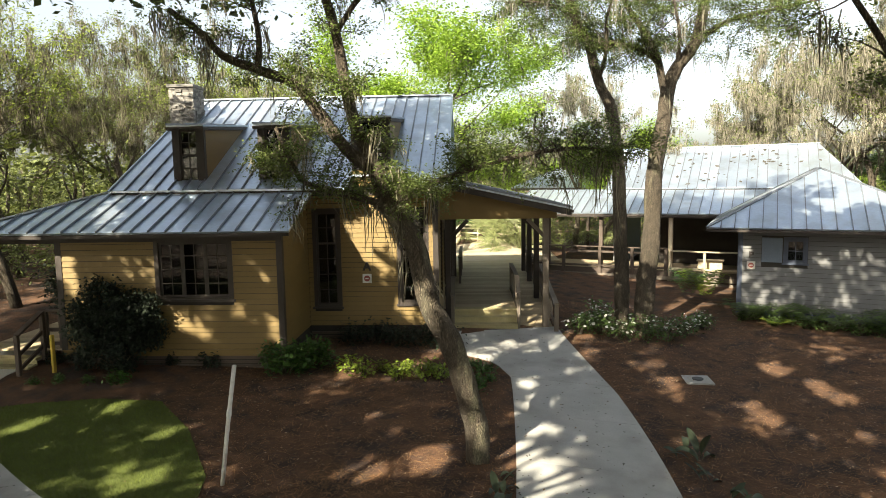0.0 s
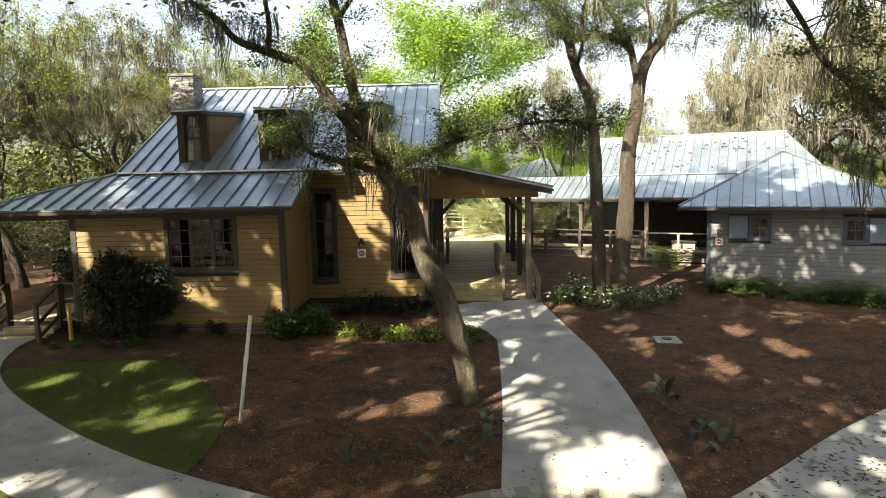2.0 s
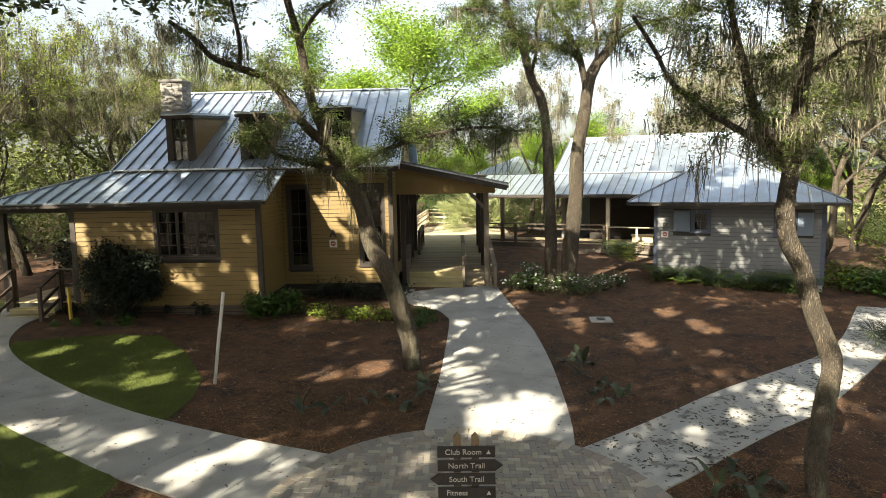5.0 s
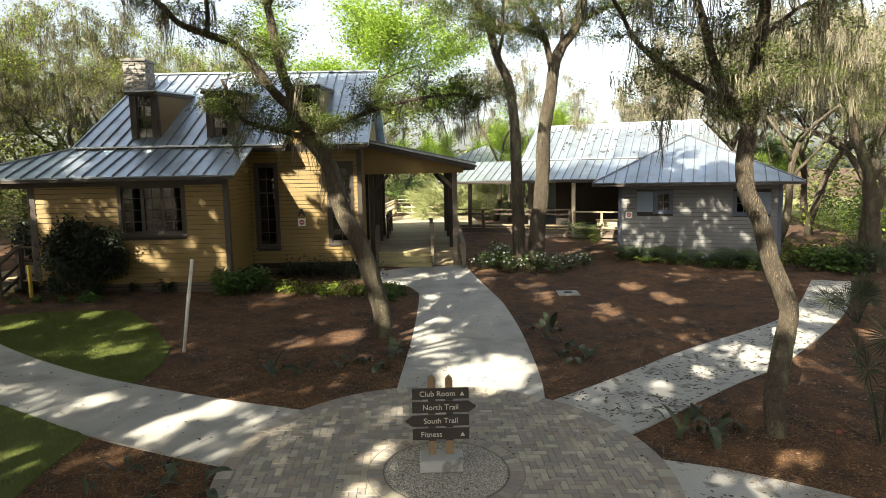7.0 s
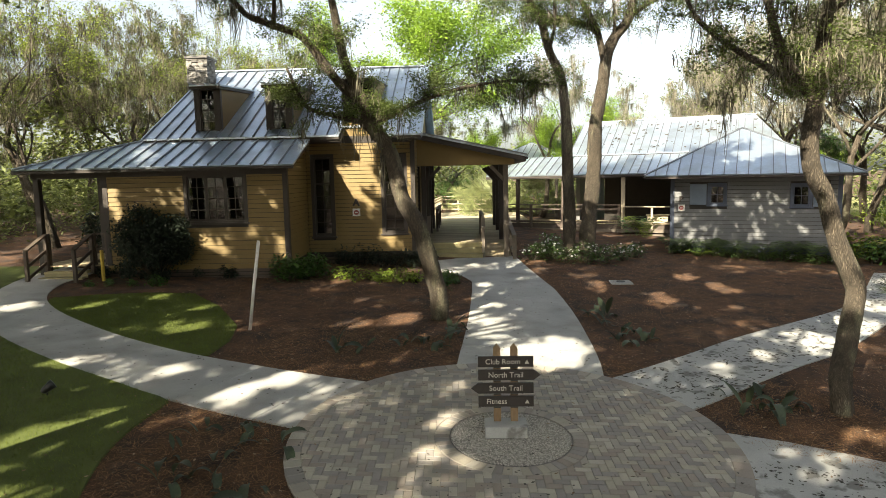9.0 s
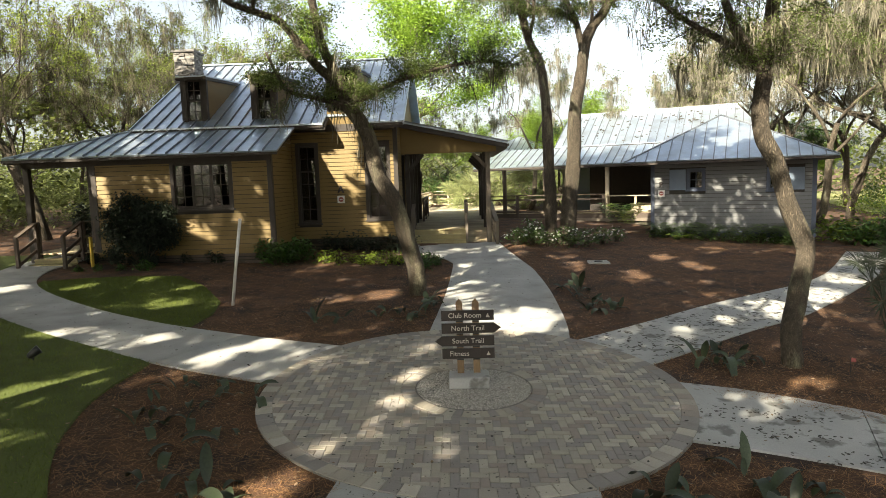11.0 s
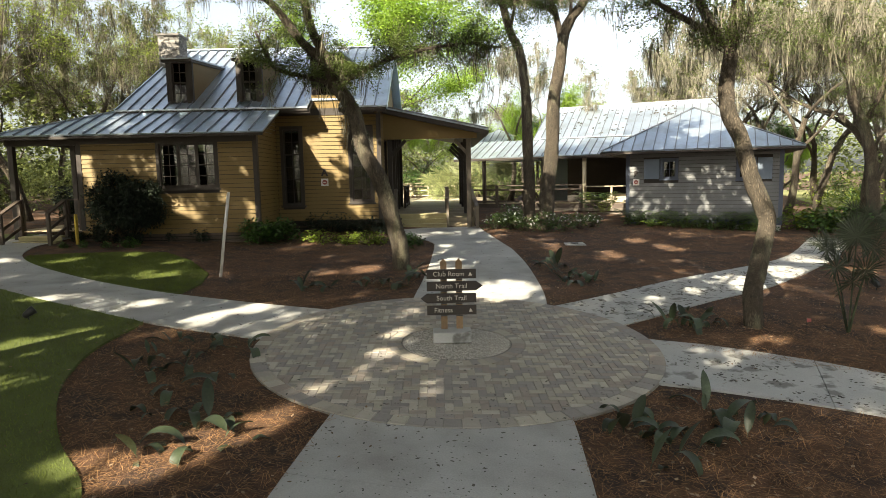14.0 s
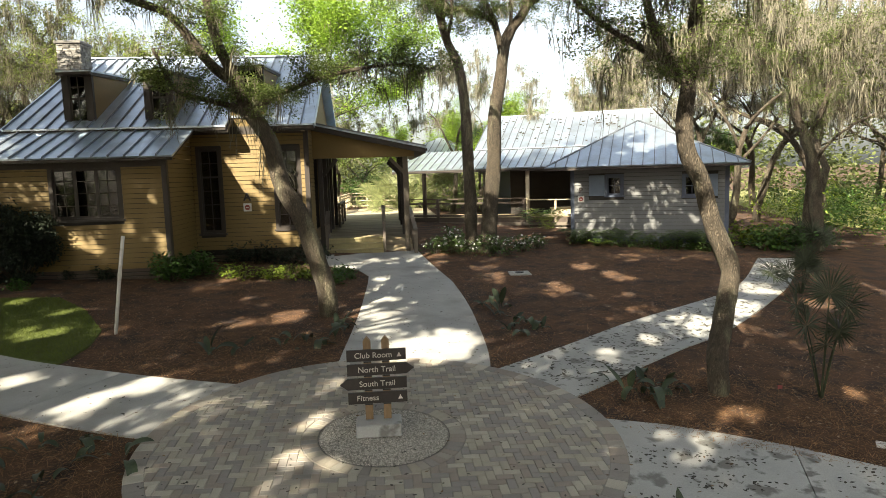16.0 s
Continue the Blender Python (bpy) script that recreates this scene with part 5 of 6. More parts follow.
for k, x, y, turn, s in ((2, -18.4, 30.0, 40, 1.65), (2, -8.0, 34.0, 150, 0.95), (3, -9.4, 32.2, 20, 0.95), (6, -25, 21.5, 10, 0.85), (6, -29.5, 26, 200, 0.95), (6, -22, 27, 90, 0.85),
                         (3, 6.6, 29.5, 30, 1.1), (4, 8.6, 33.5, 120, 1.15), (3, 5.0, 38.5, 250, 1.1), (5, 0.5, 39, 0, 0.75), (4, -3.5, 40, 60, 0.7), (4, 10.6, 27.0, 200, 1.1), (3, 9.2, 22.8, 310, 0.95),
                         (4, 12.4, 22.0, 45, 1.1), (3, 14.4, 27, 160, 1.15), (4, 11.5, 31.5, 280, 1.2), (3, 16.5, 22, 20, 1.1), (4, 18.5, 28, 90, 1.2), (3, 21, 24, 140, 1.15), (6, 24, 30, 0, 1.2), (6, 13, 37, 70, 1.2),
                         (3, 3.9, 36.8, 75, 1.2), (4, 1.4, 40.5, 10, 1.0), (5, -1.6, 37.2, 130, 0.62), (3, 6.4, 36, 200, 1.25)):
    plant_tree(k, x, y, turn, s)
    SPOTS.append((x, y))
fill(29, -46, -19, 5, 40, 2.9, (0, 1, 0, 1, 6), (0.68, 0.98), lambda x, y: x < -19.5 - max(0, (14 - y)) * 0.35 and y > -0.28 * (x + 20) + 4)
fill(10, -24, -15, 27, 44, 3.6, (0, 1, 2, 6), (0.7, 0.9), lambda x, y: not (x > -18.5 and y < 40))
fill(10, -14, 8, 42, 62, 4.5, (2, 5, 5, 3), (0.6, 0.85))
fill(7, -9, 0, 34, 42, 3.5, (5, 2, 3), (0.6, 0.8))
fill(26, 9.5, 44, 24, 60, 4.2, (3, 4, 3, 4, 6), (0.9, 1.25), lambda x, y: x > 8.5 + max(0, 26 - y) * 0.3)
fill(5, 12, 26, 9, 22, 4.5, (3, 4), (0.85, 1.1), lambda x, y: x > 11 + (22 - y) * 0.35)
fill(16, -48, -26, -14, 5, 4.0, (0, 1, 6), (1.0, 1.3))
fill(12, 17, 42, -10, 18, 4.5, (0, 1, 3, 6), (0.9, 1.2))
fill(26, -42, 32, -50, -30, 4.2, (0, 1, 6), (0.85, 1.15))
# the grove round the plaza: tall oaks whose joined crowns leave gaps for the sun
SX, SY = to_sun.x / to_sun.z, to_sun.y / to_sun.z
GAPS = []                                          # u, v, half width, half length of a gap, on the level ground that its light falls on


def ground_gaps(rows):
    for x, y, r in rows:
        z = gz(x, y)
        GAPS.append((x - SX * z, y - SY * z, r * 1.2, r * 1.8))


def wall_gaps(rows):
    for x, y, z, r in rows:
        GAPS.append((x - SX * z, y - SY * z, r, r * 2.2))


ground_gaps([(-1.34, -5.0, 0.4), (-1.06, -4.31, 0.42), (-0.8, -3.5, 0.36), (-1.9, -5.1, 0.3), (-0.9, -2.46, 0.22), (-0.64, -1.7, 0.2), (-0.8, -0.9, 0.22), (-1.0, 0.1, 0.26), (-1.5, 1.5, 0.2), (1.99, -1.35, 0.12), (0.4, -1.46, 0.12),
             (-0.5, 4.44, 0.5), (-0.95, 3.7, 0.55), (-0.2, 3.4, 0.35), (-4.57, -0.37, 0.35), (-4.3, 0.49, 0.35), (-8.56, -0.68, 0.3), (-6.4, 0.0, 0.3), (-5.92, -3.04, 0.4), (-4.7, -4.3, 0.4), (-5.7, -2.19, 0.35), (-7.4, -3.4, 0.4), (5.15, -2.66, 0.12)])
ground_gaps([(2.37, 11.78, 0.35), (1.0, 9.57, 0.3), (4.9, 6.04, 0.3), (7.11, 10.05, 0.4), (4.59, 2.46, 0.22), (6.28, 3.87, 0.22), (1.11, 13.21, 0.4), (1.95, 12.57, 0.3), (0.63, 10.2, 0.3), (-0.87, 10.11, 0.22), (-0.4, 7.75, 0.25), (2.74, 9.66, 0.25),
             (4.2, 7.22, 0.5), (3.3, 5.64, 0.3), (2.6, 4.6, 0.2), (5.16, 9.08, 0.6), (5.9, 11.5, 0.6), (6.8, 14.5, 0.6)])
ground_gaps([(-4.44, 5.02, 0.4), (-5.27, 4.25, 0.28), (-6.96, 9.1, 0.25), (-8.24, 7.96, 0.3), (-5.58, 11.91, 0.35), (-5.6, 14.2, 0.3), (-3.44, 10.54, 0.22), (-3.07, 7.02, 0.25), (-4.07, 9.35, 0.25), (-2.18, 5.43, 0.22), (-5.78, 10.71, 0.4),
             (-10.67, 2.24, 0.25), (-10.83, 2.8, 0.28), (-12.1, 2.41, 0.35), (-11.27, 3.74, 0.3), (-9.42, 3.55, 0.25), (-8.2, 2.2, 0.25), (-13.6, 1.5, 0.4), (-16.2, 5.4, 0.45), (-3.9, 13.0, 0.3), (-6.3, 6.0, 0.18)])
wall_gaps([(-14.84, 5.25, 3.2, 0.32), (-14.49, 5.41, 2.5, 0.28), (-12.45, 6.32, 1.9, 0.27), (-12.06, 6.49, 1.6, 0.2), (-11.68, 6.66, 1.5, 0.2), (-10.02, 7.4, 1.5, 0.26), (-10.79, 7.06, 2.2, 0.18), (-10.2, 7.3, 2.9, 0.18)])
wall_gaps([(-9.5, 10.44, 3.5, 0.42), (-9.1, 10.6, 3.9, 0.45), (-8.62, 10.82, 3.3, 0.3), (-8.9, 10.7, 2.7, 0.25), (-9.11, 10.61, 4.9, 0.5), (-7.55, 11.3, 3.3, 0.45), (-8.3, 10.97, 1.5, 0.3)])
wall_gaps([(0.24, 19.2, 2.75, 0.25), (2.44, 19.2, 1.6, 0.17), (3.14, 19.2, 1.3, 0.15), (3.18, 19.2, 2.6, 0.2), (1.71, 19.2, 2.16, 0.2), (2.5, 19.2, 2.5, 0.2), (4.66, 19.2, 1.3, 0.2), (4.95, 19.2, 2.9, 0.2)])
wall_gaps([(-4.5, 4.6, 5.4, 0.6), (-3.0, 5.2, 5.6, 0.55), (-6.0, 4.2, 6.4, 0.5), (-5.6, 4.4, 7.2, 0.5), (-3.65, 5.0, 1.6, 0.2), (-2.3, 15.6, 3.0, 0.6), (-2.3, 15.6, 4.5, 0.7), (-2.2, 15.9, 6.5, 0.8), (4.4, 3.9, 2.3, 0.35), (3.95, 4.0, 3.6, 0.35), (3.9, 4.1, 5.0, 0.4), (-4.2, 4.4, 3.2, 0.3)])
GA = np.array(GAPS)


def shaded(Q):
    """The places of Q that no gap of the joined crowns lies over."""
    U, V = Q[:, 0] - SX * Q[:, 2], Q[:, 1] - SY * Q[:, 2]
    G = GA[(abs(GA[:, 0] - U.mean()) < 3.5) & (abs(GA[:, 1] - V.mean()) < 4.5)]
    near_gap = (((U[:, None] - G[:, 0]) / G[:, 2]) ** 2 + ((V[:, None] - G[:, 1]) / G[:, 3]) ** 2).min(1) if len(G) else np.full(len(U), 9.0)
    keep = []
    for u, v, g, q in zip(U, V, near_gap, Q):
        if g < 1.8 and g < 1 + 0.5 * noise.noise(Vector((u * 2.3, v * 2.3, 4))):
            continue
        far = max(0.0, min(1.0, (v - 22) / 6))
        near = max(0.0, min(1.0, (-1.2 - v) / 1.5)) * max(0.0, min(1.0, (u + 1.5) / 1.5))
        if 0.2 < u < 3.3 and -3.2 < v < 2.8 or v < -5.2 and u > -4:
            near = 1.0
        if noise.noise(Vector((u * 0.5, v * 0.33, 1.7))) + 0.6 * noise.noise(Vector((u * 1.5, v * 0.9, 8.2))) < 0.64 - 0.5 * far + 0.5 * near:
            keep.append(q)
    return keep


def leaf_mesh(name, P, size, material, rng):
    """Many two-sided leaves at the places P, as one mesh."""
    n = len(P)
    P = np.array(P)
    d = rng.normal(size=(n, 3)) * (1, 1, 0.45)
    d /= np.linalg.norm(d, axis=1)[:, None]
    u = np.cross(d, rng.normal(size=(n, 3)) * (0.5, 0.5, 0.3) + (0, 0, 1))
    u /= np.linalg.norm(u, axis=1)[:, None]
    s = size * rng.uniform(0.6, 1.3, (n, 1))
    V = np.stack((P, P + d * s * 0.5 + u * s * 0.3, P + d * s, P + d * s * 0.5 - u * s * 0.3), 1).reshape(-1, 3)
    k = np.arange(n)[:, None] * 4
    F = np.concatenate((k, k + 1, k + 2, k, k + 2, k + 3), 1).reshape(-1, 3)
    me = bpy.data.meshes.new(name)
    me.from_pydata(V.tolist(), [], F.tolist())
    me.materials.append(material)
    return me


TRUNKS = [(-6.5, -9), (-12, -6.8), (-17.5, -4.5), (-14, -13), (-20.5, -11), (1.2, -13), (6, -16), (-7, -17), (10.5, -8.5), (-1.5, -20), (-16, -21), (8, -23), (-9, -24), (12.5, -1.5)]
OWNERS = TRUNKS + [(-5.0, 4.5), (4.0, 4.2)]


def grove_crowns():
    nr, rr = np.random.default_rng(5), random.Random(5)
    cells = [[] for _ in OWNERS]
    OA = np.array(OWNERS)
    made = 0
    while made < 3800:                              # twig by twig, a spray of leaves on each
        x, y = (rr.uniform(-22.5, 9.5), rr.uniform(-30, 9.5)) if made < 3400 else (rr.uniform(-7, 0.5), rr.uniform(-27, -21.8))
        k = int(((OA - (x, y)) ** 2).sum(1).argmin())
        r = math.dist(OWNERS[k], (x, y))
        if r > 9.5:
            continue
        made += 1
        c = np.array((x, y, 12.6 - 0.022 * r * r + rr.uniform(-1.1, 1.1)))
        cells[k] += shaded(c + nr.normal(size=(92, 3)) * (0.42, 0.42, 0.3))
    for k, (x, y) in enumerate(OWNERS):
        if k < len(TRUNKS):
            rk = random.Random(400 + k)
            o = Vector((x, y, gz(x, y)))
            t = base_at("grove_oak", *o, "broad-crowned live oak of the grove round the plaza", "tree", "grove oaks")
            top = Vector((rk.uniform(-0.6, 0.6), rk.uniform(-0.4, 0.6), 6.5))
            limbs = [taper([(0, 0, -0.3), (top.x * 0.2, top.y * 0.5, 2.2), (top.x * 0.8, top.y * 0.4, 4.4), top], 0.3, 0.2)]
        else:
            t = HEROES[k - len(TRUNKS)]
            o = t.matrix_world.translation
            top, limbs = Vector(((-6.15, 4.6, 10.0), (4.3, 4.8, 8.1))[k - len(TRUNKS)]) - o, []
        rk = random.Random(700 + k)
        for _ in range(9):
            q = Vector(rk.choice(cells[k])) - o
            m = top.lerp(q, 0.5) + Vector((rk.uniform(-0.5, 0.5), rk.uniform(-0.5, 0.5), 0.5))
            limbs.append(taper([top, m, q], 0.1 if k < len(TRUNKS) else 0.05, 0.015, 5))
        bm = bmesh.new()
        for pts, rad in limbs:
            lathe_tube(bm, pts, rad, 10 if rad[0] > 0.15 else 5, 0.24, k)
        part("trunk" if k < len(TRUNKS) else "upper_limbs", bm, M_BARK, t, smooth=True)
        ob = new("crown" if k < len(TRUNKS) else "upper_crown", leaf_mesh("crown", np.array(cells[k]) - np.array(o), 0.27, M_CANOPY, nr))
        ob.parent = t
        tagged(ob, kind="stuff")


bpy.context.view_layer.update()
grove_crowns()


# ---- planting ----
def clump(name, x, y, h, w, n, size, material, label, category, seed, group="", flower=0, lobes=1, wide=0.28):
    """A leafy shrub: stems and many small leaves in an uneven mound."""
    rng = random.Random(seed)
    t = base_at(name, x, y, gz(x, y), label, category, group)
    bm = bmesh.new()
    cs = []
    for _ in range(7 + 5 * lobes):
        a, r = rng.uniform(0, 6.28), w * 0.5 * math.sqrt(rng.random())
        top = Vector((r * math.cos(a), r * math.sin(a), h * rng.uniform(0.45, 0.95) * (1 - 0.35 * (r / (w * 0.5)) ** 2)))
        lathe_tube(bm, [Vector((top.x * 0.15, top.y * 0.15, -0.05)), top * 0.5 + Vector((0, 0, 0.02)), top], [0.012, 0.009, 0.004], 4)
        cs += [top, top, top * 0.75, Vector((top.x, top.y, top.z * 0.45))]
    tagged(part("stem_mass", bm, M_BARK, t), kind="stuff")
    bm = bmesh.new()
    leaves(bm, cs, n, 0.11 * (w + h) * 0.5 + 0.03, size, rng, 0, wide)
    tagged(part("foliage", bm, material, t), kind="stuff")
    if flower:
        bm = bmesh.new()
        leaves(bm, [c for c in cs if c.z > h * 0.5], flower, 0.12, 0.1, rng, 0, 0.5)
        tagged(part("blossom", bm, M_FLOWER, t, "white blossom"), kind="stuff")
    return t


def row(name, pts, h, w, n, size, material, label, category, seed, group, flower=0):
    one = None
    for i, (x, y, s) in enumerate(pts):
        if i % 3 == 0:
            one = clump(name, x, y, h * s, w * s, n, size, material, label, category, seed + i, group, flower)
        else:
            c = copy_thing(one, pose(x, y, gz(x, y), 0, 0, 77 * i))
            c.scale = (s, s, s * (0.9 + 0.1 * (i % 2)))


# big dark evergreen before the front wall
rng = random.Random(3)
bb = base_at("evergreen_bush", -13.3, 5.45, gz(-13.3, 5.45), "large dark glossy evergreen bush before the yellow wall", "bush")
bm = bmesh.new()
cs = []
for _ in range(110):
    lob = rng.choice(((-0.45, 0, 1.15, 0.75), (0.45, 0.1, 1.0, 0.7), (0, 0, 0.7, 1.0)))
    d = Vector((rng.gauss(0, 1), rng.gauss(0, 1), rng.gauss(0, 1))).normalized() * lob[3] * 1.12 * rng.uniform(0.55, 1.0)
    q = Vector((lob[0], lob[1], lob[2])) + Vector((d.x, d.y, d.z * 0.85))
    q.z = max(0.15, q.z)
    cs.append(q)
    lathe_tube(bm, [Vector((0, 0, -0.05)), q * 0.5, q], [0.02, 0.014, 0.005], 4)
tagged(part("stem_mass", bm, M_BARK, bb), kind="stuff")
bm = bmesh.new()
leaves(bm, cs, 26000, 0.15, 0.1, rng, 0, 0.3)
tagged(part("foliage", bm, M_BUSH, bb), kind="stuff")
bb.scale = (0.86, 0.86, 1.2)

row("golden_shrub", [(-8.30, 8.00, 1.00), (-7.80, 7.88, 1.10), (-7.54, 8.35, 0.85), (-7.08, 8.20, 1.05), (-6.98, 8.60, 1.00), (-6.58, 8.43, 1.10), (-6.45, 8.84, 0.85), (-6.07, 8.65, 1.05)], 0.46, 0.4, 130, 0.11, M_YSHRUB, "small yellow-green shrub in the mulch bed", "shrub", 100, "golden shrubs")
row("foundation_shrub", [(-9.92, 7.16, 0.90), (-9.52, 7.11, 1.10), (-9.28, 7.56, 1.20), (-9.18, 7.85, 1.00), (-9.66, 7.63, 0.90)], 0.85, 0.75, 420, 0.13, M_SHRUB, "bright green broad-leaved shrub at the house corner", "shrub", 120, "foundation shrubs")
row("annex_shrub", [(0.2 + 0.48 * k, 18.25 + 0.22 * math.sin(2.4 * k), 0.85 + 0.25 * math.sin(1.7 * k) ** 2) for k in range(12)], 0.5, 0.5, 170, 0.12, M_FERN, "leafy green shrub below the annex wall", "shrub", 260, "annex shrubs")
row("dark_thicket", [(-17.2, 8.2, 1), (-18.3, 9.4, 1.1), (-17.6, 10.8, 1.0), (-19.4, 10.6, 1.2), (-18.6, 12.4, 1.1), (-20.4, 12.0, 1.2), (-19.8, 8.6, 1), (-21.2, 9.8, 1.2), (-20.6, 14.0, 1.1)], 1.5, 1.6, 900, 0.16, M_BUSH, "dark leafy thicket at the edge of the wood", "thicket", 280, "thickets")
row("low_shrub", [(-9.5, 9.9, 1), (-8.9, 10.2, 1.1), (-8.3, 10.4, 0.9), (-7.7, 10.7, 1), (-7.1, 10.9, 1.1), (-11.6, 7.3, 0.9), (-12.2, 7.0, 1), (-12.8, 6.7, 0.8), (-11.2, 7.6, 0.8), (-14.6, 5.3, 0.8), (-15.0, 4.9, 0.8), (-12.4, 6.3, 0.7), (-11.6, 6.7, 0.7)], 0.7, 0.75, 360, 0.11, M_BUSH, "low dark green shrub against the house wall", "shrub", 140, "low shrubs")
row("low_shrub", [(-5.3, 9.4, 0.8), (-5.75, 9.75, 0.7), (-4.95, 9.05, 0.6), (-5.0, 8.3, 0.7), (-13.2, 4.5, 0.6), (-13.8, 4.2, 0.6), (-12.6, 4.8, 0.6), (-14.2, 3.9, 0.6)], 0.55, 0.6, 240, 0.1, M_SHRUB, "low leafy shrub in the mulch bed", "shrub", 170, "bed shrubs")
row("flowering_shrub", [(-4.1, 13.9, 1), (-3.5, 14.2, 1.1), (-2.9, 14.0, 0.9), (-2.2, 14.3, 1.1), (-1.6, 14.5, 1.0), (-3.8, 14.8, 1.2), (-1.2, 15.2, 0.9), (-2.6, 14.9, 1), (-0.9, 16.2, 1)], 0.8, 0.8, 300, 0.11, M_FERN, "rounded shrub with scattered white blossom under the oaks", "shrub", 200, "flowering shrubs", 22)


def fern(name, x, y, n, L, material, label, seed, group, up=0.7):
    """Arching fronds with leaflets."""
    rng = random.Random(seed)
    t = base_at(name, x, y, gz(x, y), label, "fern", group)
    bm = bmesh.new()
    for i in range(n):
        a = 6.28 * i / n + rng.uniform(-0.3, 0.3)
        d = Vector((math.cos(a), math.sin(a), 0))
        l = L * rng.uniform(0.7, 1.15)
        s = d.cross(Vector((0, 0, 1)))
        for k in range(2, 11):
            f = k / 10
            p = d * l * f * 0.85 + Vector((0, 0, l * (up * 1.5 * f - up * 1.1 * f * f)))
            w = l * 0.24 * math.sin(3.14 * min(1, f * 0.95 + 0.05)) + 0.01
            for sd in (-1, 1):
                leaf(bm, p, (s * sd + d * 0.5 + Vector((0, 0, -0.15))).normalized(), d, w, 0.2)
    tagged(part("fronds", bm, material, t), kind="stuff")
    return t


f0 = fern("fern", 0.5, 18.5, 14, 0.7, M_FERN, "green fern in the bed below the annex wall", 300, "annex ferns", 1.4)
for i in range(15):
    rx = random.Random(900 + i)
    x, y = 0.1 + 0.39 * i + rx.uniform(-0.1, 0.1), 18.35 + rx.uniform(-0.45, 0.35)
    c = copy_thing(f0, pose(x, y, gz(x, y), 0, 0, 50 * i))
    c.scale = (rx.uniform(0.9, 1.4),) * 3
# brighter leaf than the other ferns: the sun on it is coloured in
fern("fern", 1.2, 18.0, 12, 0.6, M_YSHRUB, "sunlit yellow-green fern before the annex wall", 301, "annex ferns")
for i, (x, y) in enumerate(((-1.4, 20.7), (-1.1, 20.3), (-1.7, 20.3))):
    fern("palm_fern", x, y, 26, 1.05, M_YSHRUB if i != 2 else M_SHRUB, "tall arching palm-like fern at the annex corner", 310 + i, "corner ferns", 2.1)
for i, (x, y) in enumerate(((7.0, 19.5), (7.6, 20.5), (8.2, 19.0), (6.6, 20.6), (9.3, 21.0))):
    clump("palmetto_scrub", x, y, 1.1, 1.3, 360, 0.2, M_YSHRUB if i % 2 else M_SHRUB, "sunlit leafy scrub beside the annex", "scrub", 330 + i, "scrub")


def strap_plant(name, x, y, n, L, seed, label="cast-iron plant with dark arching strap leaves in the mulch"):
    """Upright and drooping strap leaves on stalks."""
    rng = random.Random(seed)
    t = base_at(name, x, y, gz(x, y), label, "plant", "strap-leaved plants")
    for i in range(n):
        bm = bmesh.new()
        a = rng.uniform(0, 6.28)
        d = Vector((math.cos(a), math.sin(a), 0))
        s = d.cross(Vector((0, 0, 1)))
        l, o = L * rng.uniform(0.55, 1.2), Vector((rng.gauss(0, 0.13), rng.gauss(0, 0.13), -0.03))
        th, bend, turn, p, prev = rng.uniform(0.15, 0.75), rng.choice((0.06, 0.2, 0.28, 0.36, 0.42)), rng.uniform(-0.6, 0.6), o, None
        for k in range(11):
            f = k / 10
            w = (0.006 if f < 0.25 else 0.066 * math.sin(3.14 * min(1.0, (f - 0.2) / 0.8)) ** 0.7 + 0.003) * l / 0.6
            if k == 10:
                w = 0.002
            n = (d * math.cos(th) - Vector((0, 0, math.sin(th)))) * -1
            ss = (s + n * turn * f).normalized()
            cur = (bm.verts.new(p - ss * w + n * w * 0.3), bm.verts.new(p), bm.verts.new(p + ss * w + n * w * 0.3))
            if prev:
                bm.faces.new((prev[0], prev[1], cur[1], cur[0]))
                bm.faces.new((prev[1], prev[2], cur[2], cur[1]))
            prev = cur
            th = min(2.9, th + bend * (0.4 if f < 0.3 else 1.0))
            p = p + (d * math.sin(th) + Vector((0, 0, math.cos(th)))) * l / 10
        part("leaf", bm, M_STRAP, t, smooth=True)
    return t


PLANTS = [(-2.72, 3.5), (-3.1, 3.3), (-3.5, 3.05), (-4.1, 2.5), (-4.4, 2.2), (-3.05, 4.6), (-2.85, 4.3),
          (-0.3, 7.1), (0.2, 6.3), (0.55, 5.6), (0.85, 5.4), (0.4, 5.9), (1.1, 5.7), (-0.05, 6.8),
          (3.35, 3.0), (3.0, 3.25), (3.7, 3.1), (3.2, 2.7),
          (-3.5, -1.45), (-4.05, -1.75), (-3.9, -2.4), (-3.3, -2.2), (-2.9, -2.7), (-3.4, -3.0), (-2.4, -3.3), (-2.2, -2.6), (-2.0, -3.8), (-1.45, -3.9), (-1.0, -4.4), (-0.7, -4.1), (-1.5, -4.6), (-2.75, -1.7),
          (2.85, -2.2), (3.2, -2.0), (3.5, -2.4), (3.3, -2.75), (2.95, -1.85), (4.0, -1.7), (3.75, -1.25), (4.25, -1.3)]
for i, (x, y) in enumerate(PLANTS):
    rx = random.Random(500 + i)
    strap_plant("strap_plant", x, y, rx.randrange(3, 7), rx.uniform(0.42, 0.62), 500 + i)


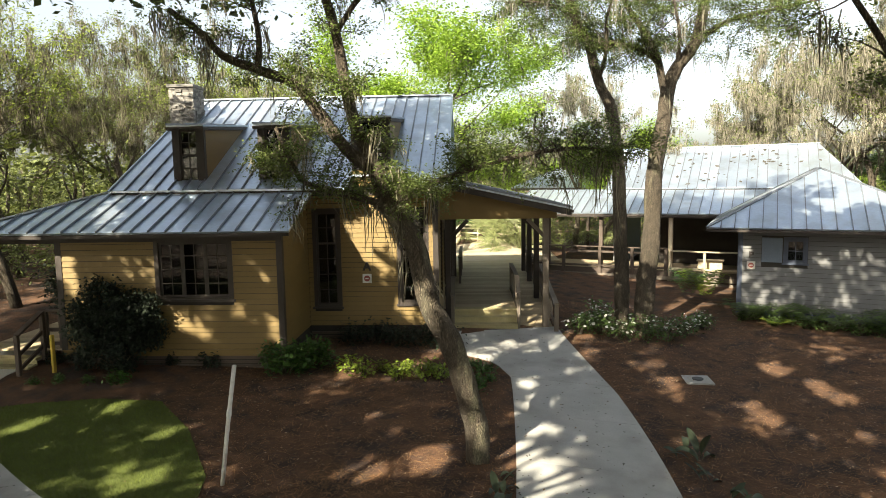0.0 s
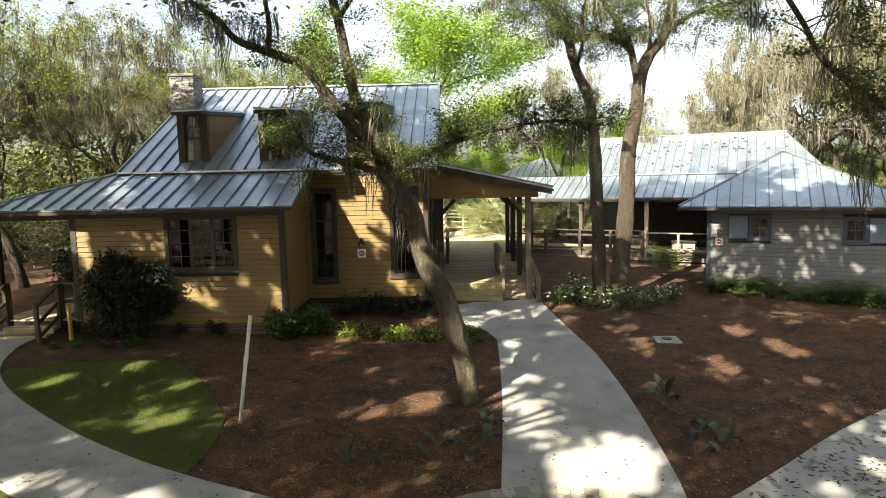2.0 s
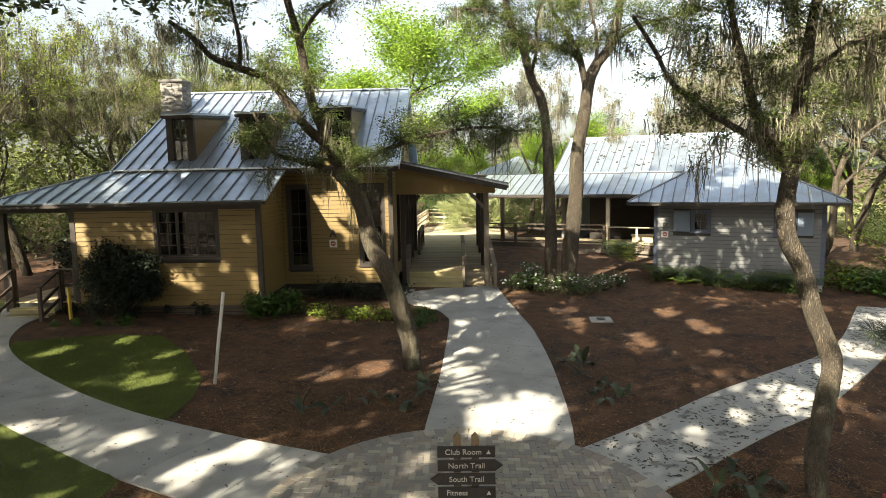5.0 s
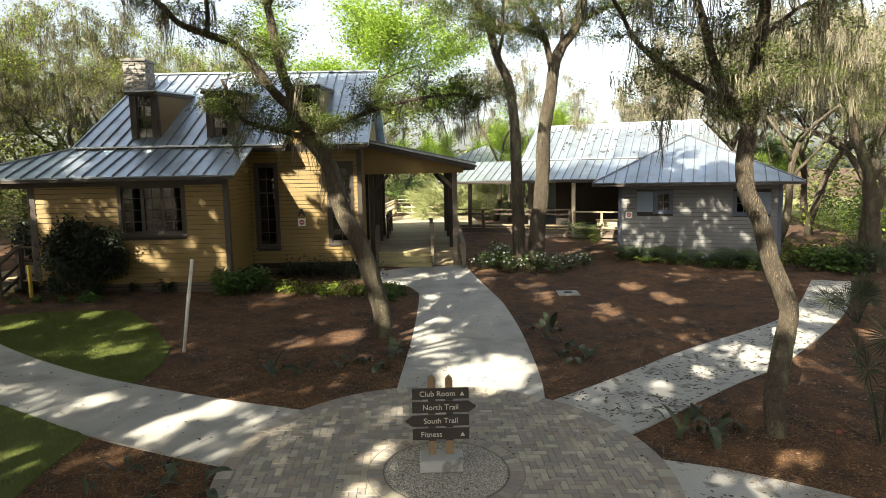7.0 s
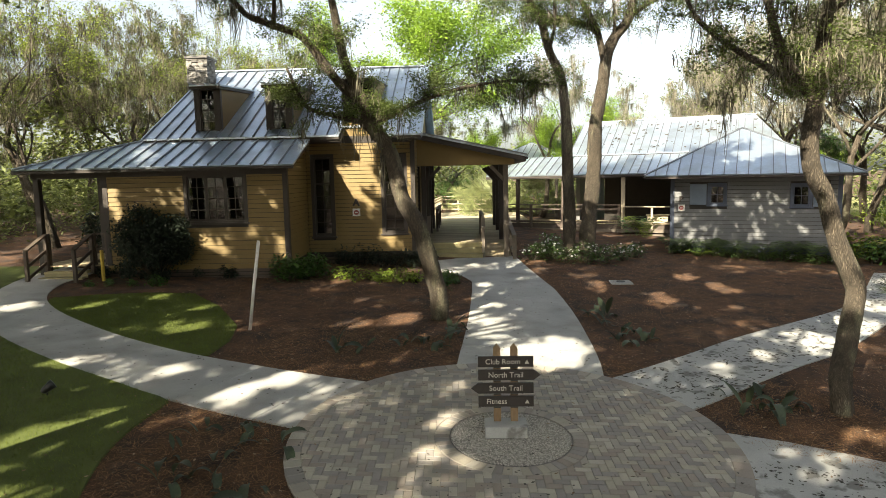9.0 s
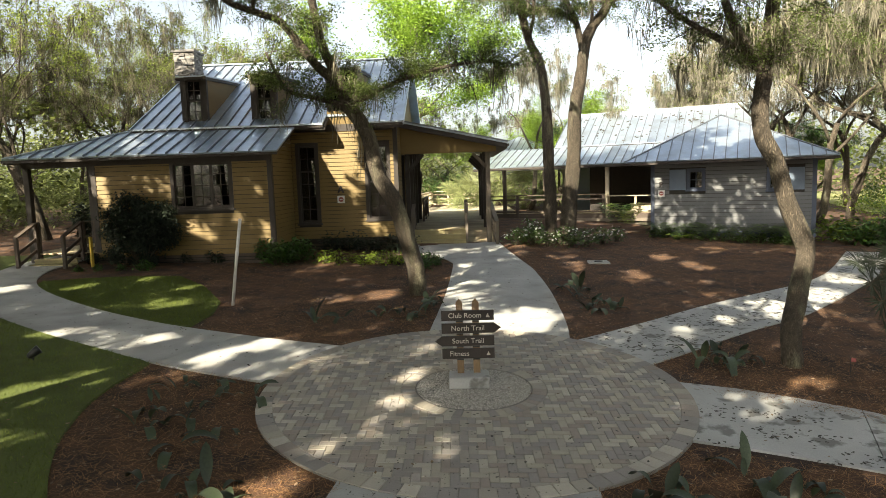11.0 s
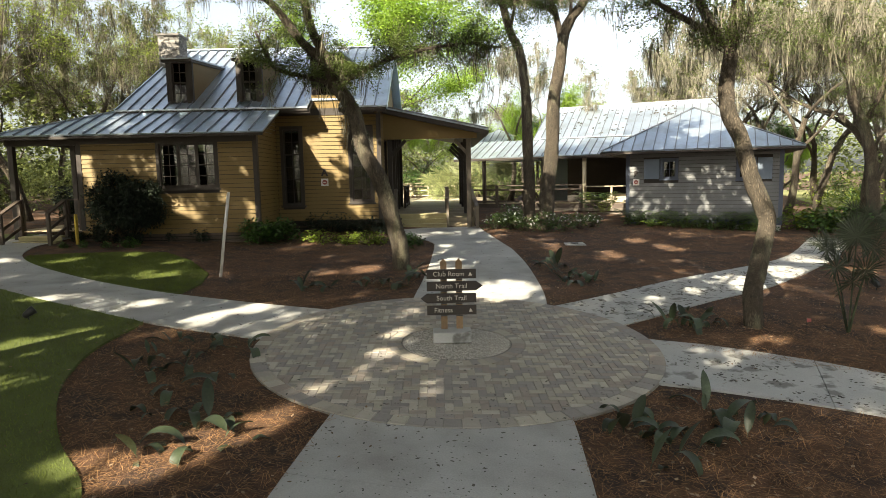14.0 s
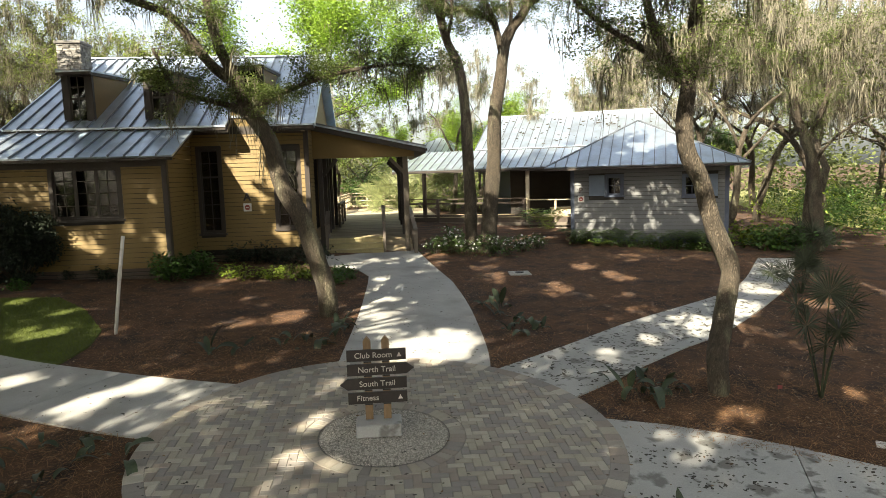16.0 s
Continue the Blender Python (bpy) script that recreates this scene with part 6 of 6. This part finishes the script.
def fan_palm(name, x, y, n, L, stem, label, seed, low=15, leaf_mat=None, fans=()):
    """A young fan palm: stalks that carry folded fans of narrow blades."""
    rng = random.Random(seed)
    t = base_at(name, x, y, gz(x, y), label, "palm", "palms")
    for i in range(n):
        bm = bmesh.new()
        a = 2.4 * i
        el = radians(rng.uniform(low, 85)) if i else radians(88)
        d = Vector((math.cos(a) * math.cos(el), math.sin(a) * math.cos(el), math.sin(el)))
        tip = d * stem * rng.uniform(0.75, 1.1)
        if fans:
            tip = Vector(fans[i])
            d = (tip.normalized() + Vector((0, 0, 0.6)) * (tip.z > 1.2)).normalized()
        lathe_tube(bm, [Vector((0, 0, -0.05)), tip * 0.5 + Vector((0, 0, 0.08)), tip], [0.016, 0.012, 0.009], 5)
        s = d.cross(Vector((0, 0, 1)))
        s = s.normalized() if s.length > 0.05 else Vector((1, 0, 0))
        u = s.cross(d).normalized()
        face = (s * rng.uniform(-0.5, 0.5) + u + Vector((0, -0.6, 0.2))).normalized()
        ax = (d - face * d.dot(face)).normalized()
        sd = face.cross(ax)
        for k in range(34):
            th = radians(-150 + 300 * k / 33)
            q = (ax * math.cos(th) + sd * math.sin(th) + face * rng.uniform(-0.16, 0.24)).normalized()
            l = L * rng.uniform(0.8, 1.08) * (0.8 + 0.2 * math.cos(th))
            nrm = q.cross(face).normalized() * 0.012 * L / 0.46
            mid, e = tip + q * l * 0.45, tip + q * l + Vector((0, 0, -0.1 * l))
            v = [bm.verts.new(tip), bm.verts.new(mid - nrm + face * 0.006), bm.verts.new(e), bm.verts.new(mid + nrm + face * 0.006), bm.verts.new(mid)]
            bm.faces.new((v[0], v[1], v[4]))
            bm.faces.new((v[1], v[2], v[4]))
            bm.faces.new((v[4], v[2], v[3]))
            bm.faces.new((v[0], v[4], v[3]))
        part("frond", bm, leaf_mat or M_PALM, t)
    return t


fan_palm("fan_palm", 5.82, 3.4, 6, 0.56, 1.6, "young fan palm with grey-green leaves in the bed", 41, 60, None, ((0.05, -0.05, 1.65), (-0.36, 0.1, 1.4), (0.3, 0.0, 1.45), (0.0, -0.2, 0.9), (-0.2, 0.15, 1.1), (0.22, 0.1, 1.05)))
fan_palm("fan_palm", 6.95, 11.2, 10, 0.6, 0.9, "small fan palm beside the east path", 42)
fan_palm("fan_palm", 8.7, 19.4, 10, 0.7, 1.0, "small fan palm near the wood", 43)
for i, (x, y) in enumerate(((-11.9, 30.5), (-13.6, 33.0), (-10.2, 33.5))):
    fan_palm("cabbage_palm", x, y, 26, 1.1, 2.4, "sunlit cabbage palm behind the porch", 44 + i, 10, M_CPALM)
# bare young shrub before the annex wall
rg = random.Random(61)
lb, tp = grow(rg, 1.9, (0, 0), 4, 0.02, 2, 0.12, 0.35, 0.3)
tree("bare_crape_myrtle", (3.55, 18.0, gz(3.55, 18.0)), lb, tp, "bare multi-stemmed young crape myrtle before the annex", 0, 0.1, 0.1, 61, M_LEAF)


# ---- loose things ----
bm = bmesh.new()
lathe_tube(bm, [(0, 0, -0.1), (0.11, 0.1, 1.0), (0.22, 0.2, 2.0)], [0.035, 0.035, 0.035], 12)
pole = base_at("plastic_pole", -7.05, 2.55, gz(-7.05, 2.55), "white plastic pole leaning slightly in the mulch bed", "pole")
part("shaft", bm, M_WHITE, pole, smooth=True)
bm = bmesh.new()
lathe_tube(bm, [(0.128, 0.116, 1.16), (0.139, 0.126, 1.26)], [0.042, 0.042], 12)
part("coupling", bm, M_WHITE, pole)
stake = base_at("marker_stake", -14.55, 4.6, gz(-14.55, 4.6), "yellow painted marker stake in the bed", "stake")
part("shaft", boxed(-0.04, -0.04, -0.1, 0.04, 0.04, 0.95, bev=0.008), M_STAKE, stake)
cov = base_at("utility_cover", -0.55, 11.4, gz(-0.55, 11.4), "square concrete utility cover set in the mulch", "cover", rz=20)
part("slab", boxed(-0.32, -0.32, -0.08, 0.32, 0.32, 0.05, bev=0.015), M_CONC, cov)
bm = bmesh.new()
bmesh.ops.create_cone(bm, cap_ends=True, segments=24, radius1=0.13, radius2=0.13, depth=0.02, matrix=Matrix.Translation((0, 0, 0.06)))
part("lid", bm, M_BLACK, cov, "round dark metal lid")


def ground_light(x, y, turn):
    t = base_at("ground_spotlight", x, y, gz(x, y), "small black ground spotlight on a spike", "spotlight", "ground spotlights", rz=turn)
    bm = bmesh.new()
    lathe_tube(bm, [(0, 0, -0.1), (0, 0, 0.12)], [0.015, 0.015], 8)
    part("spike", bm, M_BLACK, t)
    bm = bmesh.new()
    lathe_tube(bm, [(-0.07, 0, 0.1), (-0.05, 0, 0.12), (0.06, 0, 0.2), (0.1, 0, 0.225)], [0.03, 0.055, 0.075, 0.08], 14)
    part("housing", bm, M_BLACK, t, smooth=True)


ground_light(-7.3, -1.9, 60)
ground_light(6.95, 7.5, 120)
ground_light(6.6, 1.95, 150)
lid = base_at("valve_box_lid", 6.3, 1.85, gz(6.3, 1.85), "pale plastic valve box lid in the mulch", "lid", rz=-10)
part("plate", boxed(-0.16, -0.11, -0.03, 0.16, 0.11, 0.03, bev=0.01), M_WHITE, lid)
flag = base_at("marker_flag", 5.15, 3.0, gz(5.15, 3.0), "small red marker flag on a wire", "flag")
bm = bmesh.new()
lathe_tube(bm, [(0, 0, -0.05), (0, 0, 0.3)], [0.004, 0.004], 5)
part("wire", bm, M_BLACK, flag)
part("flag_sheet", boxed(0.004, -0.002, 0.22, 0.07, 0.002, 0.28), M_REDDISC, flag)


# ---- plaza pavers and gravel ----
GR = 0.86
PZ = 0.056


def clip(poly, n, d):
    """The part of a polygon with n.p <= d."""
    out = []
    for a, b in zip(poly, poly[1:] + poly[:1]):
        da, db = a[0] * n[0] + a[1] * n[1] - d, b[0] * n[0] + b[1] * n[1] - d
        if da <= 0:
            out.append(a)
        if da * db < 0:
            f = da / (da - db)
            out.append((a[0] + (b[0] - a[0]) * f, a[1] + (b[1] - a[1]) * f))
    return out


def paver_solid(bm, poly, top, depth=0.04, edge=0.006):
    """One paver: sides and a chamfered top."""
    cx, cy = sum(p[0] for p in poly) / len(poly), sum(p[1] for p in poly) / len(poly)
    low = [bm.verts.new((x, y, top(x, y) - depth)) for x, y in poly]
    mid = [bm.verts.new((x, y, top(x, y) - edge)) for x, y in poly]
    inn = []
    for x, y in poly:
        l = math.hypot(cx - x, cy - y) or 1
        inn.append(bm.verts.new((x + (cx - x) / l * edge * 1.4, y + (cy - y) / l * edge * 1.4, top(x, y))))
    k = len(poly)
    for i in range(k):
        j = (i + 1) % k
        bm.faces.new((low[i], low[j], mid[j], mid[i]))
        bm.faces.new((mid[i], mid[j], inn[j], inn[i]))
    bm.faces.new(inn)


def plaza_top(x, y):
    return gz(x, y) + PZ


U = 0.106
TURN = radians(24)
ct, st = math.cos(TURN), math.sin(TURN)
brick_bm = bmesh.new()
paver_solid(brick_bm, [(-U + 0.002, -U / 2 + 0.002), (U - 0.002, -U / 2 + 0.002), (U - 0.002, U / 2 - 0.002), (-U + 0.002, U / 2 - 0.002)], lambda x, y: 0.0)
brick_me = finish(brick_bm, "paver", M_PAVER)
rest = bmesh.new()
whole = []
ROUT, RIN = PR - 0.23, GR + 0.22
K = int(PR / U) + 2
rng = random.Random(21)
for iy in range(-K, K):
    for ix in range(-K, K):
        c = (ix - iy) % 4
        if c == 0:
            cx, cy, rot = ix + 1, iy + 0.5, 0
        elif c == 3:
            cx, cy, rot = ix + 0.5, iy + 1, 1
        else:
            continue
        cx, cy = cx * U, cy * U
        hw, hh = (U, U / 2) if rot == 0 else (U / 2, U)
        poly = [(cx + sx * (hw - 0.002), cy + sy * (hh - 0.002)) for sx, sy in ((-1, -1), (1, -1), (1, 1), (-1, 1))]
        r = [math.hypot(*p) for p in poly]
        if min(r) > ROUT or max(r) < RIN:
            continue
        cut = False
        rc = math.hypot(cx, cy) or 1
        n = (cx / rc, cy / rc)
        if max(r) > ROUT:
            poly, cut = clip(poly, n, ROUT), True
        if min(r) < RIN:
            poly, cut = clip(poly, (-n[0], -n[1]), -RIN), True
        if len(poly) < 3:
            continue
        wx, wy = PC[0] + cx * ct - cy * st, PC[1] + cx * st + cy * ct
        if not cut:
            whole.append((math.hypot(wx - 1.5, wy + 3), wx, wy, rot))
        else:
            paver_solid(rest, [(PC[0] + x * ct - y * st, PC[1] + x * st + y * ct) for x, y in poly], plaza_top)
whole.sort()
tilt = math.degrees(math.atan(0.0329)), math.degrees(math.atan(0.0437))
for i, (_, wx, wy, rot) in enumerate(whole):
    if i < 300:
        o = new("paver", brick_me)
        o.parent = plaza
        o.matrix_basis = pose(wx, wy, plaza_top(wx, wy) + rng.uniform(-0.002, 0.002), tilt[0], tilt[1]) @ pose(0, 0, 0, 0, 0, 24 + 90 * rot)
    else:
        a = TURN + rot * math.pi / 2
        ca, sa = math.cos(a), math.sin(a)
        q = rng.uniform(-0.002, 0.002)
        paver_solid(rest, [(wx + x * ca - y * sa, wy + x * sa + y * ca) for x, y in ((-U + 0.002, -U / 2 + 0.002), (U - 0.002, -U / 2 + 0.002), (U - 0.002, U / 2 - 0.002), (-U + 0.002, U / 2 - 0.002))], lambda x, y: plaza_top(x, y) + q)
for r0, r1, k in ((ROUT + 0.004, PR - 0.004, 92), (GR + 0.01, RIN - 0.004, 52)):
    for i in range(k):
        a0, a1 = 2 * math.pi * i / k + 0.0012, 2 * math.pi * (i + 1) / k - 0.0012
        paver_solid(rest, [(PC[0] + r * math.cos(a), PC[1] + r * math.sin(a)) for r, a in ((r0, a0), (r1, a0), (r1, a1), (r0, a1))], plaza_top)
tagged(part("paver_field", rest, M_PAVER, plaza), kind="stuff")
bm = bmesh.new()
for i in range(48):
    a0, a1 = 2 * math.pi * i / 48, 2 * math.pi * (i + 1) / 48
    q = [(PC[0] + r * math.cos(a), PC[1] + r * math.sin(a)) for r, a in ((GR - 0.003, a0), (GR + 0.003, a0), (GR + 0.003, a1), (GR - 0.003, a1))]
    bm.faces.new([bm.verts.new((x, y, plaza_top(x, y) + 0.004)) for x, y in q])
part("edging", bm, M_BLACK, plaza)
bm = bmesh.new()
rng = random.Random(9)
bed = bmesh.new()
bed.faces.new([bed.verts.new((PC[0] + (GR - 0.004) * math.cos(k * 0.1309), PC[1] + (GR - 0.004) * math.sin(k * 0.1309), gz(PC[0] + GR * math.cos(k * 0.1309), PC[1] + GR * math.sin(k * 0.1309)) + 0.048)) for k in range(48)])
part("gravel_bed", bed, M_GRAVELBED, plaza)
for _ in range(11000):
    r, a = (GR - 0.02) * math.sqrt(rng.random()), rng.uniform(0, 6.28)
    x, y = PC[0] + r * math.cos(a), PC[1] + r * math.sin(a)
    s, z = rng.uniform(0.008, 0.017), gz(x, y) + 0.046 + 0.006 * rng.random()
    b = rng.uniform(0, 6.28)
    ring = [bm.verts.new((x + s * math.cos(b + k * 1.571) * rng.uniform(0.7, 1.1), y + s * math.sin(b + k * 1.571) * rng.uniform(0.7, 1.1), z)) for k in range(4)]
    t = bm.verts.new((x, y, z + s * 0.75))
    for k in range(4):
        bm.faces.new((ring[k], ring[(k + 1) % 4], t))
tagged(part("gravel", bm, M_PEBBLE), "pale rounded gravel in a ring round the sign footing", "gravel", kind="stuff")


# ---- litter, needles, grass ----
def inside(x, y, poly):
    hit = False
    for (x0, y0), (x1, y1) in zip(poly, poly[1:] + poly[:1]):
        if (y0 > y) != (y1 > y) and x < (x1 - x0) * (y - y0) / (y1 - y0) + x0:
            hit = not hit
    return hit


HARD = [WP_U + WP_L[::-1], EP_U + EP_L[::-1], NW_L + NW_R[::-1], [(2.0, 1.3), (6.56, 1.0), (14, -1.6), (14, -3.4), (6.31, -0.6), (2.0, -0.6)], [(-0.6, -1.6), (0.35, -5.3), (2.6, -13), (5.6, -13), (2.97, -3.98), (1.9, -1.0)], NL2 + [(-6.05, 13.4), (-4.9, 14.3), (-3, 11.08), (-2.31, 9.97)]]


def hard(x, y):
    return math.hypot(x - PC[0], y - PC[1]) < PR or any(inside(x, y, p) for p in HARD)


def strip(bm, x, y, z, a, L, w, lift):
    d = Vector((math.cos(a), math.sin(a), lift)) * L / 2
    s = Vector((-math.sin(a), math.cos(a), 0)) * w / 2
    p = Vector((x, y, z))
    bm.faces.new([bm.verts.new(q) for q in (p - d - s, p + d - s, p + d + s, p - d + s)])


rng = random.Random(14)
bm = bmesh.new()
made = 0
while made < 100000:
    x, y = (rng.uniform(-11, 9), rng.uniform(-8, 18)) if rng.random() < 0.6 else (rng.uniform(-6, 9), rng.uniform(-7, 4))
    if hard(x, y) or inside(x, y, LAWN1) or inside(x, y, LAWN2):
        continue
    strip(bm, x, y, gz(x, y) + 0.035 * rng.random() + 0.004 + 0.025 * noise.noise(Vector((x * 0.5, y * 0.5, 0))) + 0.014, rng.uniform(0, 6.28), rng.uniform(0.07, 0.19), 0.0042, rng.uniform(-0.15, 0.3))
    made += 1
tagged(part("pine_straw", bm, M_STRAW), "loose rust-brown pine needles over the beds", "pine straw", kind="stuff")
bm = bmesh.new()
for _ in range(2300):
    x, y = rng.uniform(-9, 9), rng.uniform(-7, 15)
    z = gz(x, y) + (0.06 if math.hypot(x - PC[0], y - PC[1]) < PR else 0.046 if hard(x, y) else 0.05)
    if hard(x, y) and rng.random() < 0.45:
        continue
    a = rng.uniform(0, 6.28)
    leaf(bm, Vector((x, y, z)), Vector((math.cos(a), math.sin(a), rng.uniform(-0.05, 0.2))).normalized(), Vector((-math.sin(a), math.cos(a), rng.uniform(-0.2, 0.2))), rng.uniform(0.03, 0.075), 0.24)
tagged(part("leaf_litter", bm, M_LITTER), "scattered small brown fallen leaves", "leaf litter", kind="stuff")


def scatter(name, n, x0, x1, y0, y1, s0, s1, material, label, ok, wide=0.24):
    """Fallen leaves lying flat where ok(x, y) allows."""
    bm, made = bmesh.new(), 0
    while made < n:
        x, y = rng.uniform(x0, x1), rng.uniform(y0, y1)
        if not ok(x, y):
            continue
        made += 1
        z = gz(x, y) + (0.061 if math.hypot(x - PC[0], y - PC[1]) < PR else 0.046 if hard(x, y) else 0.056)
        a = rng.uniform(0, 6.28)
        leaf(bm, Vector((x, y, z)), Vector((math.cos(a), math.sin(a), rng.uniform(-0.03, 0.15))).normalized(), Vector((-math.sin(a), math.cos(a), rng.uniform(-0.15, 0.15))), rng.uniform(s0, s1), wide)
    tagged(part(name, bm, material), label, "leaf litter", kind="stuff")


scatter("leaf_litter", 5200, -12, 9, -7, 18, 0.03, 0.08, M_FLECK, "pale tan leaves scattered over the pine straw", lambda x, y: not hard(x, y) and not inside(x, y, LAWN1) and not inside(x, y, LAWN2))
EAST = EP_U + EP_L[::-1]
scatter("leaf_litter", 900, 0.6, 8, 1.6, 17, 0.06, 0.15, M_DLEAF, "dark leaves lying on the east walk", lambda x, y: inside(x, y, EAST) and math.hypot(x - PC[0], y - PC[1]) > PR + 0.02 and noise.noise(Vector((x * 0.8, y * 0.8, 3))) > -0.25, 0.2)
scatter("leaf_litter", 1100, -16, 9, -4, 13, 0.025, 0.07, M_DLEAF, "small dark leaves lying on the concrete walks and pavers", hard, 0.28)
scatter("leaf_litter", 1500, -1, 6, -9, -1, 0.012, 0.035, M_DLEAF, "fine dark leaf crumbs on the south walk", lambda x, y: inside(x, y, HARD[4]), 0.3)
scatter("leaf_litter", 700, 3.2, 11, -2.6, 1.6, 0.02, 0.08, M_DLEAF, "dark wet leaves lying in drifts on the southeast walk", lambda x, y: inside(x, y, HARD[3]) and noise.noise(Vector((x * 1.6, y * 2.2, 5))) > 0.12 and math.hypot(x - PC[0], y - PC[1]) > PR, 0.3)
bm = bmesh.new()
for poly, n, bx in ((LAWN1, 34000, (-14, -6.4, 0.6, 4.6)), (LAWN2, 80000, (-16, -0.4, -9, 1.5))):
    made = 0
    while made < n:
        x, y = rng.uniform(*bx[:2]), rng.uniform(*bx[2:])
        if not inside(x, y, poly):
            continue
        a, h = rng.uniform(0, 6.28), rng.uniform(0.02, 0.055)
        s = Vector((math.cos(a), math.sin(a), 0)) * 0.005
        p = Vector((x, y, gz(x, y) + 0.04))
        bm.faces.new((bm.verts.new(p - s), bm.verts.new(p + s), bm.verts.new(p + Vector((rng.gauss(0, 0.025), rng.gauss(0, 0.025), h)))))
        made += 1
tagged(part("grass_blades", bm, M_GRASS), "short mown grass blades of the lawns", "grass", kind="stuff")

# undergrowth of the wood
rng = random.Random(55)
for mt, n, lab in ((M_SHRUB, 60000, "low green undergrowth along the wood"), (M_YSHRUB, 26000, "sunlit yellow-green undergrowth along the wood"), (M_LEAF, 50000, "shaded olive undergrowth under the trees")):
    cs = []
    for _ in range(260):
        if mt is M_YSHRUB:
            x, y = (rng.uniform(9, 36), rng.uniform(19, 48)) if rng.random() < 0.7 else (rng.uniform(-14, 2), rng.uniform(33, 50))
        elif mt is M_SHRUB:
            x, y = (rng.uniform(10, 40), rng.uniform(22, 55)) if rng.random() < 0.5 else (rng.uniform(-40, 6), rng.uniform(34, 60))
        else:
            x, y = rng.uniform(-46, -20), rng.uniform(4, 42)
            if x > -21 - max(0, 14 - y) * 0.35:
                continue
        if x < 11 + max(0, (24 - y)) * 0.3 and y < 24 and x > 0:
            continue
        for _ in range(4):
            cs.append(Vector((x + rng.gauss(0, 0.5), y + rng.gauss(0, 0.5), gz(x, y) + rng.uniform(0.1, 1.3) * rng.uniform(0.8, 2.0))))
    bm = bmesh.new()
    leaves(bm, cs, n, 0.35, 0.18, rng, 0, 0.22)
    tagged(part("undergrowth", bm, mt), lab, "undergrowth", kind="stuff")
bm = bmesh.new()
cs = []
for i in range(1900):
    a, r = rng.uniform(-1.3, 1.25) if i < 1100 else rng.uniform(1.3, 4.98), rng.uniform(56, 95) if i < 1100 else rng.uniform(42, 70)
    x, y = r * math.sin(a), r * math.cos(a) - 4
    cs.append(Vector((x, y, gz(x, y) + rng.uniform(0, 16 if i >= 1100 else 7 if a < -0.55 else 7.5 if a < 0 else 10) * rng.uniform(0.4, 1))))
leaves(bm, cs, 120000, 1.1, 0.5, rng, 0, 0.3)
tagged(part("far_woods", bm, M_LEAF), "distant leafy edge of the wood", "woods", kind="stuff")
bm = bmesh.new()
cs = []
for _ in range(700):
    x, y = rng.uniform(-78, -26), rng.uniform(3, 72)
    if y > 4 - 0.35 * (x + 24):
        cs.append(Vector((x, y, gz(x, y) + rng.uniform(0, 8) * rng.uniform(0.3, 1))))
leaves(bm, cs, 62000, 0.8, 0.34, rng, 0, 0.28)
tagged(part("understory", bm, M_WLEAF), "shaded olive understory deep in the wood", "undergrowth", kind="stuff")
# leaf debris on the annex roof
bm = bmesh.new()
for _ in range(90):
    x, v = rng.uniform(-5.8, 3), rng.uniform(0.05, 0.95)
    y, z = 27.35 + 3.65 * v, 4.64 + 2.0 * v
    a = rng.uniform(0, 6.28)
    d = Vector((math.cos(a), math.sin(a) * 0.88, math.sin(a) * 0.48)).normalized()
    leaf(bm, Vector((x, y, z + 0.02)), d, d.cross(Vector((0, -0.48, 0.88))).normalized(), rng.uniform(0.1, 0.3), 0.3)
tagged(part("roof_litter", bm, M_DLEAF), "dead leaves lying on the annex roof", "leaf litter", kind="stuff")
